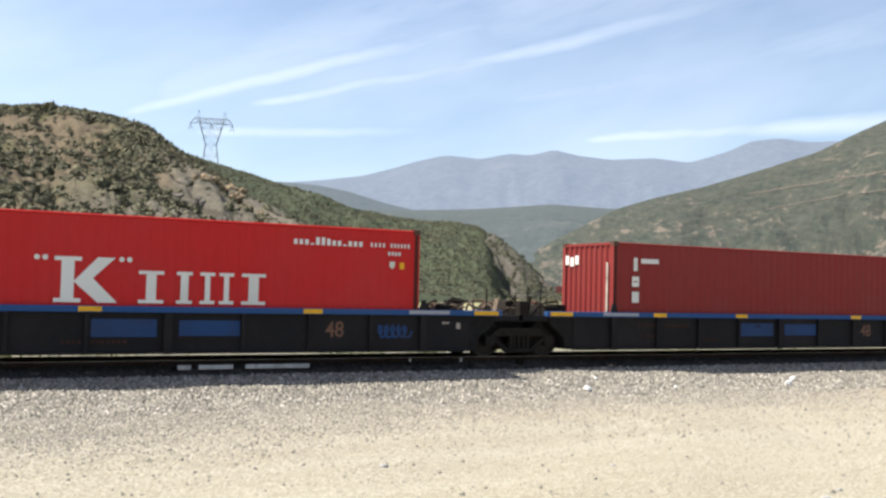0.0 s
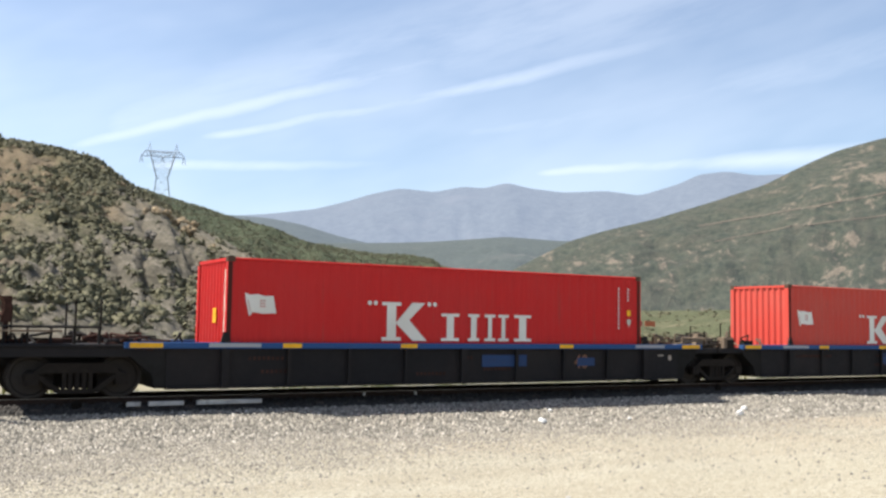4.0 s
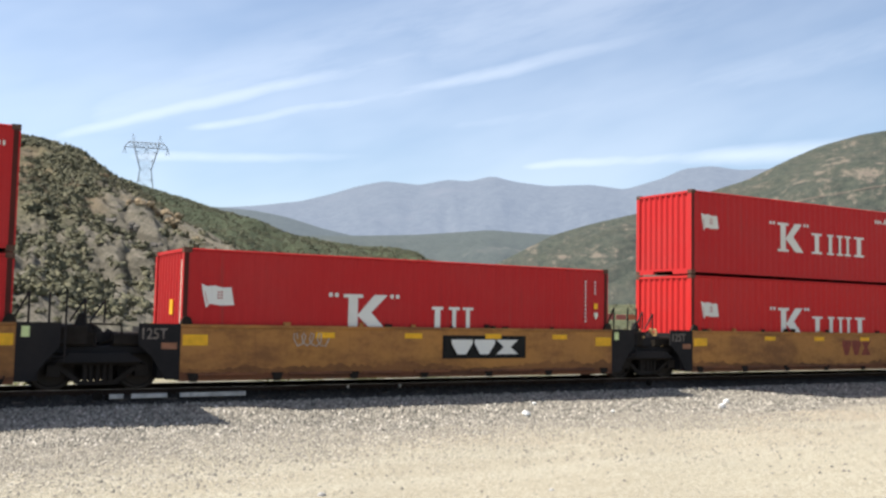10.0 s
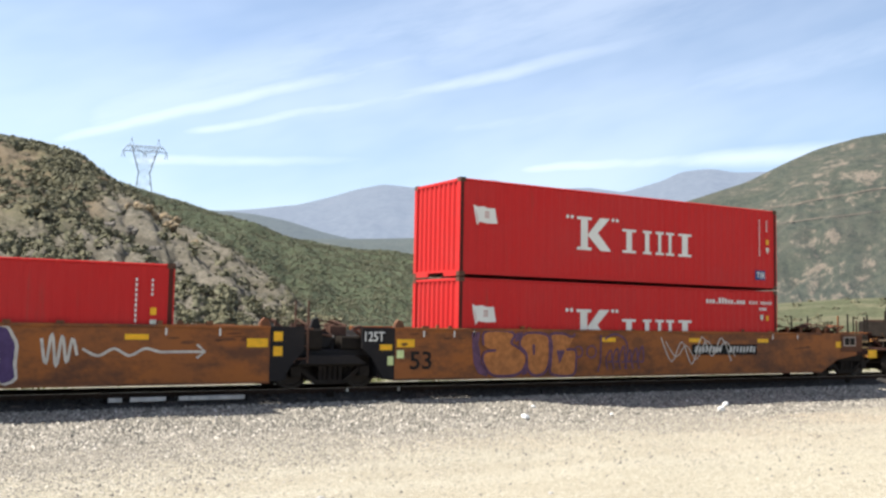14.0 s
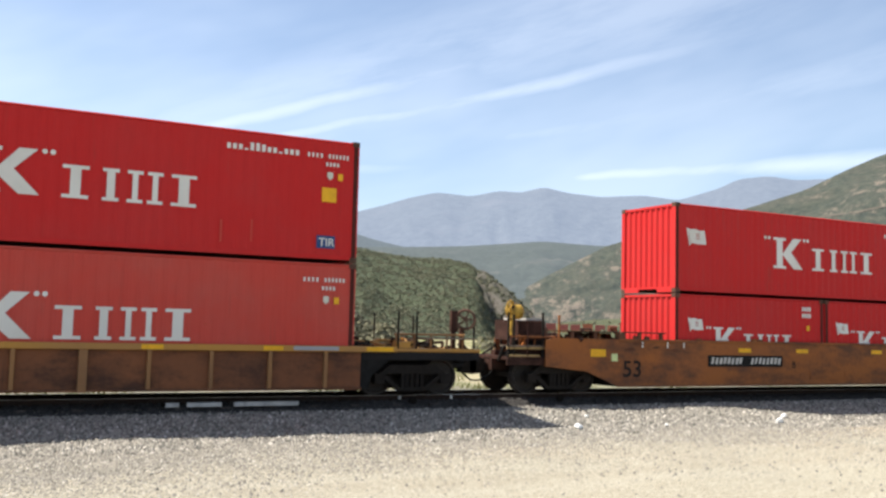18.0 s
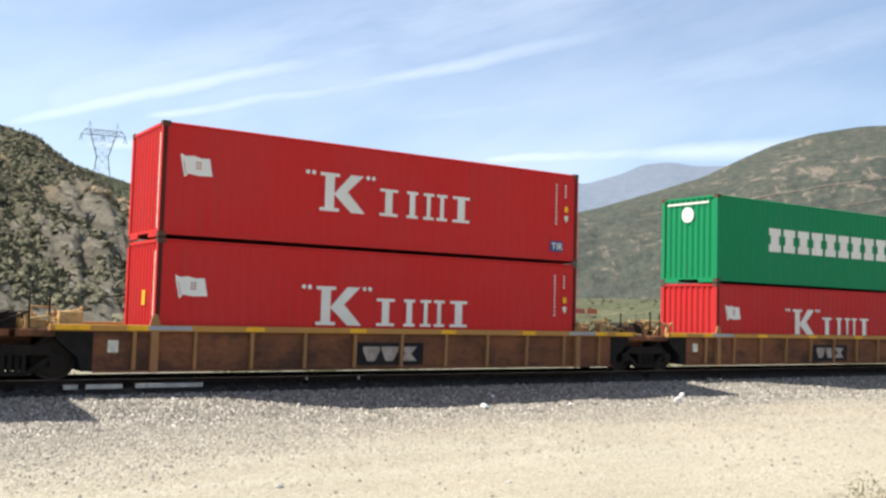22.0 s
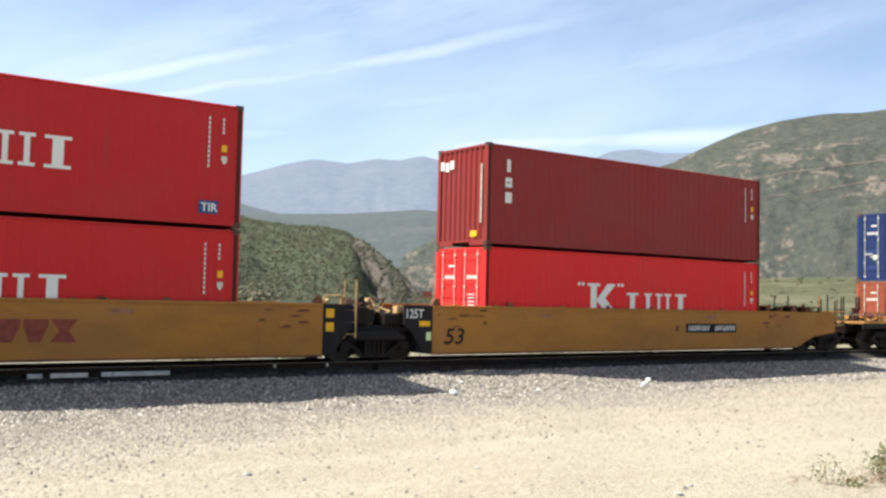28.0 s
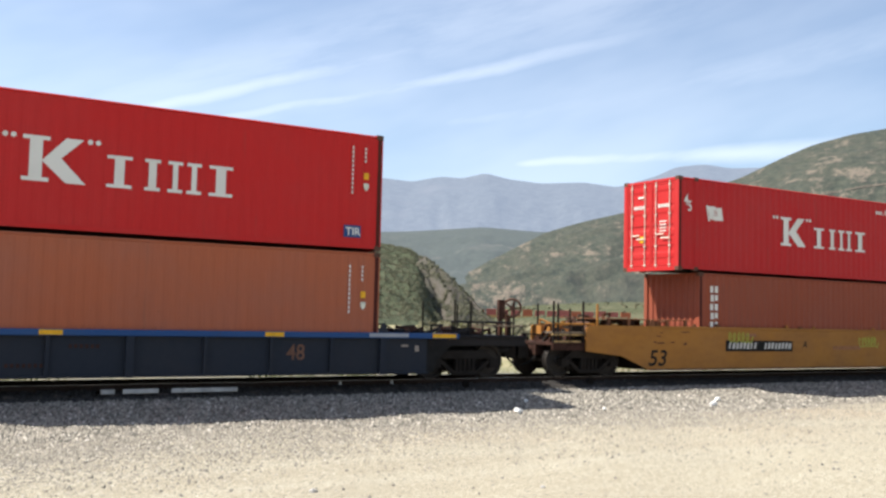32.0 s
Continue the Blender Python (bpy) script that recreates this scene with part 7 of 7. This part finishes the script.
def scribble(u, x, z, w, h, y, material, seed, loops=7, r=0.022):
    rnd = random.Random(seed)
    pts = []
    for i in range(loops * 6):
        t = i / (loops * 6 - 1)
        pts.append((x + w * t + 0.5 * w / loops * math.cos(6.28 * loops * t), y, z + h * (0.5 + 0.45 * math.sin(6.28 * loops * t + rnd.uniform(-0.4, 0.4)))))
    return stroke(u, [(a, b) for a, _, b in pts], y, r, material, "graffiti_scrawl")


def car_thing(x, label):
    c = thing("articulated_well_wagon", pose(x, TRACK_Y, 0), label, "railway wagon", "wagons of the train")
    c["train_x"] = x
    c["train_z"] = 0.0
    CARS.append(c)
    return c


def blue_wagon(o, wells, right, left, label, sheet, seed):
    """Ribbed wagon with a blue chord. wells: left ends of its loads, front to back."""
    car = car_thing(o, label)
    for i, L in enumerate(wells):
        L -= o
        xl, xr = L - 1.30, L + 13.60
        p = [(L + 5.31, 1.34, 0.66, 0.38, PANEL_BLUE), (L + 7.12, 1.34, 0.68, 0.34, PANEL_BLUE)] if i < 3 and sheet is WAGON_BLACK else []
        if i == 3:
            p = [(L + 7.5, 1.4, 0.72, 0.30, PANEL_BLUE), (L + 10.2, 0.6, 0.72, 0.22, PANEL_BLUE)]
        u = rib_unit(car, xl, xr, sheet, CHORD_BLUE, sheet, (L - 0.02, L + 12.3, L + 6.2), seed + i, patches=p, thin_at=[L + d for d in (1.5, 3.02, 4.55, 7.85, 9.40, 10.92)])
        word(u, "48", L + 9.80, -1.23, 0.66, 0.36, MARK_BROWN, "size_figure", bold=0.9)
        small_marks(u, L, L + 8, -1.23, seed + i, DARKRUST)
        if i < 3 and sheet is WAGON_BLACK:
            scribble(u, L + 11.15, 0.62, 0.8, 0.34, -1.229, PANEL_BLUE, 200 + i, 5, 0.03)
        part("sticker", Form().box(xr - 0.35, xr - 0.24, -1.232, -1.226, 0.85, 1.0), FADED_WHITE, u)
        part("sticker", Form().box(xr - 0.75, xr - 0.55, -1.232, -1.226, 0.97, 1.02), FADED_WHITE, u)
        if i + 1 < len(wells):
            joint_rib(car, wells[i + 1] - o + 13.60, xl, seed + 20 + i, DECK, WAGON_BLACK)
        if i == 0 and right:
            platform(car, u, xr + 0.05, right - o, 1, WAGON_BLACK, seed + 40, "rib")
            build_truck(car, right - o - 1.85)
        if i == len(wells) - 1 and left:
            platform(car, u, xl - 0.05, left - o, -1, WAGON_BLACK, seed + 41, "rib")
            build_truck(car, left - o + 1.85)
    return car


def brown_wagon():
    o = -234.0
    car = car_thing(o, "rust-brown articulated well wagon with yellow ribs and chord, five wells long")
    sides = ((-205.54, -193.1), (-223.66, -208.87), (-241.72, -226.9), (-259.84, -244.9), (-275.82, -263.03))
    loads = (-205.48, -222.25, -240.45, -258.55, -275.61)
    for i, ((a, b), L) in enumerate(zip(sides, loads)):
        a, b, L = a - o, b - o, L - o
        stops = (max(L, a + 0.05), min(L + 12.2, b - 0.05)) if i not in (0, 4) else ((a + b) / 2,)
        mid = (a + b) / 2
        at = [mid + 1.33 * q for q in range(-4, 5) if q] if i in (0, 4) else [a + (b - a) * (q + 0.5) / 11 + 0.17 for q in range(11)]
        u = rib_unit(car, a, b, WAGON_BROWN, CHORD_YELLOW, RIB_YELLOW, stops, 70 + i, thin_at=at)
        part("sticker", Form().box(a + 0.30, a + 0.52, -1.234, -1.226, 0.72, 0.98), PALE, u)
        if i in (1, 2, 3):
            builder_mark(u, L + 5.2, 0.50, -1.229, 1.6, 0.36, FADED_WHITE, WAGON_BLACK)
        else:
            decal(u, [rect(a + 0.2 + 0.2 * k, 0.42, 0.14, 0.20) for k in range(10) if k != 4], -1.228, DIM_WHITE, "number_row")
        if i == 4:
            decal(u, [rect(L + 8.0, 0.40, 0.8, 0.30)], -1.228, BLACK, "data_panel")
            decal(u, [rect(L + 8.05, 0.44, 0.32, 0.22), rect(L + 8.45, 0.44, 0.28, 0.22)], -1.234, FADED_WHITE, "data_bars")
        if i < 4:
            joint_rib(car, sides[i + 1][1] - o, a, 90 + i, TAN_STEEL, WAGON_BROWN)
        if i == 0:
            platform(car, u, b + 0.05, -189.85 - o, 1, CHORD_YELLOW, 95, "rib")
            build_truck(car, -191.65 - o)
        if i == 4:
            platform(car, u, a - 0.05, -279.15 - o, -1, CHORD_YELLOW, 96, "rib")
            build_truck(car, -277.4 - o)
            part("valve_box", Form().cut(a - 0.35, a + 0.35, -1.2, -0.8, 1.32, 1.62), TAN_STEEL, u)
    return car


def yellow_wagon():
    o = -85.0
    car = car_thing(o, "dirty yellow articulated well wagon with black joints, five wells long")
    loads = (-59.95, -75.46, -90.93, -106.42, -122.05)
    y = -1.312
    for i, L in enumerate(loads):
        L -= o
        a, b = L - 0.03, L + 12.27
        u = smooth_unit(car, a, b, WAGON_YELLOW, 1.53, 50 + i, WAGON_BROWN, (-124.25 - o if i == 4 else "joint", -45.85 - o if i == 0 else "joint"))
        reflectors(u, [a + 0.32, b - 0.32], 1.08, y, 0.56, 0.24)
        reflectors(u, [L + 3.4, L + 5.8, L + 8.2, L + 10.4], 1.26, y, 0.5, 0.13)
        if i in (0, 4):
            mark_plate(u, L + 0.45, 0.82, y, 3.2, 0.32, 7)
        if i in (1, 2):
            builder_mark(u, L + 6.97, 0.78, y, 1.55, 0.50, FADED_MAROON)
        if i == 1:
            blue_spray(u, L, y)
        if i == 2:
            scribble(u, L + 10.4, 0.95, 1.5, 0.42, y - 0.004, GRAF_BLUE, 8, 6, 0.03)
            scribble(u, L + 9.9, 0.75, 0.5, 0.35, y - 0.004, GRAF_BLUE, 9, 3, 0.03)
        if i == 3:
            builder_mark(u, L + 6.9, 0.86, y - 0.001, 2.1, 0.38, WHITE, BLACK)
            scribble(u, L + 2.6, 1.05, 0.8, 0.35, y - 0.004, FADED_WHITE, 10, 4, 0.015)
        if i == 4:
            scribble(u, L + 3.8, 0.82, 5.0, 0.5, y - 0.004, FADED_MAROON, 11, 11, 0.014)
        if i < 4:
            joint_smooth(car, loads[i + 1] - o + 12.27, a, 60 + i, WAGON_BLACK, GRIME if i != 2 else TAN_STEEL, "125T", top=1.55)
        if i == 0:
            platform(car, u, -45.9 - o, -44.35 - o, 1, WAGON_YELLOW, 66, "smooth")
            build_truck(car, -46.05 - o)
            part("orange_cap", Form().blob((-45.12 - o, -0.85, 2.28), 0.17, 7, 1.2), ORANGE, u, "orange plastic cover")
            part("wind_shield", Form().prism([(-46.6 - o, 1.4), (-45.0 - o, 1.1), (-45.0 - o, 2.3), (-45.3 - o, 1.9), (-46.3 - o, 1.6)], -0.65, -0.60), GRIME, u)
        if i == 4:
            platform(car, u, -124.2 - o, -125.85 - o, -1, WAGON_YELLOW, 67, "smooth")
            build_truck(car, -124.2 - o)
            part("orange_cap", Form().blob((-125.20 - o, -0.85, 2.17), 0.17, 7, 1.2), ORANGE, u, "orange plastic cover")
            part("yellow_post", Form().box(-125.0 - o, -124.86 - o, -0.9, -0.76, 1.1, 2.55), TAN_STEEL, u)
            part("wind_shield", Form().prism([(-124.9 - o, 1.3), (-124.3 - o, 1.3), (-124.3 - o, 1.75), (-124.9 - o, 1.95)], -0.65, -0.60), CASTING, u)
    return car


def three_well(o, label, paint_m, sides, ends, loads, top, seed, cap, tan, marks):
    car = car_thing(o, label)
    for i, (a, b) in enumerate(sides):
        e = [q - o if q else "joint" for q in ends[i]]
        u = smooth_unit(car, a - o, b - o, paint_m, top, seed + i, WAGON_BROWN, (e[0], e[1]), False, cap)
        marks(u, i, loads[i] - o, a - o, b - o)
        rnd = random.Random(seed + i)
        for k in range(14):
            s = (a - o + 0.15 + 1.9 * rnd.random() ** 2) if k % 2 else (b - o - 0.7 - 1.9 * rnd.random() ** 2)
            z, w, h = rnd.uniform(1.0, top - 0.12), rnd.uniform(0.10, 0.50), rnd.uniform(0.02, 0.07)
            decal(u, [[(s, z), (s + w * 0.5, z - h * 0.3), (s + w, z + h * 0.2), (s + w * 0.8, z + h), (s + w * 0.2, z + h * 0.8)]], -1.311 - 0.0007 * k, RUSTY, "rust_smear", thick=0.001)
        if i < 2:
            joint_smooth(car, sides[i + 1][1] - o, a - o, seed + 10 + i, WAGON_BLACK, tan, "125T", True, top)
        if i == 0:
            platform(car, u, b - o + 1.0, ends[0][1] - o + 0.85, 1, paint_m, seed + 20, "smooth")
            build_truck(car, marks.front - o)
        if i == 2:
            platform(car, u, a - o - 1.0, ends[2][0] - o - 1.1, -1, paint_m, seed + 21, "smooth")
            build_truck(car, marks.back - o)
    return car


def orange_marks(u, i, L, a, b):
    y = -1.312
    s = 1.0 if i == 2 else 0.0
    reflectors(u, [a + 0.3 - s, b + (1.0 if i == 0 else -0.3)], 1.12, y, 0.5, 0.20)
    reflectors(u, [L + 2.6, L + 5.0, L + 8.4, L + 11.4], 1.28, y, 0.5, 0.12)
    part("sticker", Form().box(a + 0.05 - 0.3 * s, a + 0.25 - 0.3 * s, y - 0.006, y, 0.85 + 0.15 * s, 1.05 + 0.15 * s), PALEGREEN, u)
    word(u, "53", L - 1.95 if i == 2 else a + 0.4, y, 0.58, 0.44, BLACK, "size_figure", bold=1.1)
    for x in (a + 0.8, a + 1.7, a + 2.3, b - 2.4, b - 1.2):
        part("white_tick", Form().box(x, x + 0.04, y - 0.005, y, 1.38, 1.58), WHITE, u)
    if i == 0:
        purple_spray(u, L, y)
        mark_plate(u, L + 8.25, 0.90, y - 0.012, 2.85, 0.32, 33)
    if i == 1:
        for k, (x, w) in enumerate(((8.6, 1.0), (9.5, 0.95), (10.4, 0.9))):
            puffy(u, a + x, 0.40, w, 1.1, y, GRAF_PURPLE if k != 1 else GRAF_WHITE, GRAF_WHITE if k != 1 else GRAF_PURPLE, 40 + k)
        loops = [(a + 11.75 + 0.10 * k, (1.30, 0.78, 1.40, 0.72, 1.36, 0.80, 1.30, 0.95)[k]) for k in range(8)]
        stroke(u, smooth_line(loops, n=5), y - 0.004, 0.03, GRAF_WHITE, "graffiti_scrawl")
        wave = [(a + 12.55 + 0.32 * k, 1.02 + (0.07, -0.08)[k % 2] * (k < 5)) for k in range(9)]
        stroke(u, smooth_line(wave, n=4), y - 0.004, 0.028, GRAF_WHITE, "graffiti_scrawl")
        stroke(u, [(a + 14.95, 1.18), (a + 15.14, 1.02), (a + 14.95, 0.88)], y - 0.016, 0.026, GRAF_WHITE, "graffiti_scrawl")
        builder_mark(u, a + 5.6, 0.85, y - 0.001, 1.9, 0.42, WHITE, BLACK)
    if i == 2:
        mark_plate(u, L + 1.15, 0.86, y, 3.0, 0.33, 34)
        word(u, "B", L + 4.55, y, 0.83, 0.20, BLACK, "unit_letter")
        part("tie_plate", Form().box(a + 7.4, a + 9.0, y - 0.01, y, 0.50, 0.56).box(a + 7.4, a + 7.46, y - 0.01, y, 0.5, 0.75).box(a + 8.94, a + 9.0, y - 0.01, y, 0.5, 0.75), WAGON_ORANGE, u)


orange_marks.front, orange_marks.back = -128.1, -187.3


def ochre_marks(u, i, L, a, b):
    y = -1.312
    reflectors(u, [L + 2.2, L + 9.5], 1.32, y, 0.5, 0.10, DULL_ORANGE)
    if i != 2:
        word(u, "53", a + 0.35, y, 0.58, 0.42, BLACK, "size_figure", slant=0.2, bold=1.15)
    else:
        word(u, "53", L - 2.22, y, 0.44, 0.46, BLACK, "size_figure", slant=0.2, bold=1.15)
    if i == 0:
        mark_plate(u, L + 8.25, 0.86, y, 2.55, 0.30, 35)
        word(u, "B", L + 7.75, y, 0.92, 0.18, BLACK, "unit_letter")
    if i == 1:
        builder_mark(u, L + 6.95, 0.70, y, 1.65, 0.48, FADED_MAROON)
        word(u, "C", L + 5.0, y, 1.02, 0.18, BLACK, "unit_letter")
        decal(u, [rect(L + 2.9 + 0.135 * k, 0.96, 0.09, 0.11) for k in range(12)], y, FADED_MAROON, "stencil_bars")
    if i == 2:
        mark_plate(u, L + 1.06, 0.86, y, 3.15, 0.34, 36)
        word(u, "A", L + 4.72, y, 0.98, 0.22, BLACK, "unit_letter", slant=0.2)
        decal(u, [rect(L + 6.3 + 0.15 * k, 0.92, 0.10, 0.12) for k in range(10)], y, DULL_ORANGE, "stencil_bars")
        scribble(u, L + 1.2, 1.12, 1.0, 0.36, y - 0.006, GRAF_GREEN, 51, 5, 0.022)
        scribble(u, L + 7.7, 0.98, 1.0, 0.42, y - 0.004, GRAF_GREEN, 52, 6, 0.022)


ochre_marks.front, ochre_marks.back = -281.6, -341.0


def build_wagons():
    blue_wagon(-10.0, (16.06, -2.02, -20.3, -38.72), 33.2, -43.65, "black articulated well wagon with blue chords and dark ribs", WAGON_BLACK, 100)
    yellow_wagon()
    three_well(-157.5, "orange articulated well wagon with sprayed graffiti, three wells long", WAGON_ORANGE,
               ((-145.84, -129.7), (-165.75, -149.1), (-185.5, -169.0)), ((None, -127.85), (None, None), (-187.9, None)), (-143.95, -163.5, -183.43), 1.60, 120, WAGON_BROWN, CASTING, orange_marks)
    brown_wagon()
    three_well(-311.0, "clean ochre articulated well wagon with black joints, three wells long", WAGON_OCHRE,
               ((-299.66, -283.6), (-319.25, -302.95), (-338.9, -322.45)), ((None, -281.2), (None, None), (-341.3, None)), (-297.84, -317.36, -336.75), 1.60, 140, WAGON_BROWN, TAN_STEEL, ochre_marks)
    blue_wagon(-352.0, (-360.06,), -343.35, None, "slate-grey articulated well wagon with a blue chord", WAGON_SLATE, 160)

# ---------------------------------------------------------------- build
build_ground()
build_hills()
build_track()
build_pylon()
build_plants()
build_wagons()
LOADS = build_containers()
build_stones()


def motions():
    """The whole train rolls on to the right; every wheelset turns with it."""
    for ob in CARS + LOADS:
        x, z = ob["train_x"], ob["train_z"]
        walk(ob, [(t, pose(x + s, TRACK_Y, z)) for t, s in TRAIN])
    ts, ss = [t for t, s in TRAIN], [s for t, s in TRAIN]
    lead = {}
    for w in WHEELS:
        key = round(w.location.x, 2)
        if key not in lead:
            lead[key] = w
            place = w.location.copy()
            rows = []
            for k in range(32 * FPS + 1):
                turn = float(np.interp(k / FPS, ts, ss)) / WHEEL_R
                rows.append((k / FPS, Matrix.Translation(place) @ Matrix.Rotation(turn % 6.283185307, 4, "Y")))
            walk(w, rows)
        else:
            w.rotation_mode = "QUATERNION"
            w.animation_data_create()
            w.animation_data.action = lead[key].animation_data.action
            w.animation_data.action_slot = lead[key].animation_data.action_slot


motions()
